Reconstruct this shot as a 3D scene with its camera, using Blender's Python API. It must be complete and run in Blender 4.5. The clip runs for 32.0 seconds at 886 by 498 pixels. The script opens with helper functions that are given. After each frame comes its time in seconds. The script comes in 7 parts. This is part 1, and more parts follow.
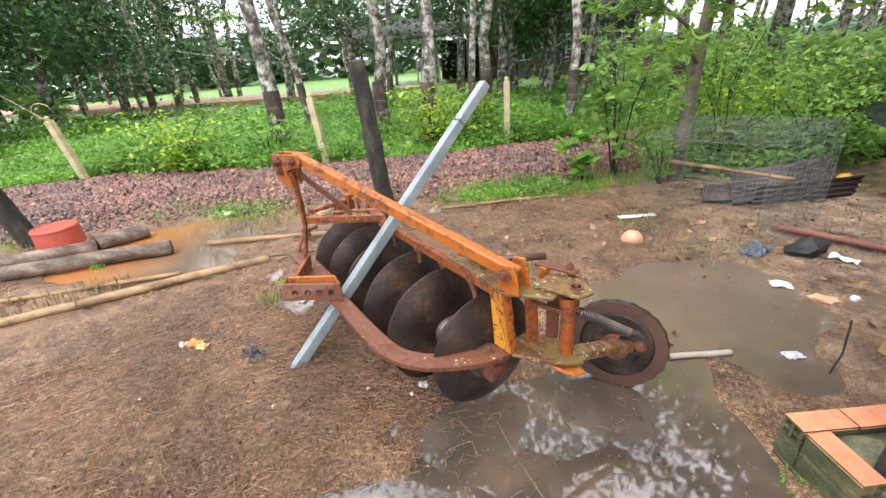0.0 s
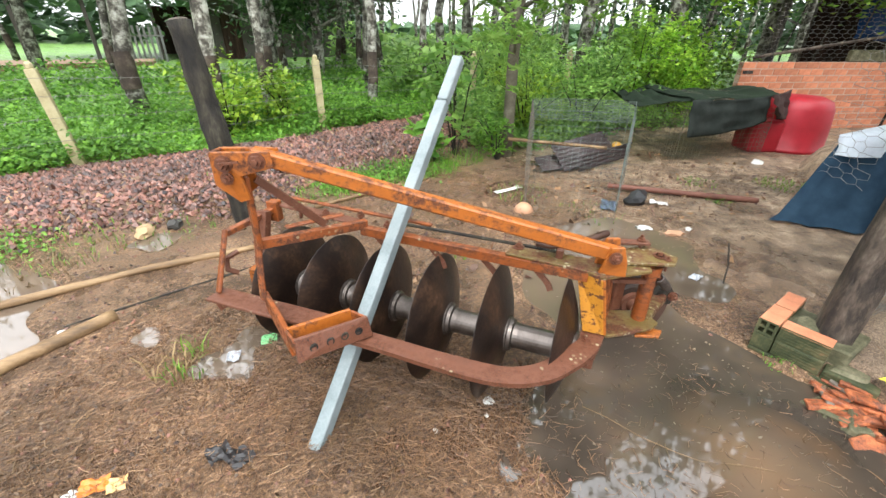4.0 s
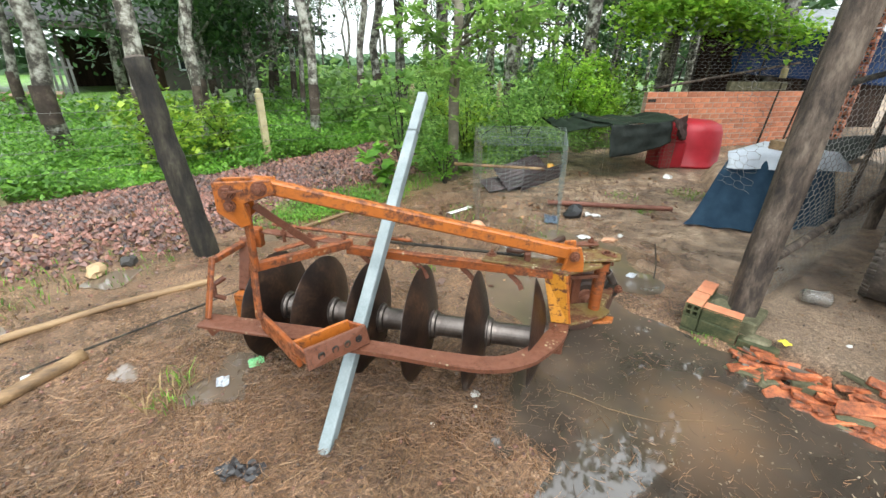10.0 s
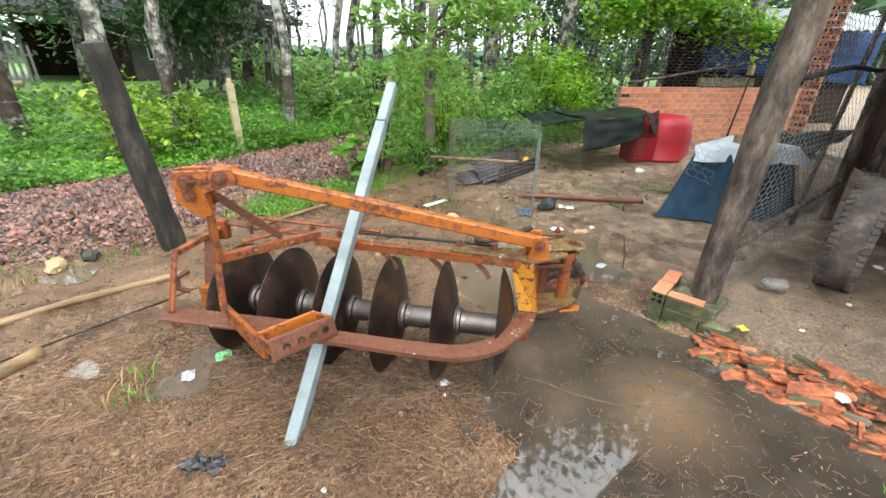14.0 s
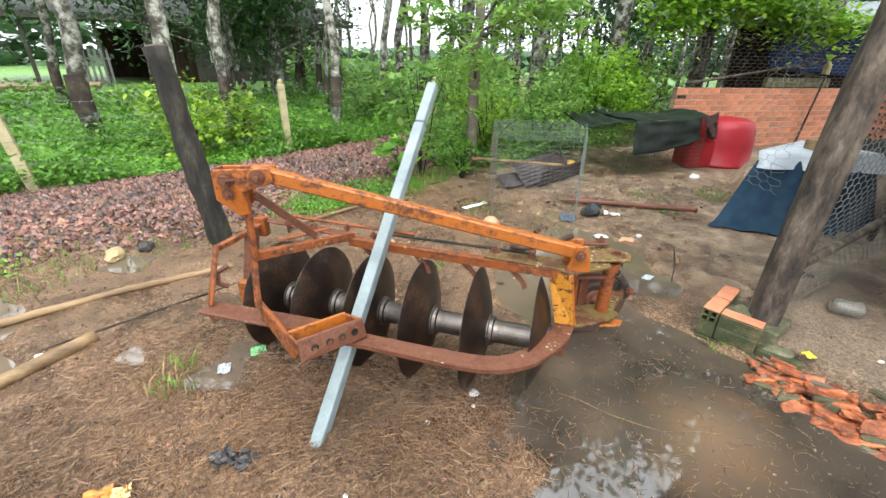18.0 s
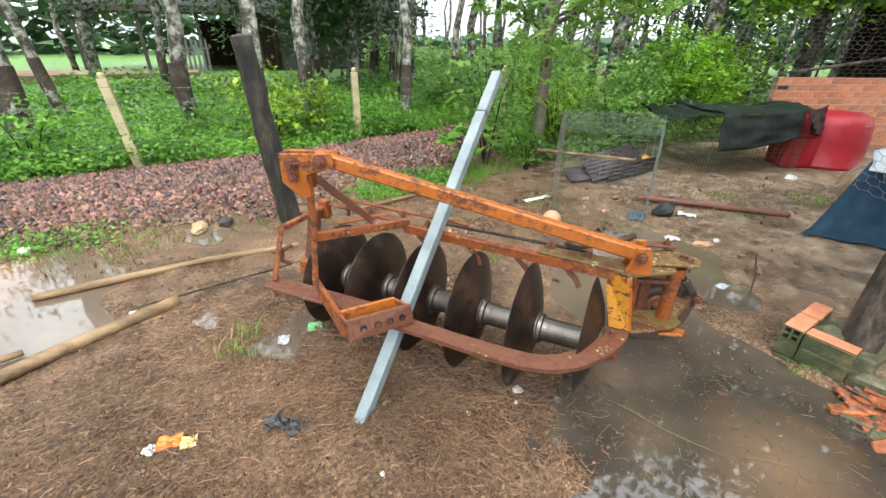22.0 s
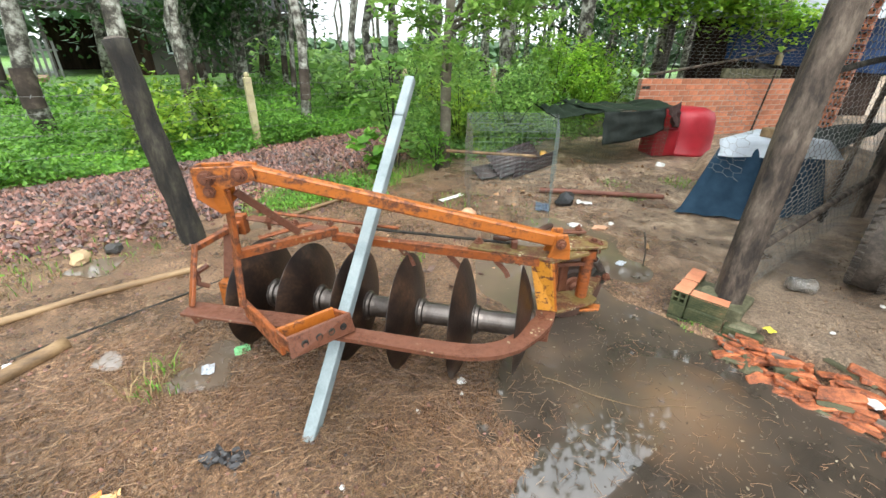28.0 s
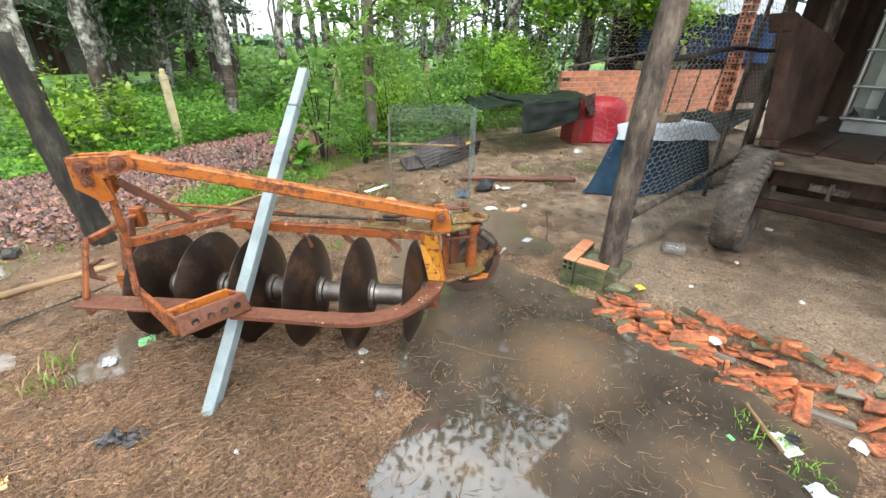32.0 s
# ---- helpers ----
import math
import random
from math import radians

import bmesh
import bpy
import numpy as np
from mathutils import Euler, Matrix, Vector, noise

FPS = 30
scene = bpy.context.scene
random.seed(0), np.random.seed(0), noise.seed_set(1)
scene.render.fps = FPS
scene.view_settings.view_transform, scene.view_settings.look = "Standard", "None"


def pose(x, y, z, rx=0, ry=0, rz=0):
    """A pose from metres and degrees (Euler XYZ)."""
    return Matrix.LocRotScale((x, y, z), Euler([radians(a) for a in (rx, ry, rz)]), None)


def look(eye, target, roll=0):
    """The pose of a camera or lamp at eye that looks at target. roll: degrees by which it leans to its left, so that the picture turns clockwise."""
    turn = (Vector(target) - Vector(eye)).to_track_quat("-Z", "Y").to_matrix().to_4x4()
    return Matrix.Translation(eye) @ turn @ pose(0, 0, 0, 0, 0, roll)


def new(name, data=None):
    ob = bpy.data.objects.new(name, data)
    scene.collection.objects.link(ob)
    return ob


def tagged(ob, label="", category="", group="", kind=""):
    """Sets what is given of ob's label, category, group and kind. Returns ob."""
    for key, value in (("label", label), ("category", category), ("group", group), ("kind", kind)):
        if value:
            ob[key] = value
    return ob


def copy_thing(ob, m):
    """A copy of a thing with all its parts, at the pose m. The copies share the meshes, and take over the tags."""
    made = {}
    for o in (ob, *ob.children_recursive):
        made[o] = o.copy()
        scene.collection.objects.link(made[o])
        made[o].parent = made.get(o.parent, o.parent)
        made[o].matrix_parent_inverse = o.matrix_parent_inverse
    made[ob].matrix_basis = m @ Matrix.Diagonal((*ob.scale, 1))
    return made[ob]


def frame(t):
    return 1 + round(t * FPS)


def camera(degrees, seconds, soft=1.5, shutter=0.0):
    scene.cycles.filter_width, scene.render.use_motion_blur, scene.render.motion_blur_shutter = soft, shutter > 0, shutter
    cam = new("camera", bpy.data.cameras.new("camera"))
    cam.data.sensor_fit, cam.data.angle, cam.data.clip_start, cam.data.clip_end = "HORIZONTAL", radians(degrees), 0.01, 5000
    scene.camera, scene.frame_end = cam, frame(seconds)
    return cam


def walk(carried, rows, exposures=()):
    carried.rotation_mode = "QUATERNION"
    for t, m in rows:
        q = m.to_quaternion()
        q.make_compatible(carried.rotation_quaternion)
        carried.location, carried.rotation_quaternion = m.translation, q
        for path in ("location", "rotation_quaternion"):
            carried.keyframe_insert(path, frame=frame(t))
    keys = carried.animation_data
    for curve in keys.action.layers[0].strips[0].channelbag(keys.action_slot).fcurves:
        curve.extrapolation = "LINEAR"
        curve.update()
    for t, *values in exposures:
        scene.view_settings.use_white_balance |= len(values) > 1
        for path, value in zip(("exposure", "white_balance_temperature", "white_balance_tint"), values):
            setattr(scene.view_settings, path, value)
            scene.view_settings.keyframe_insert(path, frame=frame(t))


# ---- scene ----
cam = camera(94.1, 32.0)
PATH = [
    (0, (0.495, -0.085, 1.505), (0.3, 1.721, 0.669), -4.5),
    (0.5, (0.306, 0.013, 1.525), (0.238, 1.831, 0.695), -4.0),
    (1, (0.132, 0.115, 1.52), (0.171, 1.925, 0.671), -3.9),
    (1.5, (0.035, 0.185, 1.496), (0.144, 1.981, 0.623), -3.8),
    (2, (-0.071, 0.297, 1.447), (0.13, 2.062, 0.529), -3.4),
    (2.5, (-0.211, 0.446, 1.441), (0.129, 2.174, 0.492), -2.7),
    (3, (-0.302, 0.48, 1.438), (0.201, 2.164, 0.482), -1.9),
    (3.5, (-0.519, 0.482, 1.465), (0.182, 2.097, 0.516), -0.4),
    (5.5, (-0.777, 0.294, 1.499), (0.392, 1.663, 0.628), 1.2),
    (6, (-0.821, 0.305, 1.505), (0.42, 1.618, 0.647), 1.5),
    (6.5, (-0.769, 0.274, 1.502), (0.538, 1.52, 0.643), 2.1),
    (7, (-0.72, 0.253, 1.495), (0.623, 1.458, 0.633), 2.4),
    (7.5, (-0.724, 0.253, 1.494), (0.617, 1.459, 0.629), 2.6),
    (8, (-0.768, 0.256, 1.492), (0.525, 1.516, 0.631), 2.4),
    (8.5, (-0.853, 0.287, 1.498), (0.343, 1.643, 0.642), 1.9),
    (9, (-0.934, 0.328, 1.502), (0.174, 1.76, 0.653), 1.4),
    (9.5, (-0.982, 0.363, 1.509), (0.071, 1.843, 0.672), 0.8),
    (10, (-0.946, 0.362, 1.524), (0.187, 1.792, 0.706), 0.8),
    (10.5, (-0.824, 0.3, 1.524), (0.435, 1.621, 0.704), 1.3),
    (11, (-0.768, 0.243, 1.494), (0.567, 1.474, 0.656), 2.0),
    (11.5, (-0.834, 0.277, 1.497), (0.463, 1.541, 0.648), 2.1),
    (12, (-0.906, 0.307, 1.491), (0.323, 1.629, 0.629), 2.0),
    (12.5, (-0.937, 0.328, 1.498), (0.239, 1.699, 0.639), 1.8),
    (13, (-0.93, 0.327, 1.495), (0.229, 1.715, 0.641), 1.7),
    (13.5, (-0.928, 0.324, 1.503), (0.241, 1.709, 0.658), 1.5),
    (14, (-0.906, 0.308, 1.509), (0.29, 1.673, 0.669), 1.6),
    (14.5, (-0.91, 0.304, 1.505), (0.3, 1.657, 0.665), 1.4),
    (16.5, (-0.901, 0.307, 1.51), (0.328, 1.649, 0.679), 1.2),
    (17, (-0.881, 0.297, 1.518), (0.331, 1.655, 0.691), 1.4),
    (17.5, (-0.884, 0.316, 1.51), (0.253, 1.731, 0.672), 1.4),
    (18, (-0.844, 0.341, 1.503), (0.2, 1.826, 0.662), 1.2),
    (18.5, (-0.797, 0.325, 1.501), (0.147, 1.874, 0.658), 1.1),
    (19, (-0.811, 0.31, 1.507), (0.035, 1.91, 0.654), 0.8),
    (19.5, (-0.82, 0.322, 1.5), (-0.013, 1.936, 0.637), 0.8),
    (20, (-0.812, 0.326, 1.488), (-0.018, 1.945, 0.622), 0.8),
    (20.5, (-0.806, 0.332, 1.498), (-0.008, 1.948, 0.632), 0.9),
    (21, (-0.804, 0.328, 1.499), (-0.003, 1.943, 0.632), 0.9),
    (21.5, (-0.805, 0.326, 1.504), (-0.014, 1.94, 0.626), 0.8),
    (22, (-0.801, 0.328, 1.503), (-0.023, 1.942, 0.614), 0.8),
    (22.5, (-0.831, 0.335, 1.493), (-0.085, 1.956, 0.59), 0.5),
    (23, (-0.826, 0.334, 1.492), (-0.067, 1.948, 0.588), 0.7),
    (23.5, (-0.81, 0.336, 1.491), (-0.024, 1.941, 0.595), 0.6),
    (24, (-0.804, 0.346, 1.496), (0.045, 1.919, 0.599), 0.4),
    (24.5, (-0.795, 0.355, 1.515), (0.15, 1.873, 0.618), 0.4),
    (25, (-0.792, 0.353, 1.516), (0.248, 1.805, 0.616), 0.5),
    (25.5, (-0.789, 0.346, 1.518), (0.309, 1.756, 0.62), 0.6),
    (27.5, (-0.902, 0.354, 1.513), (0.185, 1.791, 0.646), 1.3),
    (28, (-0.904, 0.348, 1.515), (0.234, 1.743, 0.644), 1.2),
    (28.5, (-0.876, 0.327, 1.506), (0.344, 1.656, 0.642), 1.3),
    (29, (-0.862, 0.308, 1.508), (0.437, 1.563, 0.649), 1.1),
    (29.5, (-0.884, 0.303, 1.503), (0.49, 1.483, 0.654), 1.2),
    (30, (-0.869, 0.258, 1.504), (0.557, 1.374, 0.654), 1.6),
    (30.5, (-0.808, 0.178, 1.506), (0.617, 1.296, 0.658), 1.6),
    (31, (-0.775, 0.071, 1.508), (0.617, 1.225, 0.652), 1.6),
    (31.5, (-0.8, 0.01, 1.498), (0.535, 1.218, 0.627), 1.3),
    (32, (-0.788, -0.018, 1.501), (0.501, 1.232, 0.619), 0.9),
]
# the clip's camera opens and closes its exposure, and shifts its white balance, a little on the way
EXPOSURES = [(0, 0.86, 6500, 15), (3, 0.87, 6480, 11), (6, 0.94, 6330, 6), (8, 1.0, 6330, 6), (9, 0.85, 6330, 6), (10, 0.77, 6330, 6), (11, 0.97, 6330, 6), (13, 0.86, 6330, 6), (17, 0.91, 6330, 6), (18, 0.86, 6330, 6), (20, 0.77, 6330, 6), (23, 0.73, 6330, 6), (25, 0.82, 6330, 6), (28, 0.83, 6330, 6), (29, 0.92, 6330, 6), (31, 0.97, 6330, 6), (32, 0.93, 6330, 6)]
walk(cam, [(t, look(eye, target, roll)) for t, eye, target, roll in PATH], EXPOSURES)

# ---- light: a bright overcast morning ----
world = bpy.data.worlds.new("overcast_sky")
scene.world = world
world.use_nodes = True
wn = world.node_tree.nodes
wl = world.node_tree.links
sky = wn.new("ShaderNodeTexSky")
sky.sky_type = "NISHITA"
sky.sun_disc = False
sky.sun_elevation = radians(52)
sky.sun_rotation = radians(200)
sky.air_density, sky.dust_density, sky.ozone_density = 1.0, 1.5, 1.0
veil = wn.new("ShaderNodeHueSaturation")
veil.inputs["Saturation"].default_value = 0.25
wl.new(sky.outputs[0], veil.inputs["Color"])
cloud = wn.new("ShaderNodeMix")
cloud.data_type = "RGBA"
cloud.inputs[0].default_value = 0.8
dome = wn.new("ShaderNodeTexCoord")
height = wn.new("ShaderNodeSeparateXYZ")
wl.new(dome.outputs["Generated"], height.inputs[0])
rise = wn.new("ShaderNodeMapRange")
rise.inputs[1].default_value, rise.inputs[2].default_value, rise.inputs[3].default_value, rise.inputs[4].default_value = 0.0, 1.0, 6.5, 20.0
wl.new(height.outputs[2], rise.inputs[0])
tint = wn.new("ShaderNodeMix")
tint.data_type, tint.blend_type = "RGBA", "MULTIPLY"
tint.inputs[0].default_value = 1.0
tint.inputs[6].default_value = (0.96, 0.99, 1.03, 1)
bank = wn.new("ShaderNodeTexNoise")
bank.inputs["Scale"].default_value, bank.inputs["Detail"].default_value, bank.inputs["Distortion"].default_value = 2.6, 6, 0.6
wl.new(dome.outputs["Generated"], bank.inputs["Vector"])
billow = wn.new("ShaderNodeMapRange")
billow.inputs[1].default_value, billow.inputs[2].default_value, billow.inputs[3].default_value, billow.inputs[4].default_value = 0.34, 0.66, 0.6, 1.5
wl.new(bank.outputs[0], billow.inputs[0])
heap = wn.new("ShaderNodeMath")
heap.operation = "MULTIPLY"
wl.new(rise.outputs[0], heap.inputs[0])
wl.new(billow.outputs[0], heap.inputs[1])
wl.new(heap.outputs[0], tint.inputs[7])
wl.new(tint.outputs[2], cloud.inputs[7])
wl.new(veil.outputs[0], cloud.inputs[6])
wl.new(cloud.outputs[2], wn["Background"].inputs["Color"])
wn["Background"].inputs["Strength"].default_value = 0.15
sun_data = bpy.data.lights.new("sun", "SUN")
sun_data.energy, sun_data.angle, sun_data.color = 0.8, radians(25), (1.0, 0.97, 0.92)
sun = new("sun", sun_data)
sun.matrix_world = look((-4, -8, 16), (0, 0, 0))


# ---- materials ----
def shader(name):
    m = bpy.data.materials.new(name)
    m.use_nodes = True
    return m, m.node_tree.nodes, m.node_tree.links, m.node_tree.nodes["Principled BSDF"]


def ramp(n, stops):
    r = n.new("ShaderNodeValToRGB")
    e = r.color_ramp.elements
    while len(e) < len(stops):
        e.new(0.5)
    for k, (p, c) in zip(e, stops):
        k.position, k.color = p, (*c, 1)
    return r


def texture(n, l, scale, detail=6, rough=0.6, vec=None, kind="ShaderNodeTexNoise"):
    t = n.new(kind)
    t.inputs["Scale"].default_value = scale
    if kind == "ShaderNodeTexNoise":
        t.inputs["Detail"].default_value, t.inputs["Roughness"].default_value = detail, rough
    if vec is not None:
        l.new(vec, t.inputs["Vector"])
    return t


def blend(n, l, fac, a, b, mode="MIX"):
    m = n.new("ShaderNodeMix")
    m.data_type, m.blend_type = "RGBA", mode
    for s, v in ((m.inputs[0], fac), (m.inputs[6], a), (m.inputs[7], b)):
        if isinstance(v, (int, float)):
            s.default_value = v
        elif isinstance(v, tuple):
            s.default_value = (*v, 1)
        else:
            l.new(v, s)
    return m.outputs[2]


def relief(n, l, bsdf, height, strength, distance=0.01):
    b = n.new("ShaderNodeBump")
    b.inputs["Strength"].default_value, b.inputs["Distance"].default_value = strength, distance
    l.new(height, b.inputs["Height"])
    l.new(b.outputs[0], bsdf.inputs["Normal"])


def where(n, kind="Object"):
    return n.new("ShaderNodeTexCoord").outputs[kind]


def place(n):
    return n.new("ShaderNodeNewGeometry").outputs["Position"]


def surface(name, stops, scale=8, fine=60, rough=(0.5, 0.8), bump=0.3, metal=0.0, dist=0.006, vary=0.0, stretch=None, world_space=False):
    """A two-scale noise material: broad colour stains, fine grain, uneven roughness."""
    m, n, l, b = shader(name)
    v = place(n) if world_space else where(n)
    if stretch:
        mp = n.new("ShaderNodeMapping")
        mp.inputs["Scale"].default_value = stretch
        l.new(v, mp.inputs["Vector"])
        v = mp.outputs[0]
    broad, grain = texture(n, l, scale, 5, 0.6, v), texture(n, l, fine, 6, 0.7, v)
    mixv = n.new("ShaderNodeMath")
    mixv.operation = "MULTIPLY_ADD"
    l.new(grain.outputs[0], mixv.inputs[0])
    mixv.inputs[1].default_value = 0.45
    sub = n.new("ShaderNodeMath")
    sub.operation = "MULTIPLY_ADD"
    l.new(broad.outputs[0], sub.inputs[0])
    sub.inputs[1].default_value, sub.inputs[2].default_value = 1.0, -0.22
    l.new(sub.outputs[0], mixv.inputs[2])
    r = ramp(n, stops)
    l.new(mixv.outputs[0], r.inputs[0])
    colour = r.outputs[0]
    if vary:
        info = n.new("ShaderNodeObjectInfo")
        hs = n.new("ShaderNodeHueSaturation")
        mr = n.new("ShaderNodeMapRange")
        mr.inputs[3].default_value, mr.inputs[4].default_value = 1 - vary, 1 + vary
        l.new(info.outputs["Random"], mr.inputs[0])
        l.new(mr.outputs[0], hs.inputs["Value"])
        l.new(colour, hs.inputs["Color"])
        colour = hs.outputs[0]
    l.new(colour, b.inputs["Base Color"])
    rr = n.new("ShaderNodeMapRange")
    rr.inputs[3].default_value, rr.inputs[4].default_value = rough
    l.new(grain.outputs[0], rr.inputs[0])
    l.new(rr.outputs[0], b.inputs["Roughness"])
    b.inputs["Metallic"].default_value = metal
    if bump:
        relief(n, l, b, mixv.outputs[0], bump, dist)
    return m


def painted_steel(name, paint, amount, edge=(0.10, 0.028, 0.010), lichen=0.0, soft=0.06):
    """Weathered paint over rust: chips of dark rust, long wear streaks, and pale lichen spots where asked."""
    m, n, l, b = shader(name)
    v = where(n)
    broad, chips, fine = texture(n, l, 6, 6, 0.66, v), texture(n, l, 38, 8, 0.72, v), texture(n, l, 180, 4, 0.6, v)
    drawn = n.new("ShaderNodeMapping")
    drawn.inputs["Rotation"].default_value = (0, 0.24, 0.17)
    drawn.inputs["Scale"].default_value = (0.22, 1.0, 1.0)
    l.new(v, drawn.inputs["Vector"])
    streak = texture(n, l, 30, 5, 0.65, drawn.outputs[0])
    rust = ramp(n, ((0.28, (0.022, 0.009, 0.006)), (0.52, (0.10, 0.030, 0.011)), (0.78, (0.21, 0.068, 0.022))))
    l.new(fine.outputs[0], rust.inputs[0])
    coat = ramp(n, ((0.30, tuple(c * 0.55 for c in paint)), (0.48, paint), (0.68, (paint[0] * 1.22, paint[1] * 1.35, paint[2] * 1.5))))
    tone = n.new("ShaderNodeMath")
    tone.operation = "MULTIPLY_ADD"
    tone.inputs[1].default_value = 0.5
    half_ = n.new("ShaderNodeMath")
    half_.operation = "MULTIPLY"
    half_.inputs[1].default_value = 0.5
    l.new(broad.outputs[0], half_.inputs[0])
    l.new(streak.outputs[0], tone.inputs[0])
    l.new(half_.outputs[0], tone.inputs[2])
    l.new(tone.outputs[0], coat.inputs[0])
    s = n.new("ShaderNodeMath")
    s.operation = "MULTIPLY_ADD"
    s.inputs[1].default_value = 0.55
    l.new(chips.outputs[0], s.inputs[0])
    w = n.new("ShaderNodeMath")
    w.operation = "MULTIPLY_ADD"
    w.inputs[1].default_value = 0.45
    l.new(streak.outputs[0], w.inputs[0])
    l.new(half_.outputs[0], w.inputs[2])
    l.new(w.outputs[0], s.inputs[2])
    mask = ramp(n, ((amount - soft, (1, 1, 1)), (amount + soft, (0, 0, 0))))
    l.new(s.outputs[0], mask.inputs[0])
    colour = blend(n, l, mask.outputs[0], rust.outputs[0], coat.outputs[0])
    if lichen:
        spots = texture(n, l, 42, kind="ShaderNodeTexVoronoi", vec=v)
        spread = texture(n, l, 9, 3, 0.5, v)
        k = n.new("ShaderNodeMath")
        k.operation = "MULTIPLY"
        a = ramp(n, ((0.22, (1, 1, 1)), (0.34, (0, 0, 0))))
        c = ramp(n, ((0.62 - lichen, (0, 0, 0)), (0.72 - lichen, (1, 1, 1))))
        l.new(spots.outputs[0], a.inputs[0])
        l.new(spread.outputs[0], c.inputs[0])
        l.new(a.outputs[0], k.inputs[0])
        l.new(c.outputs[0], k.inputs[1])
        colour = blend(n, l, k.outputs[0], colour, (0.40, 0.35, 0.22))
    l.new(colour, b.inputs["Base Color"])
    rr = n.new("ShaderNodeMapRange")
    rr.inputs[3].default_value, rr.inputs[4].default_value = 0.75, 0.42
    l.new(mask.outputs[0], rr.inputs[0])
    l.new(rr.outputs[0], b.inputs["Roughness"])
    relief(n, l, b, s.outputs[0], 0.55, 0.004)
    return m


ORANGE = painted_steel("orange_paint_over_rust", (0.37, 0.104, 0.012), 0.805)
YELLOW = painted_steel("yellow_paint_over_rust", (0.46, 0.19, 0.018), 0.795, soft=0.025)
RUST = painted_steel("brown_rust", (0.145, 0.052, 0.027), 0.765, lichen=0.035, soft=0.09)
OLDORANGE = painted_steel("worn_orange_paint", (0.26, 0.066, 0.012), 0.775, lichen=0.04)
MOSSY = painted_steel("lichened_plate", (0.15, 0.10, 0.028), 0.76, lichen=0.10)
DISC = surface("worn_disc_steel", ((0.25, (0.006, 0.004, 0.003)), (0.46, (0.019, 0.011, 0.008)), (0.6, (0.042, 0.023, 0.014)), (0.74, (0.088, 0.047, 0.028)), (0.88, (0.19, 0.13, 0.085))), 7, 55, (0.25, 0.5), 0.4, 0.15)
WHEELRUST = painted_steel("dark_wheel_rust", (0.07, 0.034, 0.022), 0.9)
HUBSTEEL = surface("greasy_steel", ((0.2, (0.05, 0.04, 0.035)), (0.8, (0.20, 0.17, 0.15))), 8, 60, (0.22, 0.45), 0.15, 0.75)
GALV = surface("grey_green_painted_timber", ((0.25, (0.11, 0.14, 0.145)), (0.5, (0.20, 0.238, 0.243)), (0.8, (0.30, 0.338, 0.338))), 5, 120, (0.35, 0.6), 0.12)
BARK_DARK = surface("wet_dark_post_wood", ((0.3, (0.004, 0.0035, 0.003)), (0.47, (0.018, 0.015, 0.011)), (0.6, (0.042, 0.036, 0.024)), (0.8, (0.10, 0.092, 0.062))), 13, 90, (0.7, 0.95), 1.0, dist=0.03, stretch=(1, 1, 0.3))
GREYWOOD = surface("weathered_grey_wood", ((0.3, (0.009, 0.007, 0.005)), (0.44, (0.048, 0.035, 0.026)), (0.57, (0.12, 0.091, 0.067)), (0.75, (0.25, 0.20, 0.155))), 10, 60, (0.6, 0.9), 1.0, dist=0.03, stretch=(1, 1, 0.33))
BROWNWOOD = surface("dark_brown_plank", ((0.25, (0.009, 0.005, 0.003)), (0.48, (0.032, 0.018, 0.012)), (0.75, (0.075, 0.047, 0.033))), 6, 55, (0.4, 0.7), 0.4, stretch=(1, 1, 0.15))
PALEWOOD = surface("peeled_pole_wood", ((0.27, (0.05, 0.030, 0.015)), (0.48, (0.20, 0.120, 0.056)), (0.7, (0.36, 0.235, 0.118)), (0.85, (0.44, 0.31, 0.18))), 9, 60, (0.45, 0.8), 0.4, stretch=(0.2, 1, 1))
LOGBARK = surface("old_log_bark", ((0.3, (0.018, 0.012, 0.009)), (0.48, (0.10, 0.07, 0.05)), (0.62, (0.2, 0.15, 0.11)), (0.8, (0.34, 0.27, 0.21))), 10, 70, (0.6, 0.9), 0.8, dist=0.015, stretch=(0.25, 1, 1))
TRUNK = surface("rubber_tree_bark", ((0.28, (0.02, 0.017, 0.013)), (0.45, (0.075, 0.066, 0.052)), (0.53, (0.24, 0.23, 0.19)), (0.66, (0.50, 0.49, 0.43))), 7.0, 22, (0.7, 0.95), 0.6, dist=0.02, vary=0.25, world_space=True)
CONCRETE = surface("yellowed_concrete", ((0.2, (0.22, 0.18, 0.09)), (0.5, (0.42, 0.36, 0.20)), (0.85, (0.55, 0.49, 0.32))), 5, 50, (0.6, 0.9), 0.4)
BRICK = surface("orange_clay_brick", ((0.25, (0.20, 0.075, 0.04)), (0.42, (0.44, 0.16, 0.08)), (0.6, (0.56, 0.215, 0.11)), (0.85, (0.62, 0.31, 0.19))), 7, 70, (0.5, 0.85), 0.35, vary=0.22)
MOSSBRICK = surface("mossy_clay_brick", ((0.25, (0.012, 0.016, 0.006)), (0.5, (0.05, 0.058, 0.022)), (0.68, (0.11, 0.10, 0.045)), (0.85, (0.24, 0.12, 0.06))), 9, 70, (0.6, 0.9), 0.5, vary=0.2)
WETBRICK = surface("wet_broken_brick", ((0.3, (0.04, 0.022, 0.014)), (0.43, (0.25, 0.075, 0.032)), (0.58, (0.50, 0.155, 0.058)), (0.85, (0.58, 0.27, 0.15))), 14, 90, (0.35, 0.75), 0.5, vary=0.3)
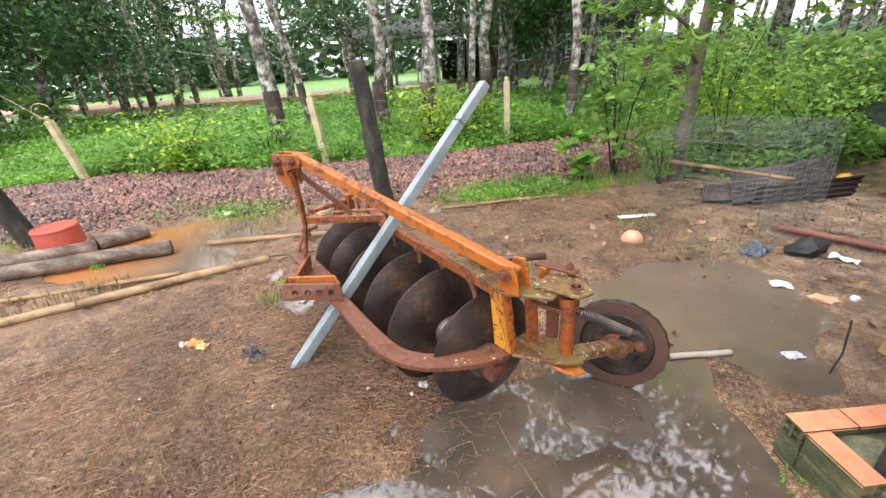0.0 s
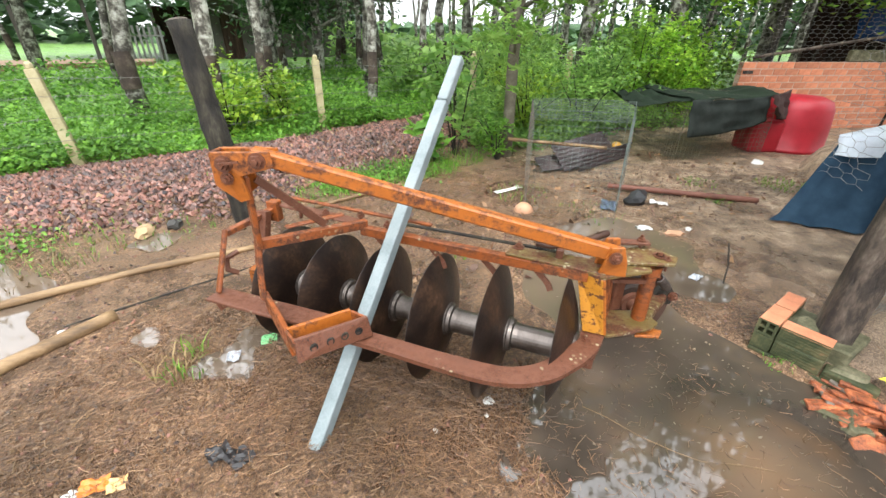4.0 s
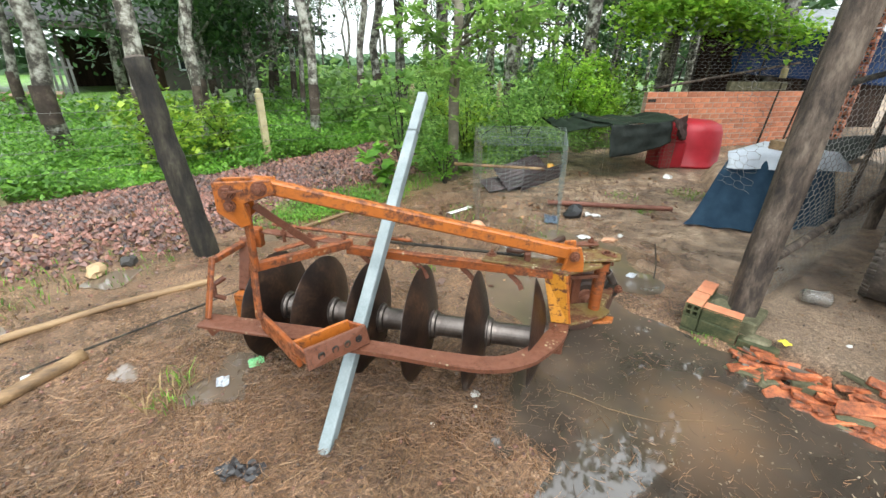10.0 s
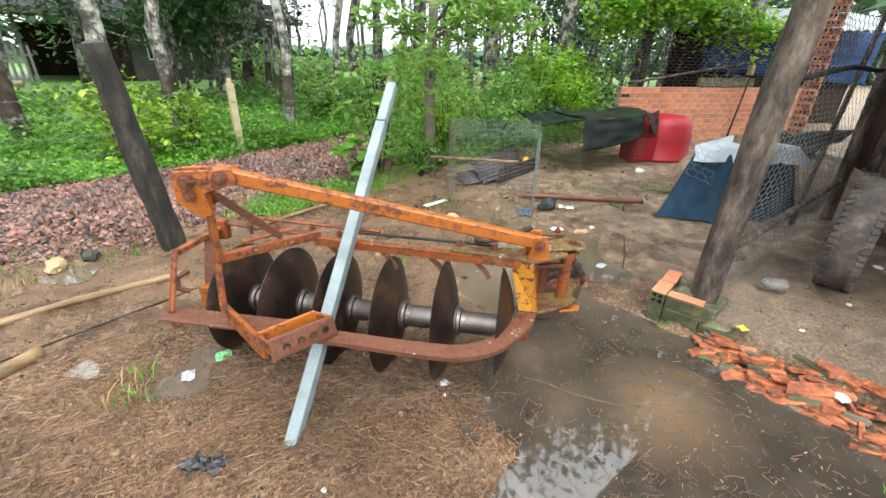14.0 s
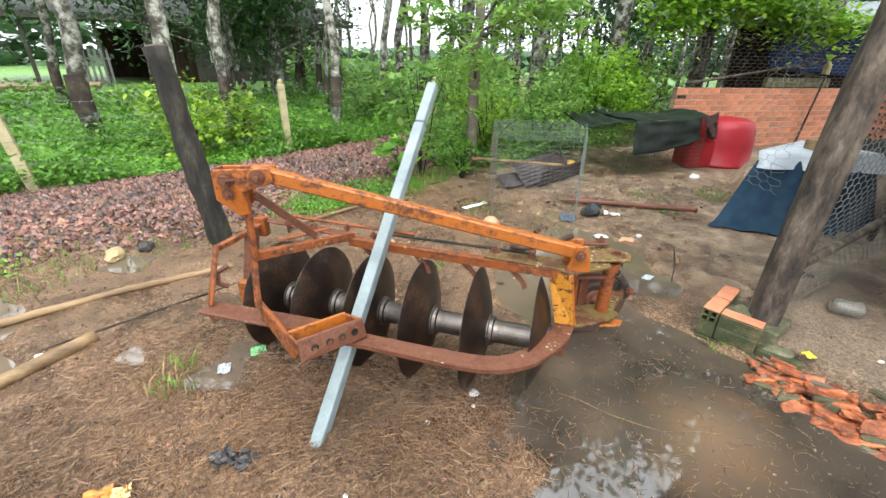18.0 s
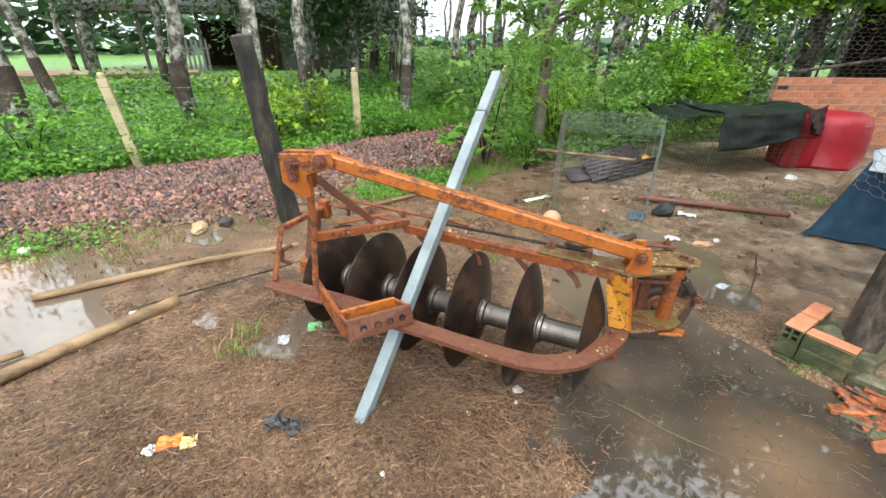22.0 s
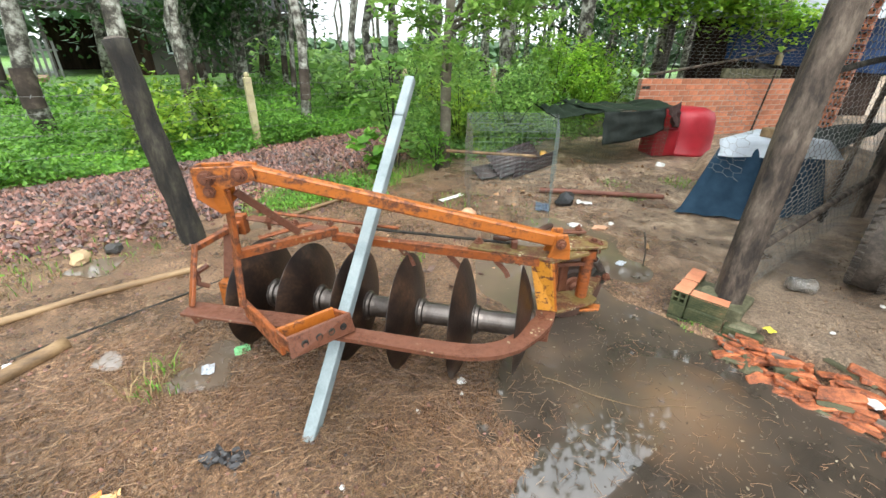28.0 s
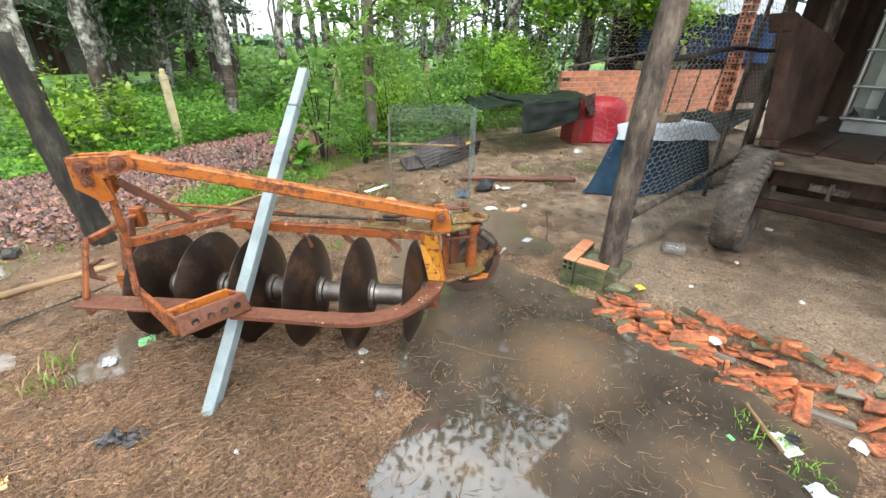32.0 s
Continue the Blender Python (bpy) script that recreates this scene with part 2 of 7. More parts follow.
OLDMORTAR = surface("mossy_old_mortar", ((0.25, (0.03, 0.032, 0.014)), (0.5, (0.10, 0.095, 0.05)), (0.8, (0.25, 0.22, 0.14))), 12, 80, (0.7, 0.95), 0.6)
MORTAR = surface("grey_mortar", ((0.2, (0.34, 0.22, 0.16)), (0.8, (0.58, 0.42, 0.32))), 8, 70, (0.7, 0.95), 0.5)


# ---- mesh helpers ----
def part(name, bm, material, parent=None, label="", smooth=False):
    """Link a bmesh as one mesh object, under a thing or part if one is given."""
    me = bpy.data.meshes.new(name)
    bm.normal_update()
    if smooth:
        for f in bm.faces:
            f.smooth = True
    bm.to_mesh(me)
    bm.free()
    me.materials.append(material)
    ob = new(name, me)
    if parent is not None:
        ob.parent = parent
    if label:
        ob["label"] = label
    return ob


def raw(name, verts, faces, material, parent=None, smooth=False):
    me = bpy.data.meshes.new(name)
    me.from_pydata(verts, [], faces)
    me.materials.append(material)
    if smooth:
        me.polygons.foreach_set("use_smooth", [True] * len(me.polygons))
    ob = new(name, me)
    if parent is not None:
        ob.parent = parent
    return ob


def thing(name, m, label, category, group="", kind=""):
    e = new(name)
    e.empty_display_size = 0.1
    e.matrix_world = m
    return tagged(e, label, category, group, kind)


def bar(bm, p, q, w, h, up=(0, 0, 1), bevel=0.0):
    """A rectangular bar from p to q; w across, h along up."""
    p, q, up = Vector(p), Vector(q), Vector(up)
    d = (q - p).normalized()
    side = d.cross(up)
    if side.length < 1e-4:
        side = d.cross(Vector((1, 0, 0)))
    side.normalize()
    top = side.cross(d).normalized()
    vs = []
    for c in (p, q):
        for a, b in ((-1, -1), (1, -1), (1, 1), (-1, 1)):
            vs.append(bm.verts.new(c + side * (a * w / 2) + top * (b * h / 2)))
    fs = [bm.faces.new([vs[i] for i in k]) for k in ((3, 2, 1, 0), (4, 5, 6, 7), (0, 1, 5, 4), (1, 2, 6, 5), (2, 3, 7, 6), (3, 0, 4, 7))]
    if bevel:
        es = {e for f in fs for e in f.edges}
        bmesh.ops.bevel(bm, geom=list(es), offset=bevel, segments=1, affect="EDGES")
    return bm


def rod(bm, pts, radii, sides=10, wobble=0.0, cap=True):
    """A round bar through the points, with a radius at each."""
    pts = [Vector(p) for p in pts]
    if not isinstance(radii, (list, tuple)):
        radii = [radii] * len(pts)
    rings, ref = [], None
    for i, p in enumerate(pts):
        d = (pts[min(i + 1, len(pts) - 1)] - pts[max(i - 1, 0)]).normalized()
        if ref is None:
            ref = d.orthogonal().normalized()
        ref = (ref - d * ref.dot(d)).normalized()
        oth = d.cross(ref)
        ring = []
        for k in range(sides):
            a = 2 * math.pi * k / sides
            r = radii[i] * (1 + random.uniform(-wobble, wobble))
            ring.append(bm.verts.new(p + (ref * math.cos(a) + oth * math.sin(a)) * r))
        rings.append(ring)
    for a, b in zip(rings, rings[1:]):
        for k in range(sides):
            bm.faces.new((a[k], a[(k + 1) % sides], b[(k + 1) % sides], b[k]))
    if cap:
        bm.faces.new(list(reversed(rings[0])))
        bm.faces.new(rings[-1])
    return bm


def lathe(bm, profile, m=Matrix(), steps=40, close=False):
    """Turn (along, radius) points about the local x axis, posed by m."""
    rings = []
    for along, r in profile:
        if r < 1e-5:
            rings.append([bm.verts.new(m @ Vector((along, 0, 0)))])
        else:
            rings.append([bm.verts.new(m @ Vector((along, r * math.cos(2 * math.pi * k / steps), r * math.sin(2 * math.pi * k / steps)))) for k in range(steps)])
    pairs = list(zip(rings, rings[1:]))
    if close:
        pairs.append((rings[-1], rings[0]))
    for a, b in pairs:
        for k in range(steps):
            k2 = (k + 1) % steps
            if len(a) == 1:
                bm.faces.new((a[0], b[k2], b[k]))
            elif len(b) == 1:
                bm.faces.new((a[k], a[k2], b[0]))
            else:
                bm.faces.new((a[k], a[k2], b[k2], b[k]))
    return bm


def slab(bm, outline, lift, bevel=0.0):
    """Extrude a planar outline of points by the vector lift."""
    lo = [bm.verts.new(Vector(p)) for p in outline]
    hi = [bm.verts.new(Vector(p) + Vector(lift)) for p in outline]
    n = len(lo)
    fs = [bm.faces.new(lo), bm.faces.new(list(reversed(hi)))]
    for i in range(n):
        fs.append(bm.faces.new((lo[i], hi[i], hi[(i + 1) % n], lo[(i + 1) % n])))
    bmesh.ops.recalc_face_normals(bm, faces=fs)
    if bevel:
        bmesh.ops.bevel(bm, geom=list({e for f in fs for e in f.edges}), offset=bevel, segments=1, affect="EDGES")
    return bm


def smooth_step(a, b, x):
    t = np.clip((x - a) / (b - a), 0, 1)
    return t * t * (3 - 2 * t)


def lumps(x, y, seed, waves=14, lo=0.5, hi=4.0):
    """Soft random relief, about -1 to 1, from summed waves."""
    rng = np.random.RandomState(seed)
    out = np.zeros_like(x)
    for _ in range(waves):
        a, f, p = rng.uniform(0, 2 * np.pi), rng.uniform(lo, hi), rng.uniform(0, 2 * np.pi)
        out += np.sin((x * np.cos(a) + y * np.sin(a)) * f + p)
    return out / math.sqrt(waves)


def inside(x, y, poly):
    """How far inside the polygon the points lie: signed distance, positive inside."""
    d = np.full(x.shape, 1e9)
    hit = np.zeros(x.shape, bool)
    n = len(poly)
    for i in range(n):
        (ax, ay), (bx, by) = poly[i], poly[(i + 1) % n]
        ex, ey = bx - ax, by - ay
        t = np.clip(((x - ax) * ex + (y - ay) * ey) / (ex * ex + ey * ey), 0, 1)
        d = np.minimum(d, np.hypot(x - ax - t * ex, y - ay - t * ey))
        with np.errstate(divide="ignore", invalid="ignore"):
            c = ((ay > y) != (by > y)) & (x < (bx - ax) * (y - ay) / (by - ay if by != ay else 1e-9) + ax)
        hit ^= c
    return np.where(hit, d, -d)


# ---- lie of the land: a level muddy yard, puddles, a gravel bed, a raised earth floor under the shed ----
PUDDLE = [(0.12, 1.22), (0.28, 1.48), (0.75, 1.66), (0.95, 2.2), (1.2, 2.45), (1.45, 2.75), (2.2, 2.8), (2.5, 2.4), (2.25, 1.95), (2.35, 1.55), (1.95, 1.42), (1.72, 1.75), (1.55, 1.78), (1.62, 1.3), (1.6, 0.6), (1.45, 0.1), (1.3, -0.5), (0.9, -0.5), (0.5, 0.1), (0.3, 0.75)]
FRONT_POOL = [(-0.32, 0.90), (0.0, 1.02), (0.3, 1.02), (0.6, 0.9), (0.8, 0.5), (0.85, 0.0), (0.45, -0.2), (0.05, 0.15), (-0.15, 0.5)]
LEFT_POOL = [(-4.2, 3.3), (-3.0, 4.0), (-2.3, 4.3), (-1.75, 3.95), (-1.75, 3.3), (-1.62, 2.95), (-1.85, 2.62), (-2.4, 2.6), (-3.3, 2.8)]
SEEPS = [[(-1.32, 2.75), (-1.25, 2.95), (-1.12, 2.88), (-1.17, 2.7)], [(-1.6, 4.05), (-1.3, 4.25), (-1.0, 4.15), (-1.25, 3.95)], [(-0.25, 4.1), (0.0, 4.35), (0.3, 4.25), (0.1, 4.05)], [(-0.05, 1.12), (0.0, 1.3), (0.12, 1.34), (0.12, 1.1)]]
SIDE_POOL = [(1.75, 1.75), (2.3, 2.35), (2.75, 2.3), (2.3, 1.7)]
UNDER_POOL = [(-1.0, 2.35), (-0.75, 2.65), (-0.45, 2.55), (-0.75, 2.1)]
GRAVEL = [(-9, 2.9), (-4.9, 3.75), (-4.07, 4.1), (-3.2, 4.55), (-1.7, 4.65), (-0.74, 4.6), (0.2, 5.0), (1.97, 5.2), (2.9, 5.9), (4.4, 7.6), (3.1, 7.9), (0.7, 7.2), (-1.8, 6.7), (-3.2, 6.5), (-5.6, 6.6), (-7, 5.9), (-9, 5.2)]
SHED_FLOOR = [(1.62, 1.0), (1.72, 0.78), (1.68, 0.45), (1.62, 0.1), (1.60, -0.3), (1.66, -0.9), (1.8, -3.5), (9, -3.5), (9, 0.9), (4.5, 0.9)]


def land(x, y):
    x, y = np.asarray(x, float), np.asarray(y, float)
    far = smooth_step(4, 14, np.hypot(x, y - 2))
    z = 0.014 + 0.006 * lumps(x, y, 3, 16, 1.5, 7) + 0.004 * lumps(x, y, 5, 16, 8, 24)
    for poly, depth, soft in ((PUDDLE, 0.05, 0.30), (FRONT_POOL, 0.05, 0.12), (LEFT_POOL, 0.04, 0.3), (SIDE_POOL, 0.03, 0.2), (UNDER_POOL, 0.03, 0.16), *((q, 0.027, 0.08) for q in SEEPS)):
        z -= depth * smooth_step(-soft * 0.4, soft, inside(x, y, poly) + 0.05 * lumps(x, y, 9, 12, 4, 14))
    z += 0.10 * smooth_step(-0.05, 0.5, inside(x, y, GRAVEL) + 0.08 * lumps(x, y, 4, 10, 2, 8))
    z += 0.105 * smooth_step(-0.08, 0.12, inside(x, y, SHED_FLOOR))
    z += far * (0.12 + 0.06 * lumps(x, y, 7, 12, 0.2, 0.9)) + 0.03 * smooth_step(2.3, 4.5, x)
    return z


def land_at(x, y):
    return float(land(np.array([x]), np.array([y]))[0])


def leaf_mass(name, spots, size, material, parent=None, droop=0.25, slim=0.42):
    """Many small folded leaves at the spots (an n x 3 array), each its own little blade."""
    spots = np.asarray(spots, float)
    n = len(spots)
    az, el = np.random.uniform(0, 2 * np.pi, n), np.random.normal(-droop, 0.45, n)
    s = np.asarray(size) * np.random.uniform(0.6, 1.3, n)
    d = np.stack([np.cos(az) * np.cos(el), np.sin(az) * np.cos(el), np.sin(el)], 1)
    side = np.stack([-np.sin(az), np.cos(az), np.random.normal(0, 0.35, n)], 1)
    side /= np.linalg.norm(side, axis=1)[:, None]
    up = np.cross(side, d)
    s = s[:, None]
    v = np.stack([spots, spots + d * s * 0.45 + side * s * slim + up * s * 0.08, spots + d * s - up * s * 0.12,
                  spots + d * s * 0.45 - side * s * slim + up * s * 0.08], 1).reshape(-1, 3)
    i = np.arange(n)[:, None] * 4
    f = np.concatenate([np.concatenate([i, i + 1, i + 2], 1), np.concatenate([i, i + 2, i + 3], 1)])
    me = bpy.data.meshes.new(name)
    me.vertices.add(len(v))
    me.vertices.foreach_set("co", v.ravel())
    me.loops.add(f.size)
    me.loops.foreach_set("vertex_index", f.ravel())
    me.polygons.add(len(f))
    me.polygons.foreach_set("loop_start", np.arange(len(f)) * 3)
    me.update(calc_edges=True)
    me.materials.append(material)
    ob = new(name, me)
    if parent is not None:
        ob.parent = parent
    return ob


def foliage(name, dark, light, gloss=0.45, through_light=0.35):
    m, n, l, b = shader(name)
    g = n.new("ShaderNodeNewGeometry")
    r = ramp(n, ((0.0, dark), (0.6, tuple((a + c) / 2 for a, c in zip(dark, light))), (1.0, light)))
    l.new(g.outputs["Random Per Island"], r.inputs[0])
    t = texture(n, l, 1.3, 3, 0.5, g.outputs["Position"])
    tone = ramp(n, ((0.3, (0.55, 0.6, 0.55)), (0.7, (1.15, 1.1, 1.0))))
    l.new(t.outputs[0], tone.inputs[0])
    c = blend(n, l, 1.0, r.outputs[0], tone.outputs[0], "MULTIPLY")
    l.new(c, b.inputs["Base Color"])
    b.inputs["Roughness"].default_value = gloss
    tr = n.new("ShaderNodeBsdfTranslucent")
    l.new(c, tr.inputs["Color"])
    mx = n.new("ShaderNodeMixShader")
    mx.inputs[0].default_value = through_light
    l.new(b.outputs[0], mx.inputs[1])
    l.new(tr.outputs[0], mx.inputs[2])
    l.new(mx.outputs[0], n["Material Output"].inputs["Surface"])
    return m


WEED = foliage("weed_leaves", (0.085, 0.235, 0.03), (0.30, 0.58, 0.08), 0.45, 0.42)
LIME = foliage("young_lime_leaves", (0.17, 0.34, 0.03), (0.48, 0.66, 0.08))
VINE = foliage("vine_leaves", (0.16, 0.38, 0.035), (0.50, 0.76, 0.10), 0.45, 0.5)
CANOPY = foliage("canopy_leaves", (0.022, 0.07, 0.02), (0.09, 0.20, 0.05), 0.5, 0.3)
SCRUB = foliage("scrub_leaves", (0.15, 0.32, 0.075), (0.44, 0.68, 0.18), 0.45, 0.5)


# ---- ground ----
def mud_material():
    m, n, l, b = shader("straw_mud")
    p = place(n)
    broad, mid, fine = texture(n, l, 0.9, 5, 0.6, p), texture(n, l, 6, 6, 0.65, p), texture(n, l, 55, 8, 0.75, p)
    stem = n.new("ShaderNodeMapping")
    stem.inputs["Rotation"].default_value = (0, 0, 0.6)
    stem.inputs["Scale"].default_value = (1, 7, 1)
    l.new(p, stem.inputs["Vector"])
    straw = texture(n, l, 26, 3, 0.6, stem.outputs[0])
    mud = ramp(n, ((0.33, (0.035, 0.020, 0.012)), (0.5, (0.18, 0.108, 0.063)), (0.66, (0.46, 0.31, 0.195))))
    l.new(fine.outputs[0], mud.inputs[0])
    tint = ramp(n, ((0.3, (0.62, 0.58, 0.55)), (0.55, (1.0, 0.96, 0.93)), (0.75, (1.3, 1.26, 1.2))))
    l.new(mid.outputs[0], tint.inputs[0])
    c = blend(n, l, 1.0, mud.outputs[0], tint.outputs[0], "MULTIPLY")
    sm = ramp(n, ((0.56, (0, 0, 0)), (0.64, (1, 1, 1))))
    l.new(straw.outputs[0], sm.inputs[0])
    sf = n.new("ShaderNodeMath")
    sf.operation = "MULTIPLY"
    sf.inputs[1].default_value = 0.35
    l.new(sm.outputs[0], sf.inputs[0])
    c = blend(n, l, sf.outputs[0], c, (0.30, 0.20, 0.10))
    # dry sandy earth on the raised ground, red silt in patches, green turf far off
    sep = n.new("ShaderNodeSeparateXYZ")
    l.new(p, sep.inputs[0])
    dry = n.new("ShaderNodeMapRange")
    dry.inputs[1].default_value, dry.inputs[2].default_value = 0.05, 0.11
    l.new(sep.outputs[2], dry.inputs[0])
    earth = ramp(n, ((0.33, (0.10, 0.068, 0.045)), (0.5, (0.26, 0.185, 0.125)), (0.67, (0.44, 0.33, 0.235))))
    l.new(fine.outputs[0], earth.inputs[0])
    c = blend(n, l, dry.outputs[0], c, earth.outputs[0])
    sand = n.new("ShaderNodeMapRange")
    sand.inputs[1].default_value, sand.inputs[2].default_value = 1.9, 3.2
    l.new(sep.outputs[0], sand.inputs[0])
    pale = ramp(n, ((0.3, (0.10, 0.070, 0.049)), (0.5, (0.24, 0.175, 0.122)), (0.75, (0.42, 0.335, 0.25))))
    l.new(mid.outputs[0], pale.inputs[0])
    # roof shade put into the colour: open yard 1.3 times paler than shed floor
    open_yard_lit = n.new("ShaderNodeMapRange")
    open_yard_lit.inputs[1].default_value, open_yard_lit.inputs[2].default_value = 0.9, 1.6
    l.new(sep.outputs[1], open_yard_lit.inputs[0])
    trodden = blend(n, l, open_yard_lit.outputs[0], pale.outputs[0], blend(n, l, 1.0, pale.outputs[0], (1.3, 1.27, 1.22), "MULTIPLY"))
    c = blend(n, l, sand.outputs[0], c, trodden)
    turf = n.new("ShaderNodeMapRange")
    turf.inputs[1].default_value, turf.inputs[2].default_value = 6.6, 7.6
    l.new(sep.outputs[1], turf.inputs[0])
    green = ramp(n, ((0.35, (0.07, 0.17, 0.03)), (0.65, (0.20, 0.37, 0.07))))
    l.new(mid.outputs[0], green.inputs[0])
    c = blend(n, l, turf.outputs[0], c, green.outputs[0])
    damp = texture(n, l, 1.5, 6, 0.62, p)
    soak = ramp(n, ((0.36, (0.50, 0.48, 0.46)), (0.50, (0.88, 0.87, 0.86)), (0.62, (1.12, 1.11, 1.10))))
    l.new(damp.outputs[0], soak.inputs[0])
    c = blend(n, l, 1.0, c, soak.outputs[0], "MULTIPLY")
    grit = texture(n, l, 170, 4, 0.7, p)
    speck = ramp(n, ((0.34, (0.40, 0.38, 0.36)), (0.5, (1.0, 1.0, 1.0)), (0.66, (1.75, 1.72, 1.66))))
    l.new(grit.outputs[0], speck.inputs[0])
    c = blend(n, l, 1.0, c, speck.outputs[0], "MULTIPLY")
    l.new(c, b.inputs["Base Color"])
    wet = n.new("ShaderNodeMapRange")
    wet.inputs[1].default_value, wet.inputs[2].default_value = 0.0, 0.035
    wet.inputs[3].default_value, wet.inputs[4].default_value = 0.16, 0.62
    l.new(sep.outputs[2], wet.inputs[0])
    sheen = n.new("ShaderNodeMath")
    sheen.operation = "MULTIPLY"
    gl = n.new("ShaderNodeMapRange")
    gl.inputs[1].default_value, gl.inputs[2].default_value, gl.inputs[3].default_value, gl.inputs[4].default_value = 0.36, 0.56, 0.5, 1.0
    l.new(damp.outputs[0], gl.inputs[0])
    l.new(wet.outputs[0], sheen.inputs[0])
    l.new(gl.outputs[0], sheen.inputs[1])
    l.new(sheen.outputs[0], b.inputs["Roughness"])
    h = n.new("ShaderNodeMath")
    h.operation = "MULTIPLY_ADD"
    h.inputs[1].default_value = 0.5
    l.new(fine.outputs[0], h.inputs[0])
    l.new(mid.outputs[0], h.inputs[2])
    relief(n, l, b, h.outputs[0], 0.95, 0.03)
    return m


MUD = mud_material()


def ground_axis(lo, hi, step, reach):
    mid = np.arange(lo, hi, step)
    grow = step * 1.28 ** np.arange(1, 40)
    out = np.cumsum(grow)
    out = out[out < reach]
    return np.concatenate([(lo - out)[::-1], mid, mid[-1] + out])


gx, gy = ground_axis(-4.6, 4.2, 0.04, 700), ground_axis(-1.6, 7.4, 0.04, 700)
GX, GY = np.meshgrid(gx, gy)
GZ = land(GX, GY)
nx, ny = len(gx), len(gy)
ids = np.arange(nx * ny).reshape(ny, nx)
quads = np.stack([ids[:-1, :-1], ids[:-1, 1:], ids[1:, 1:], ids[1:, :-1]], -1).reshape(-1, 4)
ground = raw("ground", np.stack([GX, GY, GZ], -1).reshape(-1, 3).tolist(), quads.tolist(), MUD, smooth=True)
tagged(ground, "wet brown mud yard strewn with straw, turf beyond", "ground", kind="structure")


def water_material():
    m, n, l, b = shader("muddy_water")
    p = place(n)
    a = texture(n, l, 2.2, 3, 0.5, p)
    r = ramp(n, ((0.34, (0.034, 0.028, 0.022)), (0.52, (0.068, 0.053, 0.040)), (0.66, (0.12, 0.084, 0.055))))
    l.new(a.outputs[0], r.inputs[0])
    sep = n.new("ShaderNodeSeparateXYZ")
    l.new(p, sep.inputs[0])
    silt = n.new("ShaderNodeMapRange")
    silt.inputs[1].default_value, silt.inputs[2].default_value = -2.2, -3.0
    l.new(sep.outputs[0], silt.inputs[0])
    # a bank of orange silt just under the surface near the middle of the large puddle
    far = n.new("ShaderNodeVectorMath")
    far.operation = "DISTANCE"
    far.inputs[1].default_value = (0.92, 0.72, 0.0)
    l.new(p, far.inputs[0])
    bank = n.new("ShaderNodeMath")
    bank.operation = "MULTIPLY_ADD"
    bank.inputs[1].default_value = 0.9
    l.new(a.outputs[0], bank.inputs[0])
    l.new(far.outputs["Value"], bank.inputs[2])
    shoal = n.new("ShaderNodeMapRange")
    shoal.interpolation_type = "SMOOTHSTEP"
    shoal.inputs[1].default_value, shoal.inputs[2].default_value, shoal.inputs[3].default_value, shoal.inputs[4].default_value = 0.50, 0.82, 0.48, 0.0
    l.new(bank.outputs[0], shoal.inputs[0])
    # paler from y 1.1 back: shallow mud, plus hazy reflection put into the colour
    thin = n.new("ShaderNodeMapRange")
    thin.inputs[1].default_value, thin.inputs[2].default_value, thin.inputs[4].default_value = 1.1, 2.1, 0.55
    l.new(sep.outputs[1], thin.inputs[0])
    c = blend(n, l, thin.outputs[0], r.outputs[0], (0.20, 0.142, 0.098))
    c = blend(n, l, shoal.outputs[0], c, (0.25, 0.145, 0.075))
    l.new(blend(n, l, silt.outputs[0], c, (0.34, 0.135, 0.045)), b.inputs["Base Color"])
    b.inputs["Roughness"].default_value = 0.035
    # IOR set well above real water's 1.33 to brighten the sky reflection
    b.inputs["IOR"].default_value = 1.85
    rip = texture(n, l, 7, 4, 0.55, p)
    relief(n, l, b, rip.outputs[0], 0.03, 0.01)
    return m


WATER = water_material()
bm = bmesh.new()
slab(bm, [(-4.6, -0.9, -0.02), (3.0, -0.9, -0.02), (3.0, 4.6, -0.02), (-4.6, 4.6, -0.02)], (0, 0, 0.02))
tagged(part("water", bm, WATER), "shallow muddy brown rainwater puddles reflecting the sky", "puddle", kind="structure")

# ---- laterite gravel bed ----
STONES = foliage("laterite_stones", (0.018, 0.008, 0.009), (0.33, 0.152, 0.118), 0.35, 0.0)


def scatter(poly, count, edge=0.0, seed=1):
    rng = np.random.RandomState(seed)
    xs, ys = [p[0] for p in poly], [p[1] for p in poly]
    pts = np.zeros((0, 2))
    while len(pts) < count:
        c = np.stack([rng.uniform(min(xs), max(xs), count), rng.uniform(min(ys), max(ys), count)], 1)
        pts = np.concatenate([pts, c[inside(c[:, 0], c[:, 1], poly) > edge * rng.uniform(-1, 1, count)]])
    return pts[:count]


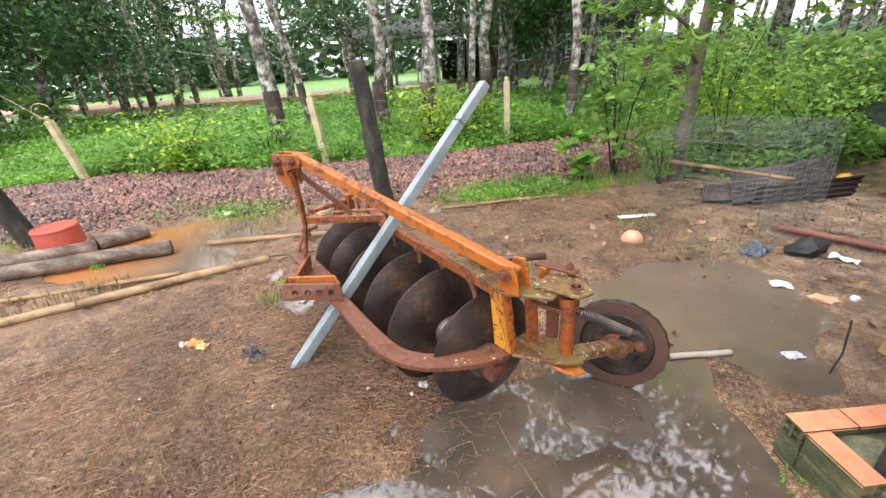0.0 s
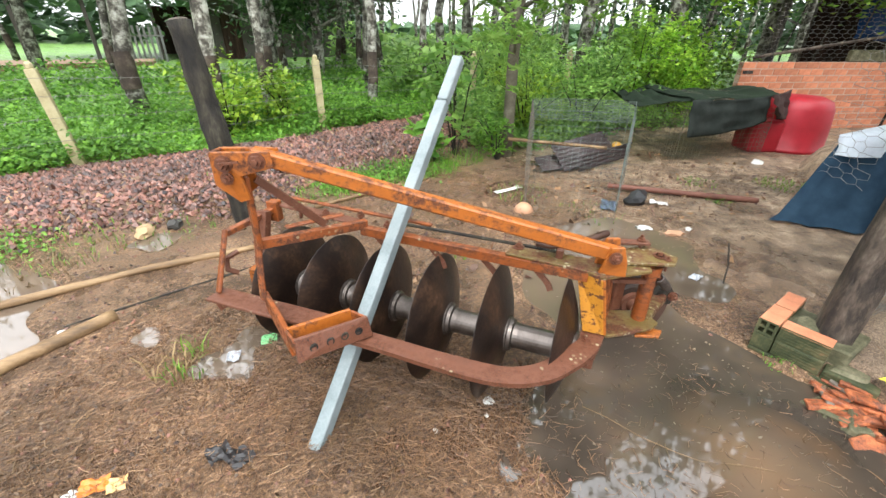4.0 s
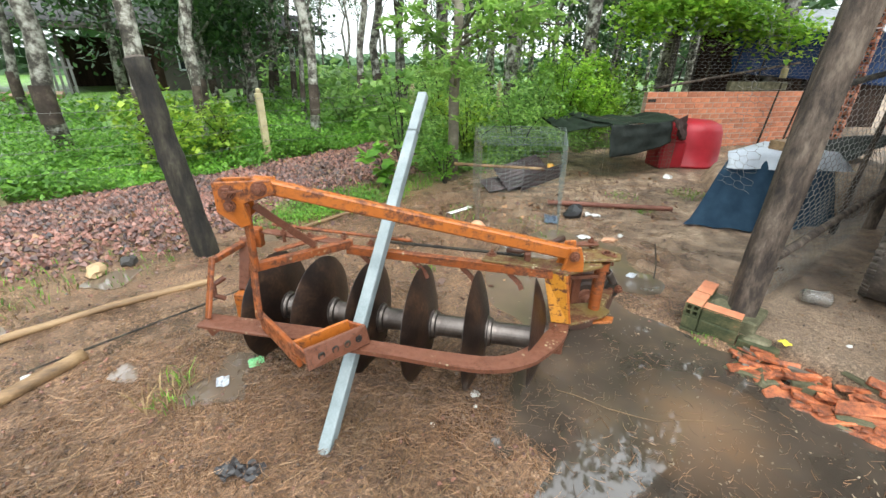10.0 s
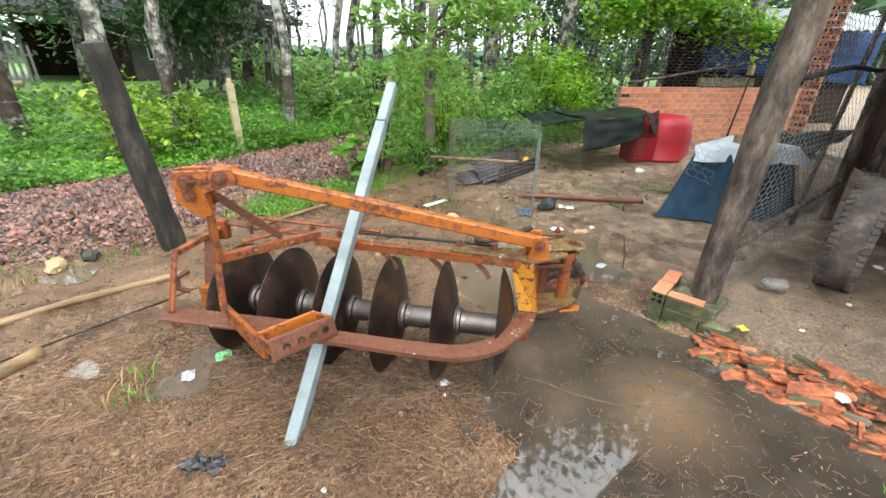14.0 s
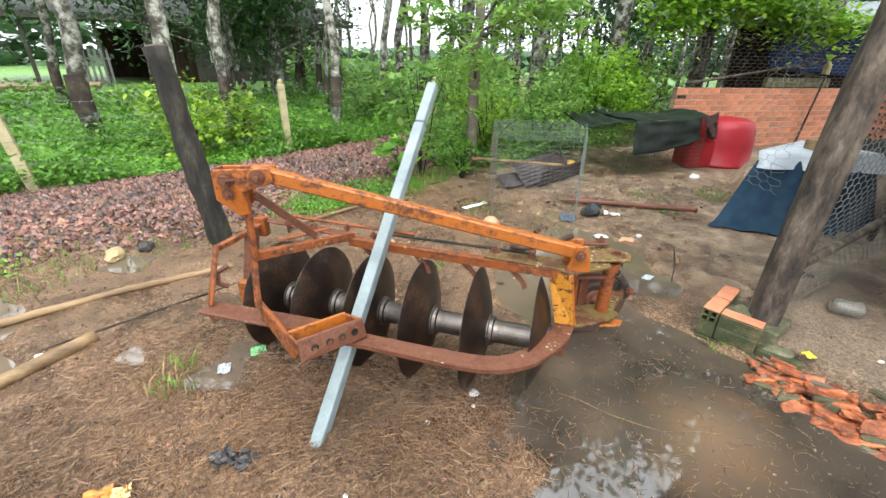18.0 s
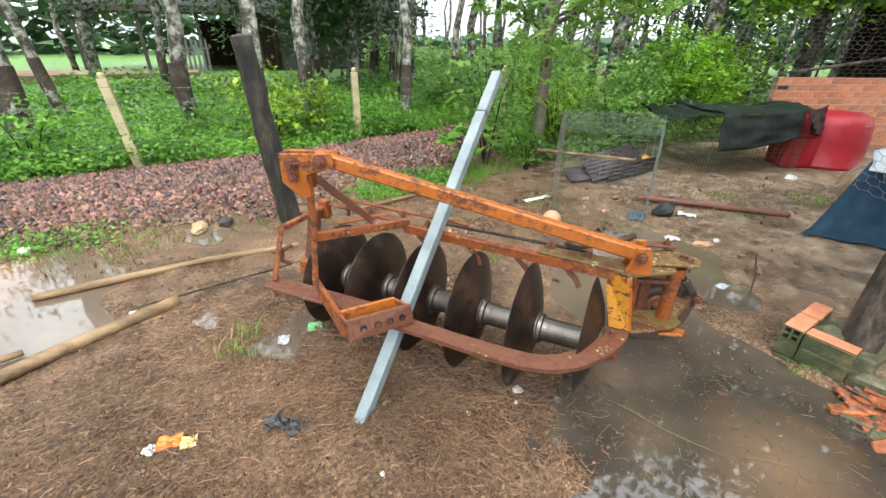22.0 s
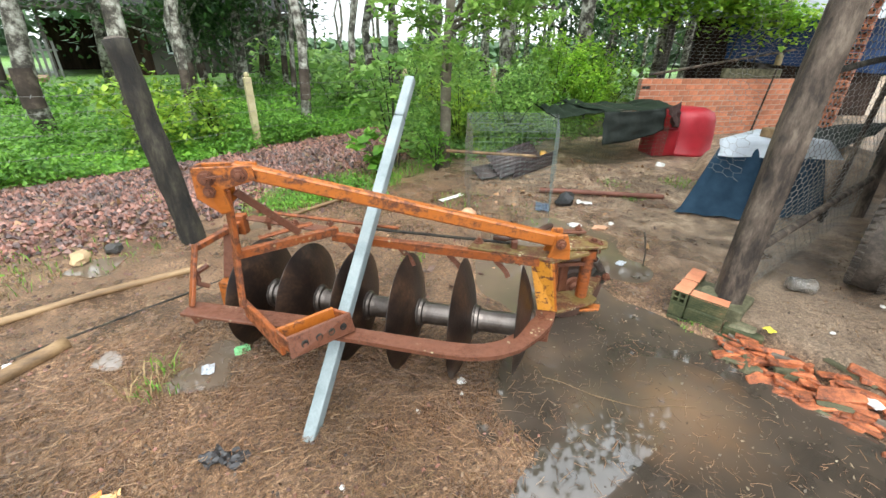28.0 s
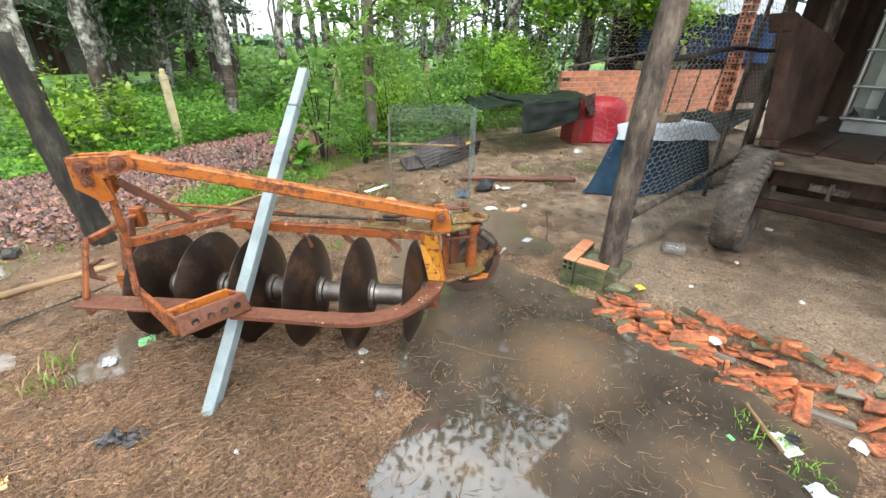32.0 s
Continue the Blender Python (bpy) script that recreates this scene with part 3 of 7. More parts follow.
def pebbles(name, pts, size, material, seed=2):
    """Angular little stones, each a squashed, jittered octahedron sitting on the land."""
    rng = np.random.RandomState(seed)
    n = len(pts)
    z = land(pts[:, 0], pts[:, 1])
    base = np.array([(1, 0, 0), (0, 1, 0), (-1, 0, 0), (0, -1, 0), (0, 0, 0.8), (0, 0, -0.8), ], float)
    s = size * rng.uniform(0.35, 1.5, n) ** 1.3
    v = base[None] * rng.uniform(0.6, 1.3, (n, 6, 3)) * s[:, None, None]
    a = rng.uniform(0, 6.28, n)
    ca, sa = np.cos(a)[:, None], np.sin(a)[:, None]
    x, y = v[..., 0] * ca - v[..., 1] * sa, v[..., 0] * sa + v[..., 1] * ca
    tilt = rng.uniform(-0.5, 0.5, (n, 1))
    vz = v[..., 2] + x * tilt
    vv = np.stack([x + pts[:, :1], y + pts[:, 1:], vz + z[:, None] + 0.25 * s[:, None]], -1).reshape(-1, 3)
    tri = np.array([(0, 1, 4), (1, 2, 4), (2, 3, 4), (3, 0, 4), (1, 0, 5), (2, 1, 5), (3, 2, 5), (0, 3, 5)])
    f = (np.arange(n)[:, None, None] * 6 + tri[None]).reshape(-1, 3)
    return raw(name, vv.tolist(), f.tolist(), material)


tagged(pebbles("gravel", scatter(GRAVEL, 46000, 0.35), 0.023, STONES), "bed of purple-brown laterite gravel, wet", "gravel", kind="stuff")


# ---- the disc plough ----
plough = thing("disc_plough", pose(0.1, 1.75, 0, 0, 0, -45), "rusty orange six-disc tractor plough parked on wet mud", "plough")
GANG = pose(-0.225, 0.104, 0.272, 0, -2.0, -8.0)
DISCS = tuple(0.287 * (i - 2.5) for i in range(6))


def disc_mesh():
    """A deeply dished disc; the bulge looks along +x, the rim is ground thin and nicked."""
    bm = bmesh.new()
    R, dish, thick = 0.304, 0.075, 0.006
    prof = [(dish * (1 - (r / R) ** 2), r) for r in (0.0, 0.04, 0.08, 0.12, 0.16, 0.2, 0.24, 0.28, 0.300, R)]
    back = [(a - thick * min(1, (R - r) / 0.02 + 0.15), r) for a, r in reversed(prof)]
    lathe(bm, prof + back, steps=64)
    for v in bm.verts:
        r = math.hypot(v.co.y, v.co.z)
        if r > 0.28:
            k = 1 + 0.012 * noise.noise(Vector((v.co.y * 9, v.co.z * 9, 3)))
            v.co.y *= k
            v.co.z *= k
    return bm


first = None
for u in DISCS:
    if first is None:
        ob = first = part("disc", disc_mesh(), DISC, plough, "dished steel plough disc, brown with mud", smooth=True)
    else:
        ob = new("disc", first.data)
        ob.parent = plough
        ob["label"] = first["label"]
    ob.matrix_local = GANG @ pose(u, 0.05 if u > 0.6 else 0, 0, random.uniform(0, 360), 0, 0) @ Matrix.Diagonal((1, *((0.91, 0.91) if u > 0.6 else (1, 1)), 1))
part("axle", lathe(bmesh.new(), [(-0.80, 0), (-0.80, 0.026), (0.86, 0.026), (0.86, 0)], GANG, 16), HUBSTEEL, plough, "square-ended steel axle", smooth=True)
for i, u in enumerate(DISCS):
    flange = [(u + 0.06, 0), (u + 0.06, 0.080), (u + 0.075, 0.080), (u + 0.08, 0.074), (u + 0.095, 0.070), (u + 0.10, 0.05), (u + 0.10, 0)]
    part("flange", lathe(bmesh.new(), flange, GANG, 32), HUBSTEEL, plough, "steel hub flange")
    if i < 5:
        v = DISCS[i + 1]
        part("spool", lathe(bmesh.new(), [(u + 0.10, 0.0), (u + 0.10, 0.060), (u + 0.12, 0.056), (v + 0.015, 0.056), (v + 0.035, 0.064), (v + 0.06, 0.066), (v + 0.06, 0)], GANG, 28), HUBSTEEL, plough, "greasy spool spacer", smooth=False)


def plough_bar(name, p, q, w, h, material, up=(0, 0, 1), label="", bevel=0.004):
    return part(name, bar(bmesh.new(), p, q, w, h, up, bevel), material, plough, label)


def flat(name, outline, lift, material, label="", bevel=0.003):
    return part(name, slab(bmesh.new(), outline, lift, bevel), material, plough, label)


def angle(name, p, q, size, thick, material, label="", flip=1):
    """An angle iron: one flange level, one hanging down on the side facing flip * v."""
    p, q = Vector(p), Vector(q)
    d = (q - p).normalized()
    side = Vector((-d.y, d.x, 0)).normalized() * flip
    bm = bmesh.new()
    bar(bm, p, q, size, thick, bevel=0.002)
    off = side * (size / 2 - thick / 2) - Vector((0, 0, size / 2))
    bar(bm, p + off, q + off, thick, size, bevel=0.002)
    return part(name, bm, material, plough, label)


def bolt(p, axis, r=0.017, head=0.014, stem=0.05, material=None, parent=None):
    """A hex bolt head with its washer and shank end, looking along axis."""
    m = Vector(axis).to_track_quat("X", "Z").to_matrix().to_4x4()
    m.translation = Vector(p)
    bm = bmesh.new()
    lathe(bm, [(-stem, 0), (-stem, r * 0.55), (0, r * 0.55), (0, r * 1.35), (0.004, r * 1.35), (0.004, 0)], m, 14)
    lathe(bm, [(0.004, 0), (0.004, r), (head, r), (head, r * 0.55), (head + 0.012, r * 0.5), (head + 0.012, 0)], m, 6)
    return part("bolt", bm, material or RUST, parent or plough)


# top link beam and mast
beam = plough_bar("top_beam", (-0.735, -0.165, 1.068), (0.665, 0.075, 0.728), 0.05, 0.058, ORANGE, label="long orange box-section top beam", bevel=0.007)
flat("mast_plate", [(-0.845, -0.243, 1.088), (-0.645, -0.177, 1.088), (-0.635, -0.174, 1.03), (-0.755, -0.213, 0.995), (-0.745, -0.20, 0.90), (-0.79, -0.205, 0.885), (-0.85, -0.243, 0.958)], (0.005, -0.014, 0), ORANGE, "drilled orange mast plate")
flat("mast_plate", [(-0.865, -0.16, 1.085), (-0.665, -0.10, 1.085), (-0.66, -0.098, 1.03), (-0.765, -0.13, 0.995), (-0.765, -0.12, 0.93), (-0.80, -0.13, 0.90), (-0.868, -0.16, 0.955)], (0.005, -0.014, 0), ORANGE)
plough_bar("spacer", (-0.852, -0.245, 1.02), (-0.868, -0.165, 1.02), 0.018, 0.13, ORANGE)
bolt((-0.685, -0.205, 1.055), (0.3, -0.95, 0), 0.024, 0.02, 0.12)
bolt((-0.80, -0.245, 1.045), (0.3, -0.95, 0), 0.024, 0.024, 0.12)
bolt((-0.80, -0.243, 0.99), (0.3, -0.95, 0), 0.018, 0.016, 0.1)
plough_bar("lock_pin", (-0.80, -0.275, 1.05), (-0.72, -0.26, 1.062), 0.008, 0.008, RUST, bevel=0)
plough_bar("mast_leg", (-0.772, -0.183, 0.985), (-0.79, -0.17, 0.665), 0.02, 0.055, OLDORANGE, (0.8, -0.6, 0))
plough_bar("leg", (-0.805, -0.158, 0.69), (-0.785, -0.22, 0.43), 0.02, 0.046, OLDORANGE, (0.8, -0.6, 0))
flat("leg_foot", [(-0.80, -0.20, 0.455), (-0.79, -0.21, 0.37), (-0.50, -0.445, 0.365), (-0.515, -0.435, 0.455), (-0.60, -0.36, 0.455)], (0.012, 0.018, 0), OLDORANGE, "orange angled flat bar", 0.004)
plough_bar("rear_arm", (-1.125, 0.0, 0.605), (-1.02, 0.27, 0.65), 0.032, 0.03, OLDORANGE)
plough_bar("rear_leg", (-1.125, 0.0, 0.625), (-1.105, -0.15, 0.36), 0.018, 0.042, OLDORANGE, (0.8, -0.6, 0))
plough_bar("arm_stub", (-1.03, 0.26, 0.69), (-1.03, 0.26, 0.58), 0.06, 0.05, OLDORANGE, (0, 1, 0))
plough_bar("cross_bar", (-1.125, -0.155, 0.35), (-0.46, -0.215, 0.36), 0.11, 0.018, RUST, label="flat rusty foot bar with peeling paint")
flat("foot_gusset", [(-1.09, -0.20, 0.34), (-1.0, -0.205, 0.342), (-1.07, -0.2, 0.29)], (0, 0.02, 0), RUST)
plough_bar("mast_brace", (-0.755, -0.15, 0.965), (-0.595, 0.05, 0.70), 0.012, 0.034, RUST, label="thin rusty diagonal brace")
plough_bar("bearing_block", (-1.06, 0.11, 0.20), (-1.06, 0.11, 0.38), 0.07, 0.12, ORANGE, (0, 1, 0), "orange axle bearing block")
plough_bar("bearing_hanger", (-1.06, 0.12, 0.38), (-1.05, 0.2, 0.655), 0.05, 0.06, RUST, (1, 0, 0))
part("hook", rod(bmesh.new(), [(-1.09, -0.02, 0.40), (-1.12, -0.05, 0.43), (-1.13, -0.03, 0.48), (-1.10, 0.02, 0.50)], 0.014, 8), RUST, plough)
# clevis: two plates on the guard bar's end
clevis = flat("clevis_plate", [(-0.452, -0.478, 0.497), (-0.432, -0.505, 0.415), (-0.26, -0.243, 0.378), (-0.278, -0.243, 0.472)], (0.012, -0.008, 0), RUST, "drilled rusty clevis plate")
# dark discs on the face, the inner shade of bolt holes put into their colour
for k in (0.2, 0.42, 0.62, 0.82):
    c = Vector((-0.438, -0.49, 0.452)).lerp(Vector((-0.268, -0.245, 0.425)), k) + Vector((0.0125, -0.0085, 0))
    m = Vector((0.83, -0.56, 0)).to_track_quat("X", "Z").to_matrix().to_4x4()
    m.translation = c
    part("bolt_hole_disc", lathe(bmesh.new(), [(0.0, 0), (0.0, 0.010), (0.004, 0.012), (0.004, 0.016), (-0.002, 0.017), (-0.002, 0)], m, 12), BARK_DARK, clevis)
flat("clevis_plate", [(-0.52, -0.425, 0.492), (-0.51, -0.43, 0.43), (-0.35, -0.23, 0.42), (-0.36, -0.228, 0.48)], (0.012, -0.008, 0), ORANGE)
plough_bar("clevis_web", (-0.525, -0.425, 0.462), (-0.44, -0.485, 0.458), 0.012, 0.06, OLDORANGE)
plough_bar("clevis_web", (-0.355, -0.232, 0.45), (-0.275, -0.25, 0.445), 0.012, 0.05, OLDORANGE)
bolt((-0.285, -0.262, 0.40), (0.83, -0.56, 0), 0.014, 0.012, 0.03)
bolt((-0.295, -0.275, 0.44), (0.83, -0.56, 0), 0.012, 0.012, 0.03)
# top frame of angle irons and flats
angle("frame_bar", (-0.80, -0.165, 0.69), (-0.46, 0.185, 0.682), 0.036, 0.008, OLDORANGE, "orange angle-iron frame bar", flip=-1)
plough_bar("frame_plate", (-1.0, 0.29, 0.662), (-0.50, 0.195, 0.66), 0.06, 0.012, RUST, label="rusty top frame flat")
plough_bar("frame_tie", (-0.80, 0.03, 0.668), (-0.62, 0.25, 0.668), 0.035, 0.012, OLDORANGE)
plough_bar("frame_flat", (-0.97, 0.335, 0.685), (-0.15, 0.245, 0.672), 0.022, 0.014, OLDORANGE)
for p in ((-0.70, 0.22, 0.672), (-0.86, 0.24, 0.672), (-0.52, 0.245, 0.672)):
    bolt(p, (0, 0, 1), 0.016)
angle("main_tube", (-0.48, 0.175, 0.652), (0.56, 0.062, 0.642), 0.038, 0.01, OLDORANGE, "rusty lichen-spotted main rail", flip=-1)
plough_bar("main_rail", (-0.30, 0.228, 0.668), (0.43, 0.165, 0.664), 0.014, 0.014, BARK_DARK, label="thin dark rod along the rail")
flat("rail_plate", [(0.22, 0.09, 0.651), (0.62, 0.03, 0.647), (0.60, 0.15, 0.647), (0.24, 0.165, 0.651)], (0, 0, 0.012), MOSSY, "lichened plate under the beam")
bolt((0.27, 0.155, 0.663), (0, 0, 1), 0.018)
bolt((-0.36, 0.20, 0.66), (0, 0, 1), 0.016)
# scrapers that hang from the rail to each disc
for u in (-0.42, -0.14, 0.105, 0.335):
    bm = bmesh.new()
    v0 = 0.135 - 0.109 * (u + 0.1)
    pts = [(u, v0, 0.645), (u + 0.012, v0 + 0.002, 0.615), (u + 0.03, v0 + 0.004, 0.59), (u + 0.055, v0 + 0.002, 0.568), (u + 0.078, v0 - 0.006, 0.545), (u + 0.088, v0 - 0.012, 0.52)]
    for a, b in zip(pts, pts[1:]):
        bar(bm, a, b, 0.024, 0.010, (0, 1, 0))
    part("scraper", bm, RUST, plough, "curved rusty disc scraper")
# box end that carries the wheel
flat("gusset", [(0.515, 0.07, 0.632), (0.612, 0.025, 0.635), (0.66, 0.025, 0.375), (0.575, 0.03, 0.375)], (0.008, 0.012, 0), YELLOW, "flaking yellow-orange gusset plate", 0.003)
flat("gusset_edge", [(0.612, 0.025, 0.635), (0.66, 0.025, 0.375), (0.655, 0.075, 0.375), (0.615, 0.08, 0.635)], (0.012, 0, 0), ORANGE)
flat("end_plate", [(0.525, 0.055, 0.634), (0.616, 0.022, 0.637), (0.80, 0.12, 0.642), (0.78, 0.25, 0.645), (0.56, 0.17, 0.637)], (0, 0, 0.016), MOSSY, "lichened top plate")
flat("upper_plate", [(0.70, 0.13, 0.66), (0.885, 0.16, 0.665), (0.905, 0.225, 0.665), (0.80, 0.30, 0.668), (0.69, 0.245, 0.664)], (0, 0, 0.014), MOSSY, "yellow-green lichened cover plate")
bolt((0.835, 0.215, 0.68), (0, 0, 1), 0.02, 0.004)
bolt((0.86, 0.185, 0.68), (0, 0, 1), 0.010, 0.005)
flat("base_plate", [(0.60, 0.05, 0.36), (0.68, 0.03, 0.36), (0.86, 0.14, 0.355), (0.90, 0.20, 0.35), (0.84, 0.27, 0.355), (0.62, 0.20, 0.36)], (0, 0, 0.016), MOSSY, "lichened bottom plate")
part("swivel_post", lathe(bmesh.new(), [(0.335, 0), (0.335, 0.04), (0.355, 0.04), (0.355, 0.03), (0.60, 0.03), (0.60, 0.04), (0.64, 0.04), (0.64, 0)], pose(0.815, 0.205, 0, 0, -90, 0), 18), OLDORANGE, plough, "round orange swivel post")
flat("end_web", [(0.70, 0.22, 0.645), (0.745, 0.25, 0.645), (0.745, 0.25, 0.37), (0.70, 0.22, 0.37)], (-0.01, 0.014, 0), RUST)
flat("end_web", [(0.64, 0.14, 0.645), (0.66, 0.19, 0.645), (0.68, 0.19, 0.37), (0.66, 0.14, 0.37)], (0.012, 0, 0), OLDORANGE)
plough_bar("tie_bolt", (0.66, 0.17, 0.56), (0.83, 0.19, 0.57), 0.018, 0.018, RUST, bevel=0)
flat("beam_bracket", [(0.585, 0.05, 0.65), (0.60, 0.045, 0.70), (0.615, 0.045, 0.775), (0.665, 0.06, 0.775), (0.685, 0.06, 0.71), (0.69, 0.062, 0.65)], (0.004, -0.014, 0), ORANGE, "orange beam-end bracket")
flat("beam_bracket", [(0.575, 0.125, 0.65), (0.605, 0.125, 0.775), (0.655, 0.14, 0.775), (0.68, 0.142, 0.65)], (0.004, -0.012, 0), ORANGE)
bolt((0.64, 0.03, 0.735), (0.25, -0.95, 0), 0.019, 0.018, 0.14)
part("lever", rod(bmesh.new(), [(0.34, 0.14, 0.70), (0.40, 0.125, 0.705), (0.52, 0.185, 0.71), (0.63, 0.30, 0.715)], [0.013, 0.015, 0.015, 0.016], 10), WHEELRUST, plough, "dark round lever", smooth=True)
plough_bar("lever_foot", (0.44, 0.13, 0.65), (0.44, 0.13, 0.70), 0.05, 0.03, RUST, (1, 0, 0))
plough_bar("lever_arm", (0.62, 0.25, 0.70), (0.80, 0.275, 0.705), 0.04, 0.014, RUST)
bolt((0.765, 0.275, 0.715), (0, 0, 1), 0.013, 0.012)
plough_bar("stub", (0.665, 0.245, 0.60), (0.665, 0.245, 0.70), 0.035, 0.03, ORANGE, (0, 1, 0))
# flat guard bar bent round the disc ends
outer = [(-0.335, -0.30), (-0.15, -0.318), (0.0, -0.338), (0.2, -0.357), (0.29, -0.353), (0.375, -0.333), (0.44, -0.30), (0.49, -0.264), (0.57, -0.174), (0.635, -0.07), (0.665, 0.03)]
inner = [(-0.305, -0.22), (-0.16, -0.235), (0.02, -0.255), (0.2, -0.268), (0.3, -0.265), (0.37, -0.238), (0.415, -0.208), (0.485, -0.135), (0.53, -0.07), (0.56, -0.015), (0.575, 0.05)]


def rounded(pts, n=4):
    """The same line with curved corners, by Catmull-Rom steps."""
    P = [Vector(p) for p in pts]
    out = []
    for i in range(len(P) - 1):
        a, b, c, d = P[max(i - 1, 0)], P[i], P[i + 1], P[min(i + 2, len(P) - 1)]
        for k in range(n):
            t = k / n
            out.append(0.5 * (2 * b + (c - a) * t + (2 * a - 5 * b + 4 * c - d) * t * t + (3 * b - a - 3 * c + d) * t ** 3))
    return [tuple(p) for p in out + [P[-1]]]


bm = bmesh.new()
prev = None
for (ox, oy), (ix, iy) in zip(rounded(outer), rounded(inner)):
    c = [bm.verts.new(p) for p in ((ox, oy, 0.352), (ix, iy, 0.352), (ix, iy, 0.372), (ox, oy, 0.372))]
    if prev:
        for k in range(4):
            bm.faces.new((prev[k], prev[(k + 1) % 4], c[(k + 1) % 4], c[k]))
    else:
        bm.faces.new(c)
    prev = c
bm.faces.new(prev)
bmesh.ops.recalc_face_normals(bm, faces=bm.faces)
part("guard_bar", bm, RUST, plough, "bent flat rusty guard bar")
bolt((0.59, -0.015, 0.372), (0, 0, 1), 0.016, 0.012)
plough_bar("end_bearing", (0.605, 0.0, 0.35), (0.605, 0.0, 0.245), 0.055, 0.10, RUST, (0, 1, 0))
part("end_cap", lathe(bmesh.new(), [(0.79, 0), (0.79, 0.055), (0.85, 0.055), (0.86, 0.04), (0.86, 0.022), (0.875, 0.02), (0.875, 0)], GANG, 20), RUST, plough, "rusty axle end cap")
flat("tail_tab", [(0.80, 0.12, 0.322), (0.90, 0.14, 0.322), (0.92, 0.19, 0.322), (0.82, 0.20, 0.322)], (0, 0, 0.014), ORANGE)
# rear furrow wheel on its sprung arm
wm = Vector((0.36, -0.92, 0.12)).to_track_quat("X", "Z").to_matrix().to_4x4()
wm.translation = Vector((0.845, 0.585, 0.215))
wheel = part("furrow_wheel", lathe(bmesh.new(), [(0.03, 0.0), (0.03, 0.10), (0.022, 0.12), (0.018, 0.165), (0.012, 0.18), (0.01, 0.242), (-0.002, 0.246), (-0.006, 0.18), (-0.012, 0.12), (-0.02, 0.10), (-0.02, 0)], Matrix(), 60), DISC, plough, "worn rusty furrow wheel with a nicked rim", smooth=False)
for v in wheel.data.vertices:
    if math.hypot(v.co.y, v.co.z) > 0.23:
        v.co *= 1 + 0.016 * math.sin(38 * math.atan2(v.co.z, v.co.y))
wheel.matrix_local = wm @ Matrix.Diagonal((1, 0.92, 0.92, 1))
part("rim_band", lathe(bmesh.new(), [(0.014, 0.178), (0.02, 0.182), (0.016, 0.238), (0.011, 0.24)], Matrix(), 48), WHEELRUST, wheel, "brown rim band")
part("wheel_hub", lathe(bmesh.new(), [(0.03, 0), (0.03, 0.07), (0.05, 0.065), (0.05, 0.04), (0.085, 0.035), (0.085, 0)], Matrix(), 24), RUST, wheel, "rusty wheel hub")
plough_bar("wheel_arm", (0.83, 0.21, 0.36), (0.955, 0.47, 0.335), 0.06, 0.045, MOSSY, label="lichened wheel arm")
flat("arm_bracket", [(0.93, 0.44, 0.30), (1.01, 0.47, 0.30), (1.02, 0.475, 0.36), (0.99, 0.46, 0.405), (0.945, 0.445, 0.405), (0.92, 0.435, 0.36)], (-0.01, 0.03, 0), BARK_DARK, "dark arm bracket")
bolt((0.955, 0.44, 0.35), (0.36, -0.92, 0.1), 0.016)
bolt((1.005, 0.46, 0.355), (0.36, -0.92, 0.1), 0.018, 0.02)
p0, p1 = Vector((0.855, 0.215, 0.58)), Vector((0.962, 0.435, 0.415))
d = (p1 - p0).normalized()
a1 = d.orthogonal().normalized()
a2 = d.cross(a1)
pts = [p0.lerp(p1, i / 220) + (a1 * math.cos(i / 220 * 2 * math.pi * 22) + a2 * math.sin(i / 220 * 2 * math.pi * 22)) * 0.017 for i in range(221)]
part("spring", rod(bmesh.new(), pts, 0.0042, 6), HUBSTEEL, plough, "steel coil spring", smooth=True)
part("spring_rod", rod(bmesh.new(), [p0 - d * 0.03, p1 + d * 0.02], 0.009, 8), RUST, plough)

# ---- square timber leaning through the plough ----
lo, hi = Vector((-0.567, 1.632, 0.0)), Vector((0.535, 2.435, 1.362))
timber = thing("timber_bar", Matrix(), "pale grey-green painted square bar leaning through the plough", "bar")
part("shaft", bar(bmesh.new(), lo, lo.lerp(hi, 0.86), 0.056, 0.056, bevel=0.004), GALV, timber)
part("upper_end", bar(bmesh.new(), lo.lerp(hi, 0.863), hi, 0.054, 0.053, bevel=0.005), GALV, timber)


# ---- posts, footing and shed ----
def rough_post(name, p, q, r0, r1, material, label, category, group="", sides=14, segs=18, wobble=0.05, bend=0.15, flat=1.0, parent=None):
    """A hand-hewn post or pole from p to q, uneven and slightly crooked."""
    p, q = Vector(p), Vector(q)
    bm = bmesh.new()
    s = random.uniform(0, 50)
    pts, rr = [], []
    for i in range(segs + 1):
        t = i / segs
        off = Vector((noise.noise((s, t * 2.2, 0)), noise.noise((s, 7, t * 2.2)), noise.noise((t * 2.2, s, 3)))) * bend * r0
        pts.append(p.lerp(q, t) + off)
        rr.append((r0 + (r1 - r0) * t) * (1 + wobble * noise.noise((s, t * 9, 4))))
    rod(bm, pts, rr, sides, wobble * 0.5)
    ob = part(name, bm, material, parent, smooth=True)
    return tagged(ob, label, category, group) if parent is None else ob


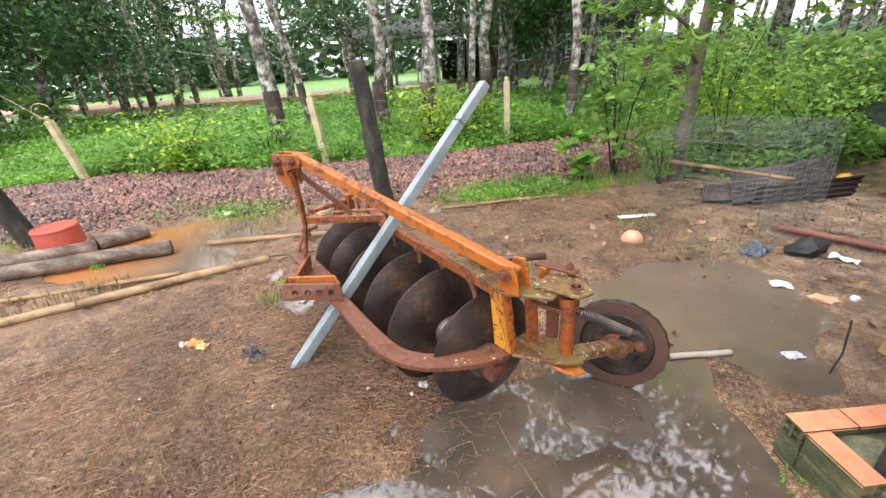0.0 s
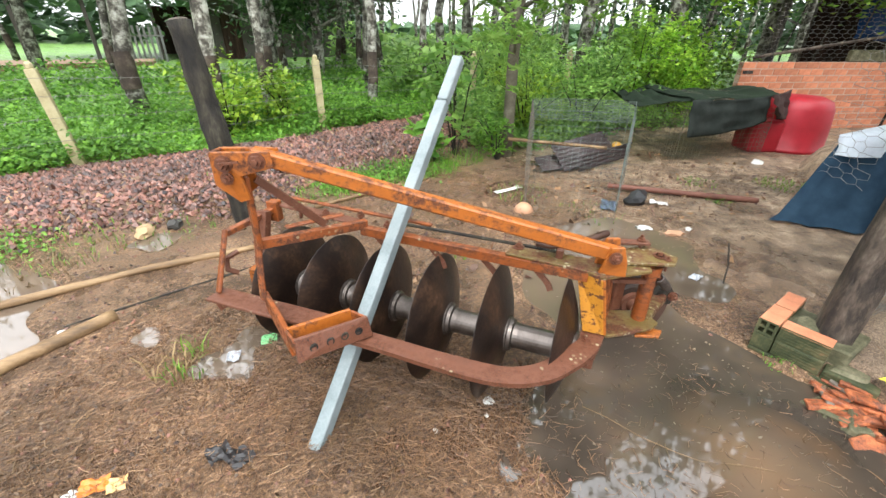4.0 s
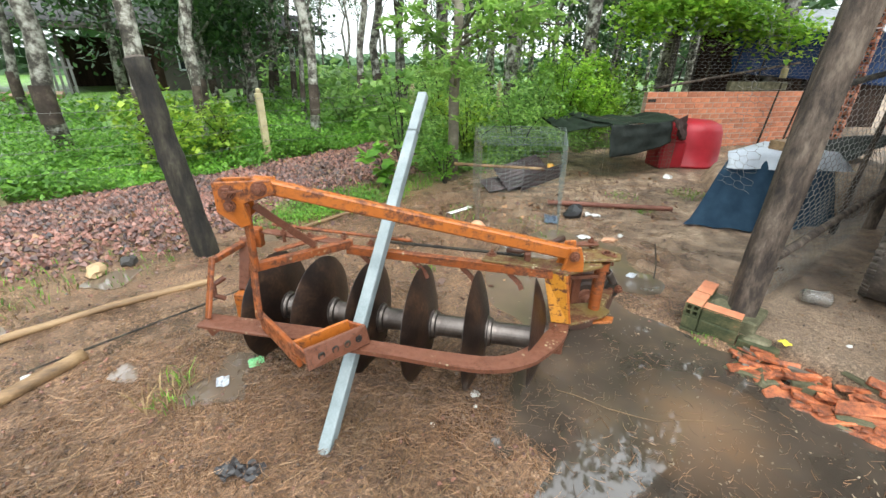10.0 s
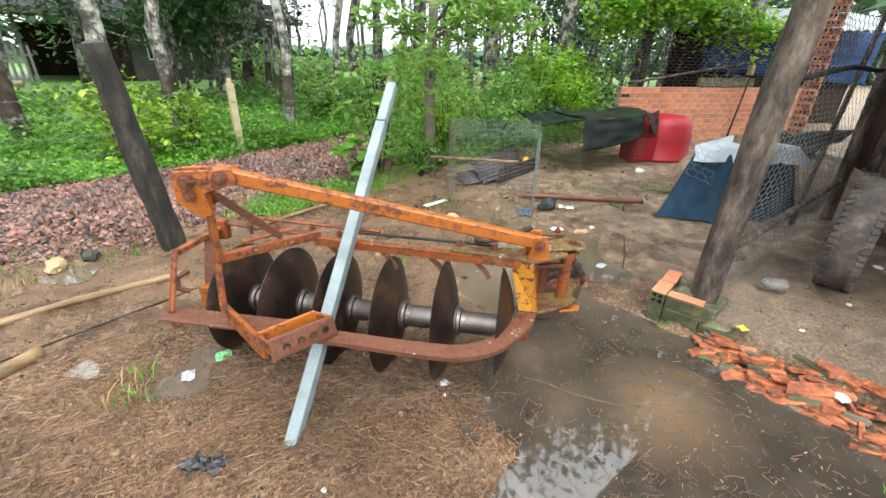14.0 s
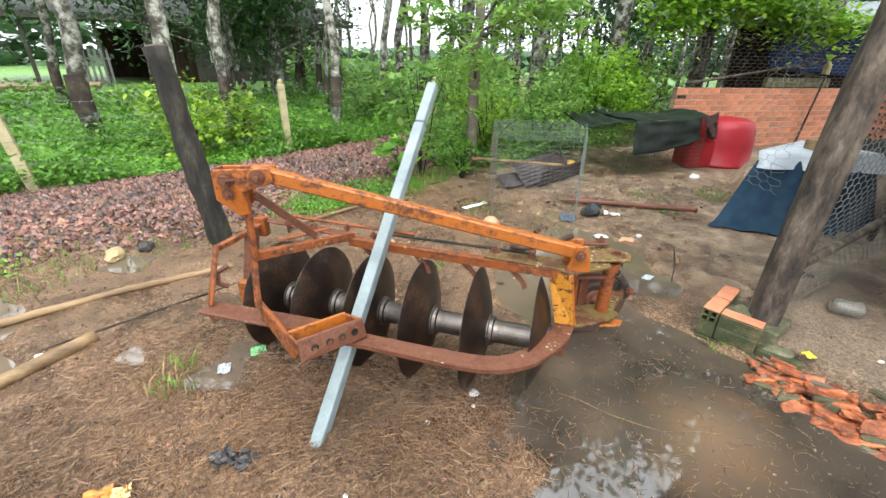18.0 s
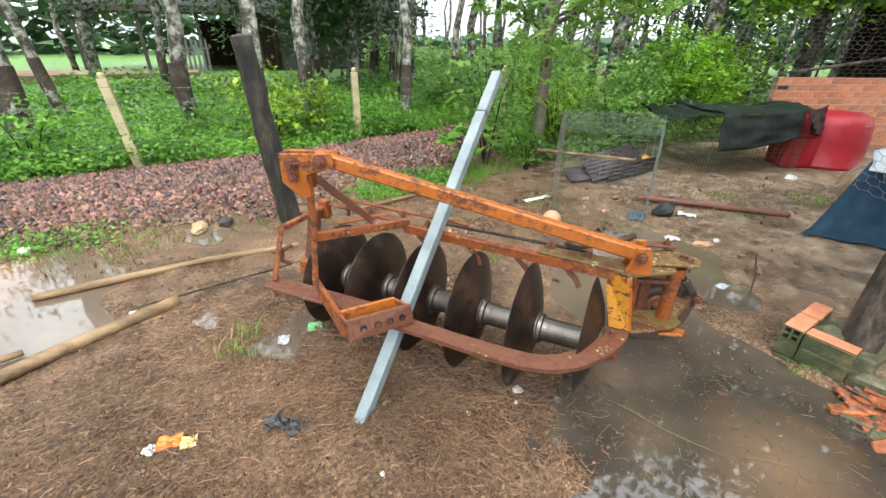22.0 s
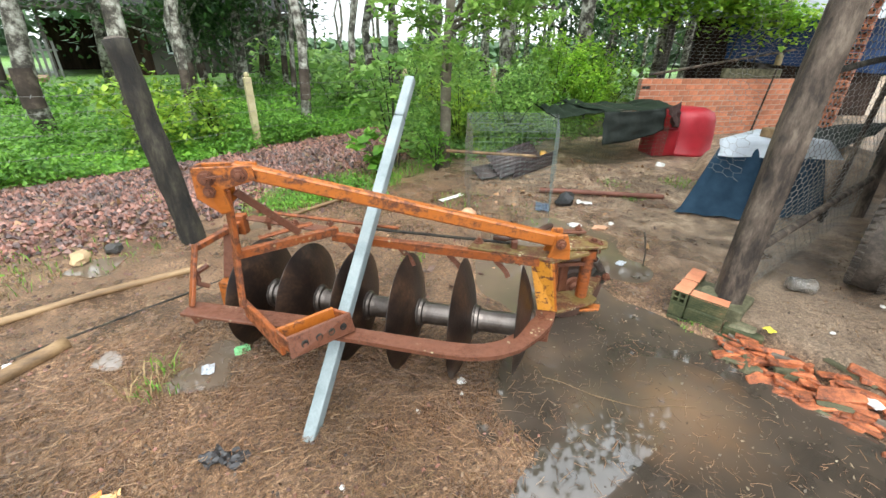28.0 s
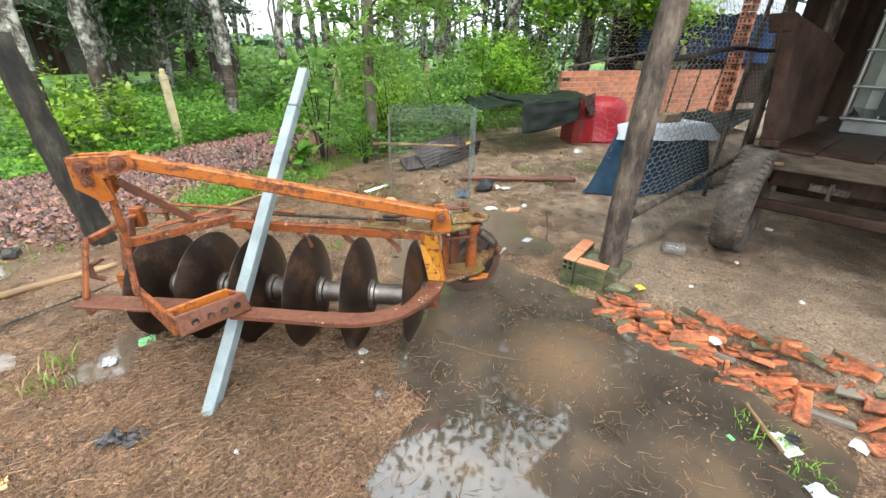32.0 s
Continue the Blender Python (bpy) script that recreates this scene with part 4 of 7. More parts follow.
post = thing("post", pose(-0.53, 4.14, 0), "charred dark wooden post standing in wet mud", "post")
rough_post("shaft", (0, 0, -0.05), (-0.15, 0.12, 1.53), 0.097, 0.08, BARK_DARK, "", "", parent=post, wobble=0.12)
rough_post("cut_top", (-0.149, 0.119, 1.52), (-0.152, 0.122, 1.545), 0.07, 0.06, GREYWOOD, "", "", segs=2, parent=post)
rough_post("post", (-4.28, 3.6, -0.05), (-4.75, 3.55, 1.7), 0.10, 0.09, BARK_DARK, "leaning dark wooden post beside the red tub", "post")

# shed: posts, roof, fence
shed_post = thing("shed_post", pose(1.83, 0.93, 0.1), "rough grey weathered shed post on a brick footing", "post", "shed posts")
bm = bmesh.new()
rings = []
for i in range(31):
    t = i / 30
    c = Vector((0.14 * t, -0.04 * t, -0.1 + 3.0 * t)) + Vector((noise.noise((1, t * 4, 2)), noise.noise((5, t * 4, 9)), 0)) * 0.02
    ring = []
    for k in range(16):
        a = 2 * math.pi * k / 16
        sq = 0.074 / max(abs(math.cos(a)), abs(math.sin(a))) ** 0.55 * (1 + 0.07 * noise.noise((math.cos(a) * 2, math.sin(a) * 2, t * 7)) + 0.05 * noise.noise((math.cos(a) * 5, math.sin(a) * 5, t * 3)))
        ring.append(bm.verts.new(c + Vector((math.cos(a + 0.5) * sq, math.sin(a + 0.5) * sq, 0))))
    rings.append(ring)
for a, b in zip(rings, rings[1:]):
    for k in range(16):
        bm.faces.new((a[k], a[(k + 1) % 16], b[(k + 1) % 16], b[k]))
bm.faces.new(rings[-1])
part("shaft", bm, GREYWOOD, shed_post, smooth=True)
rough_post("shed_post", (4.50, 0.735, 0.1), (4.54, 0.80, 3.1), 0.05, 0.045, GREYWOOD, "pale crooked shed post behind the platform", "post", "shed posts")
rough_post("fence_rail", (1.92, 0.88, 0.505), (4.5, 0.74, 0.55), 0.027, 0.024, GREYWOOD, "pale bamboo bottom rail of the chicken-wire fence", "rail")
rough_post("branch", (1.98, 0.90, 1.47), (4.6, 0.70, 1.52), 0.019, 0.015, BARK_DARK, "crooked branch tied between two shed posts", "branch", bend=4.0)
rough_post("stick", (4.2, 0.95, 0.10), (4.22, 0.85, 2.15), 0.024, 0.018, GREYWOOD, "pale crooked stick leaning against the wire fence", "stick", bend=1.2)

WIRE = surface("dull_fence_wire", ((0.2, (0.13, 0.13, 0.12)), (0.8, (0.34, 0.33, 0.31))), 9, 80, (0.4, 0.6), 0.0, 0.6)
RUSTWIRE = surface("rusty_cage_wire", ((0.2, (0.09, 0.075, 0.06)), (0.8, (0.26, 0.23, 0.19))), 9, 80, (0.5, 0.7), 0.0, 0.4)
GREENWIRE = surface("coated_cage_wire", ((0.2, (0.11, 0.14, 0.13)), (0.8, (0.26, 0.31, 0.29))), 9, 80, (0.4, 0.6), 0.0, 0.4)


def wires(name, segs, r, material, parent=None):
    """Thin three-sided wires along the segments, in one mesh."""
    vs, fs = [], []
    for a, b in segs:
        a, b = Vector(a), Vector(b)
        d = (b - a).normalized()
        o = d.orthogonal().normalized()
        q = d.cross(o)
        n = len(vs)
        for c in (a, b):
            for k in range(3):
                t = 2.0944 * k
                vs.append(tuple(c + (o * math.cos(t) + q * math.sin(t)) * r))
        fs += [(n + k, n + (k + 1) % 3, n + 3 + (k + 1) % 3, n + 3 + k) for k in range(3)]
    return raw(name, vs, fs, material, parent)


def hex_wire(name, p, q, up, cell, r, material, parent=None, sag=0.03):
    """Hexagonal chicken wire on the panel from p to q, up high."""
    p, q, up = Vector(p), Vector(q), Vector(up)
    nx, nz = int((q - p).length / cell), int(up.length / (cell * 0.75))
    nrm = (q - p).cross(up).normalized()

    def at(i, j):
        zig = 0.16 if (i + j) % 2 else -0.16
        s, t = i / nx, (j + zig) / nz
        return p + (q - p) * s + up * t + nrm * sag * noise.noise((s * 6, t * 4, 1))
    segs = []
    for i in range(nx + 1):
        for j in range(nz + 1):
            if i < nx:
                segs.append((at(i, j), at(i + 1, j)))
            if (i + j) % 2 and j < nz:
                segs.append((at(i, j), at(i, j + 1)))
    return wires(name, segs, r, material, parent)


fence = thing("chicken_wire_fence", pose(0, 0, 0), "sagging hexagonal chicken wire on rough posts", "fence")
hex_wire("wire_mesh", (1.95, 0.93, 0.12), (4.5, 0.78, 0.12), (0.0, 0, 1.75), 0.05, 0.0021, WIRE, fence)
hex_wire("wire_roll", (1.95, 1.10, 0.85), (2.15, 1.35, 0.85), (0, 0.02, 0.95), 0.05, 0.0012, WIRE, fence, 0.1)

# farm trailer: worn lugged tyre, plank deck, sheet-metal side board
RUBBER = surface("dusty_worn_rubber", ((0.25, (0.020, 0.017, 0.014)), (0.48, (0.065, 0.053, 0.043)), (0.65, (0.13, 0.105, 0.083)), (0.85, (0.20, 0.165, 0.13))), 9, 60, (0.7, 0.95), 0.5)
PANELSTEEL = surface("brown_painted_sheet_steel", ((0.25, (0.012, 0.007, 0.005)), (0.48, (0.036, 0.020, 0.014)), (0.75, (0.075, 0.046, 0.034))), 4, 50, (0.6, 0.85), 0.25)
DULLWOOD = surface("dusty_deck_timber", ((0.3, (0.02, 0.015, 0.011)), (0.45, (0.065, 0.05, 0.037)), (0.6, (0.12, 0.094, 0.07)), (0.8, (0.20, 0.16, 0.125))), 6, 45, (0.7, 0.95), 0.6, dist=0.012, stretch=(1, 0.2, 1))
for dull in (PANELSTEEL, BROWNWOOD, DULLWOOD):
    dull.node_tree.nodes["Principled BSDF"].inputs["Specular IOR Level"].default_value = 0.15
trailer = thing("trailer", pose(2.9, 0, 0.1), "old farm trailer with a plank deck and brown steel side board", "trailer")
TR = Vector((2.9, 0, 0.1))


def at_trailer(p):
    return tuple(Vector(p) - TR)


hub_at = pose(0.02, 0.425, 0.4, 0, 0, 90)
bm = bmesh.new()
lathe(bm, [(-0.08, 0.2), (-0.10, 0.26), (-0.104, 0.34), (-0.095, 0.378), (-0.078, 0.39), (0.0, 0.396), (0.078, 0.39), (0.095, 0.378), (0.104, 0.34), (0.10, 0.26), (0.08, 0.2)], Matrix(), 56, close=True)
for k in range(56):
    c, w = 2 * math.pi * k / 56, 2 * math.pi * (k + 0.5) / 56
    for sgn, ang in ((-1, c), (1, w)):
        d = Vector((0, math.cos(ang), math.sin(ang)))
        bar(bm, Vector((sgn * 0.103, 0, 0)) + d * 0.383, Vector((sgn * 0.062, 0, 0)) + d * 0.394, 0.026, 0.013, d, 0.003)
tyre = part("tyre", bm, RUBBER, trailer, "worn lugged tyre caked with dry mud")
tyre.matrix_local = hub_at
part("rim", lathe(bmesh.new(), [(-0.07, 0.0), (-0.07, 0.06), (-0.03, 0.08), (-0.03, 0.17), (-0.075, 0.2), (-0.075, 0.21), (0.075, 0.21), (0.075, 0.2), (0.0, 0.17), (0.0, 0)], hub_at, 32), PANELSTEEL, trailer, "rusty wheel rim")
rear = new("tyre", tyre.data)
rear.parent, rear.matrix_local = trailer, pose(2.35, 0.30, 0.4, 0, 0, 90)
for nm, a, b, w_, h_, mt in (
        ("front_beam", (2.94, 0.345, 0.818), (2.98, -2.3, 0.818), 0.10, 0.13, DULLWOOD), ("under_beam", (3.10, 0.33, 0.67), (3.2, -2.3, 0.67), 0.10, 0.12, BROWNWOOD),
        ("chassis_beam", (3.42, 0.30, 0.565), (3.5, -2.3, 0.565), 0.10, 0.15, BROWNWOOD), ("side_beam", (2.99, 0.29, 0.82), (5.6, -0.1, 0.82), 0.10, 0.12, BROWNWOOD),
        ("side_beam", (2.99, -2.2, 0.82), (5.6, -2.5, 0.82), 0.10, 0.12, BROWNWOOD), ("axle", (2.92, 0.36, 0.5), (2.98, -2.3, 0.5), 0.07, 0.07, PANELSTEEL)):
    part(nm, bar(bmesh.new(), at_trailer(a), at_trailer(b), w_, h_, bevel=0.01), mt, trailer)
for k in range(9):
    y = 0.27 - k * 0.29
    part("plank", bar(bmesh.new(), at_trailer((2.885 + 0.012 * (k % 3), y, 0.893)), at_trailer((5.6, y - 0.26, 0.893)), 0.283, 0.022, bevel=0.003), BROWNWOOD, trailer)
part("batten", bar(bmesh.new(), at_trailer((3.0, 0.10, 0.655)), at_trailer((3.0, -0.12, 0.65)), 0.03, 0.05, bevel=0.004), GREYWOOD, trailer)
part("peg", bar(bmesh.new(), at_trailer((2.99, -0.02, 0.70)), at_trailer((2.99, -0.02, 0.58)), 0.02, 0.025, (0, 1, 0)), GREYWOOD, trailer)
part("tie_strap", bar(bmesh.new(), at_trailer((2.87, 0.34, 0.80)), at_trailer((2.87, 0.27, 0.805)), 0.012, 0.02, bevel=0.002), PALEWOOD, trailer)
# side board: an outer skin, its end post and a wide top corner bracket
part("side_board", slab(bmesh.new(), [at_trailer(p) for p in ((2.905, 0.375, 0.91), (3.95, 0.25, 0.91), (3.95, 0.245, 1.50), (3.5, 0.36, 1.63), (2.905, 0.482, 1.72))], (0.004, 0.022, 0), 0.003), PANELSTEEL, trailer, "brown sheet-steel side board")
part("end_post", slab(bmesh.new(), [at_trailer(p) for p in ((2.88, 0.365, 0.905), (2.88, 0.445, 0.905), (2.88, 0.545, 1.72), (2.88, 0.474, 1.72))], (0.045, 0.0, 0), 0.004), PANELSTEEL, trailer, "brown steel end post")
part("corner_bracket", slab(bmesh.new(), [at_trailer(p) for p in ((2.87, 0.475, 1.62), (2.87, 0.60, 1.61), (2.87, 0.625, 1.72), (2.87, 0.485, 1.73))], (0.05, 0.0, 0), 0.006), PANELSTEEL, trailer, "flat brown corner bracket")
part("corner_bracket", slab(bmesh.new(), [at_trailer(p) for p in ((2.865, 0.51, 1.50), (2.865, 0.535, 1.50), (2.865, 0.565, 1.70), (2.865, 0.54, 1.70))], (0.02, 0.0, 0), 0.004), PANELSTEEL, trailer)
part("lug", bar(bmesh.new(), at_trailer((2.86, 0.33, 0.935)), at_trailer((2.87, 0.44, 0.93)), 0.06, 0.05, bevel=0.006), BROWNWOOD, trailer, "worn wooden block on the wheel")

TANK = surface("cloudy_white_plastic", ((0.2, (0.19, 0.21, 0.185)), (0.8, (0.36, 0.39, 0.35))), 3, 40, (0.3, 0.5), 0.1)
STEELTUBE = surface("galvanised_tube", ((0.2, (0.22, 0.23, 0.22)), (0.8, (0.42, 0.43, 0.42))), 6, 60, (0.3, 0.5), 0.05, 0.7)
DARKPANEL = surface("dark_tank_plate", ((0.2, (0.012, 0.018, 0.022)), (0.8, (0.03, 0.04, 0.045))), 4, 40, (0.2, 0.4), 0.0)
tank = thing("water_tank", pose(4.0, -0.40, 0.904, 0, 0, -6), "cloudy white tank in a galvanised tube cage", "tank")
bm = bmesh.new()
slab(bm, [(-0.0, -0.48, 0.12), (1.1, -0.48, 0.12), (1.1, 0.48, 0.12), (0.0, 0.48, 0.12)], (0, 0, 1.0), 0.08)
part("tank_body", bm, TANK, tank, smooth=False)
part("pallet", slab(bmesh.new(), [(0, -0.5, 0.0), (1.15, -0.5, 0.0), (1.15, 0.5, 0.0), (0, 0.5, 0.0)], (0, 0, 0.11), 0.01), STEELTUBE, tank, "pressed steel pallet")
for i in range(6):
    y = -0.5 + i * 0.2
    part("cage_tube", rod(bmesh.new(), [(-0.03, y, 0.1), (-0.03, y, 1.15)], 0.012, 8), STEELTUBE, tank)
for z in (0.12, 0.36, 0.62, 0.88, 1.14):
    part("cage_tube", rod(bmesh.new(), [(-0.045, -0.51, z), (-0.045, 0.51, z), (1.1, 0.51, z)], 0.012, 8), STEELTUBE, tank)
for i in range(5):
    part("cage_tube", rod(bmesh.new(), [(0.1 + i * 0.24, 0.51, 0.1), (0.1 + i * 0.24, 0.51, 1.15)], 0.012, 8), STEELTUBE, tank)
# added plate stands in for the tank's dark bluish lower part
part("plate", slab(bmesh.new(), [(-0.05, 0.0, 0.16), (-0.05, 0.32, 0.16), (-0.05, 0.32, 0.34), (-0.05, 0.0, 0.34)], (-0.006, 0, 0)), DARKPANEL, tank, "dark plate low on the tank")

ROOFTIN = surface("rusty_roof_tin", ((0.2, (0.05, 0.028, 0.02)), (0.5, (0.11, 0.066, 0.05)), (0.85, (0.18, 0.125, 0.10))), 3, 30, (0.5, 0.8), 0.2)


def corrugated(name, corner, a, b, material, waves=24, depth=0.018, parent=None):
    """A corrugated sheet: corner plus a (across the waves) and b (along them)."""
    c, a, b = Vector(corner), Vector(a), Vector(b)
    n = a.cross(b).normalized()
    bm = bmesh.new()
    rows = []
    for t in (0, 1):
        for off in (0, 0.003):
            rows.append([bm.verts.new(c + a * (i / (waves * 4)) + b * t + n * (depth * math.sin(i / 4 * 2 * math.pi) + off)) for i in range(waves * 4 + 1)])
    for r0, r1 in ((rows[0], rows[2]), (rows[1], rows[3]), (rows[0], rows[1]), (rows[2], rows[3])):
        for i in range(waves * 4):
            bm.faces.new((r0[i], r0[i + 1], r1[i + 1], r1[i]))
    bmesh.ops.recalc_face_normals(bm, faces=bm.faces)
    return part(name, bm, material, parent, smooth=True)


roof = thing("shed_roof", pose(0, 0, 0), "rusty corrugated tin roof on pole rafters", "roof")
corrugated("roof_sheet", (2.0, -4.5, 2.75), (0.0, 5.9, 0.0), (7.0, 0.0, 0.9), ROOFTIN, 48, 0.02, roof)
# back wall added: dark boards stand in for the shed's dark interior
for k in range(15):
    y = -4.3 + k * 0.36
    part("wall_board", slab(bmesh.new(), [(7.9 + random.uniform(-0.02, 0.02), y, 0.0), (7.9, y + 0.362, 0.0), (7.93, y + 0.362, 0.0), (7.93, y, 0.0)], (0, 0, 3.3)), BROWNWOOD, roof)
for y in (-3.5, -2.2, -0.9, 0.7):
    rough_post("rafter", (1.9, y, 2.68), (8.8, y, 3.55), 0.045, 0.04, GREYWOOD, "", "", parent=roof, segs=6)
for x in (2.2, 4.6, 6.8):
    rough_post("purlin", (x, -4.4, 2.62 + (x - 2) * 0.13), (x, 1.3, 2.62 + (x - 2) * 0.13), 0.05, 0.045, GREYWOOD, "", "", parent=roof, segs=6)
for x, y in ((2.3, -3.4), (7.6, -3.4), (7.6, 0.7)):
    rough_post("shed_post", (x, y, 0), (x, y, 2.75 + (x - 2) * 0.125), 0.09, 0.08, GREYWOOD, "rough grey shed post", "post", "shed posts", segs=8)

# ---- concrete fence posts and barbed wire ----
FENCE = [(-12.4, 4.9, 1.1, (-0.15, 0)), (-9.2, 5.6, 1.1, (-0.12, 0)), (-5.85, 6.0, 1.14, (-0.22, 0)), (-2.03, 6.55, 1.17, (-0.12, 0.08)), (0.97, 7.35, 1.16, (0, 0)), (4.2, 7.95, 1.15, (0.0, 0)), (7.4, 8.6, 1.15, (0, 0)), (10.6, 9.3, 1.15, (0, 0))]
for x, y, top, lean in FENCE:
    e = thing("fence_post", pose(x, y, 0), "yellowed concrete barbed-wire fence post in weeds", "fence post", "fence posts")
    bm = bmesh.new()
    bar(bm, (0, 0, 0), (lean[0], lean[1], top - 0.07), 0.10, 0.10, (0, 1, 0), 0.008)
    bar(bm, (lean[0], lean[1], top - 0.08), (lean[0] * 1.03, lean[1] * 1.03, top), 0.07, 0.07, (0, 1, 0), 0.02)
    part("shaft", bm, CONCRETE, e)
strands = thing("barbed_wire", pose(0, 0, 0), "rusty barbed wire strands between the concrete posts", "wire")
for z in (0.38, 0.62, 0.84, 1.02):
    segs = []
    for (x0, y0, t0, l0), (x1, y1, t1, l1) in zip(FENCE, FENCE[1:]):
        n = 30
        f0, f1 = z / t0, z / t1
        pts = [Vector((x0 + l0[0] * f0, y0 - 0.055, z)).lerp(Vector((x1 + l1[0] * f1, y1 - 0.055, z)), i / n) - Vector((0, 0, 0.05 * math.sin(math.pi * i / n) + 0.01 * random.random())) for i in range(n + 1)]
        segs += list(zip(pts, pts[1:]))
        for p in pts[1:-1]:
            segs.append((p + Vector((0.01, 0.01, 0.018)), p - Vector((0.01, 0.01, 0.018))))
    wires("strand", segs, 0.0028, WIRE, strands)
tagged(wires("loose_wire", [((-6.06 + 0.16 * math.cos(a), 5.95, 1.22 + 0.11 * math.sin(a)), (-6.06 + 0.16 * math.cos(a + 0.4), 5.95, 1.22 + 0.11 * math.sin(a + 0.4))) for a in [k * 0.4 for k in range(14)]] + [((-6.1, 5.95, 1.12), (-6.9, 5.7, 1.9))], 0.006, CONCRETE), "loose loop of pale wire on the concrete post", "wire")


# ---- cages, covered crate, tub and brick wall ----
def cage(name, foot, h, gap, material, label, r=0.0009):
    """A wire cage over a four-cornered foot; each panel a part."""
    e = thing(name, pose(foot[0][0], foot[0][1], land_at(*foot[0])), label, "cage")
    o = Vector((*foot[0], land_at(*foot[0])))
    c = [Vector((*p, o.z)) - o for p in foot]
    up = Vector((0, 0, h))

    def grid(a, b, cc, d, nu, nv):
        segs = []
        for i in range(nu + 1):
            p, q = a.lerp(b, i / nu), d.lerp(cc, i / nu)
            m = p.lerp(q, 0.5) + Vector([random.uniform(-1, 1) * 0.012 for _ in range(3)])
            segs += [(p, m), (m, q)]
        for j in range(nv + 1):
            p, q = a.lerp(d, j / nv), b.lerp(cc, j / nv)
            m = p.lerp(q, 0.5) + Vector([random.uniform(-1, 1) * 0.012 for _ in range(3)])
            segs += [(p, m), (m, q)]
        return segs
    for i in range(4):
        a, b = c[i], c[(i + 1) % 4]
        n = max(3, int((b - a).length / gap))
        wires("side_panel", grid(a, b, b + up, a + up, n, int(h / gap)), r, GREENWIRE if random.random() < 0.5 else RUSTWIRE, e)
    wires("top_panel", grid(c[0] + up, c[1] + up, c[2] + up, c[3] + up, int((c[1] - c[0]).length / gap), int((c[3] - c[0]).length / gap * 1.3)), 0.0013, material, e)
    for p in c:
        part("corner_rod", rod(bmesh.new(), [p, p + up], 0.0018, 6), RUSTWIRE, e)
    return e


cage("wire_cage", [(1.75, 3.2), (2.35, 2.68), (3.35, 3.45), (2.5, 4.12)], 0.84, 0.055, GREENWIRE, "open wire mesh poultry cage on the mud")
cage("wire_cage", [(4.45, 3.55), (5.75, 3.2), (6.5, 3.95), (4.95, 4.6)], 0.72, 0.06, RUSTWIRE, "wire cage draped with black shade cloth", 0.0022)
rough_post("bamboo_pole", (2.55, 4.55, 0.32), (3.15, 3.55, 0.36), 0.022, 0.018, PALEWOOD, "bamboo perch pole through the wire cage", "pole")

RED = surface("red_plastic", ((0.2, (0.28, 0.006, 0.014)), (0.8, (0.46, 0.016, 0.03))), 4, 60, (0.4, 0.6), 0.1)
BLUE = surface("dark_blue_cloth", ((0.2, (0.012, 0.028, 0.05)), (0.8, (0.038, 0.075, 0.115))), 5, 220, (0.75, 0.95), 0.35)
BLACK = surface("black_shade_cloth", ((0.2, (0.008, 0.010, 0.009)), (0.8, (0.035, 0.042, 0.036))), 6, 200, (0.6, 0.9), 0.4)
BROWNCLOTH = surface("brown_cloth", ((0.2, (0.03, 0.018, 0.016)), (0.8, (0.075, 0.045, 0.04))), 6, 200, (0.7, 0.9), 0.4)
WHITE = surface("pale_plastic_sheet", ((0.2, (0.42, 0.47, 0.53)), (0.8, (0.66, 0.70, 0.74))), 5, 60, (0.4, 0.7), 0.2)
DARKNET = surface("green_shade_net", ((0.2, (0.008, 0.013, 0.009)), (0.8, (0.026, 0.040, 0.024))), 6, 160, (0.6, 0.9), 0.4)

TARP = surface("blue_tarpaulin", ((0.2, (0.008, 0.026, 0.09)), (0.8, (0.022, 0.065, 0.17))), 3, 120, (0.5, 0.7), 0.2)
for dull in (BLACK, DARKNET, BLUE, BROWNCLOTH, TARP):
    dull.node_tree.nodes["Principled BSDF"].inputs["Specular IOR Level"].default_value = 0.12


def drape(name, rings, material, parent=None, fold=0.03, folds=9, seed=1, cap=True, sub=6):
    """Cloth over a block: closed rings of corners lofted downwards, with folds that open towards the hem."""
    bm = bmesh.new()
    prev = None
    first_ring = None
    n_r = len(rings)
    for j, ring in enumerate(rings):
        pts = []
        k = len(ring)
        for i in range(k):
            a, b = Vector(ring[i]), Vector(ring[(i + 1) % k])
            for s in range(sub):
                pts.append(a.lerp(b, s / sub))
        c = sum(pts, Vector()) / len(pts)
        w = j / max(1, n_r - 1)
        vs = []
        for i, p in enumerate(pts):
            d = (p - c)
            d.z = 0
            d.normalize()
            amp = fold * w * (math.sin(i / len(pts) * 2 * math.pi * folds + seed) + 0.8 * noise.noise((i * 0.5, seed, w * 2)))
            vs.append(bm.verts.new(p + d * amp + Vector((0, 0, 0.02 * noise.noise((i * 0.4, seed * 3, w * 3)) * (1 if 0 < j < n_r - 1 else 0)))))
        if prev:
            for i in range(len(vs)):
                bm.faces.new((prev[i], prev[(i + 1) % len(vs)], vs[(i + 1) % len(vs)], vs[i]))
        else:
            first_ring = vs
        prev = vs
    if cap:
        bm.faces.new(first_ring)
    bmesh.ops.recalc_face_normals(bm, faces=bm.faces)
    return part(name, bm, material, parent, smooth=True)


def ring_lerp(a, b, t):
    return [tuple(Vector(p).lerp(Vector(q), t)) for p, q in zip(a, b)]


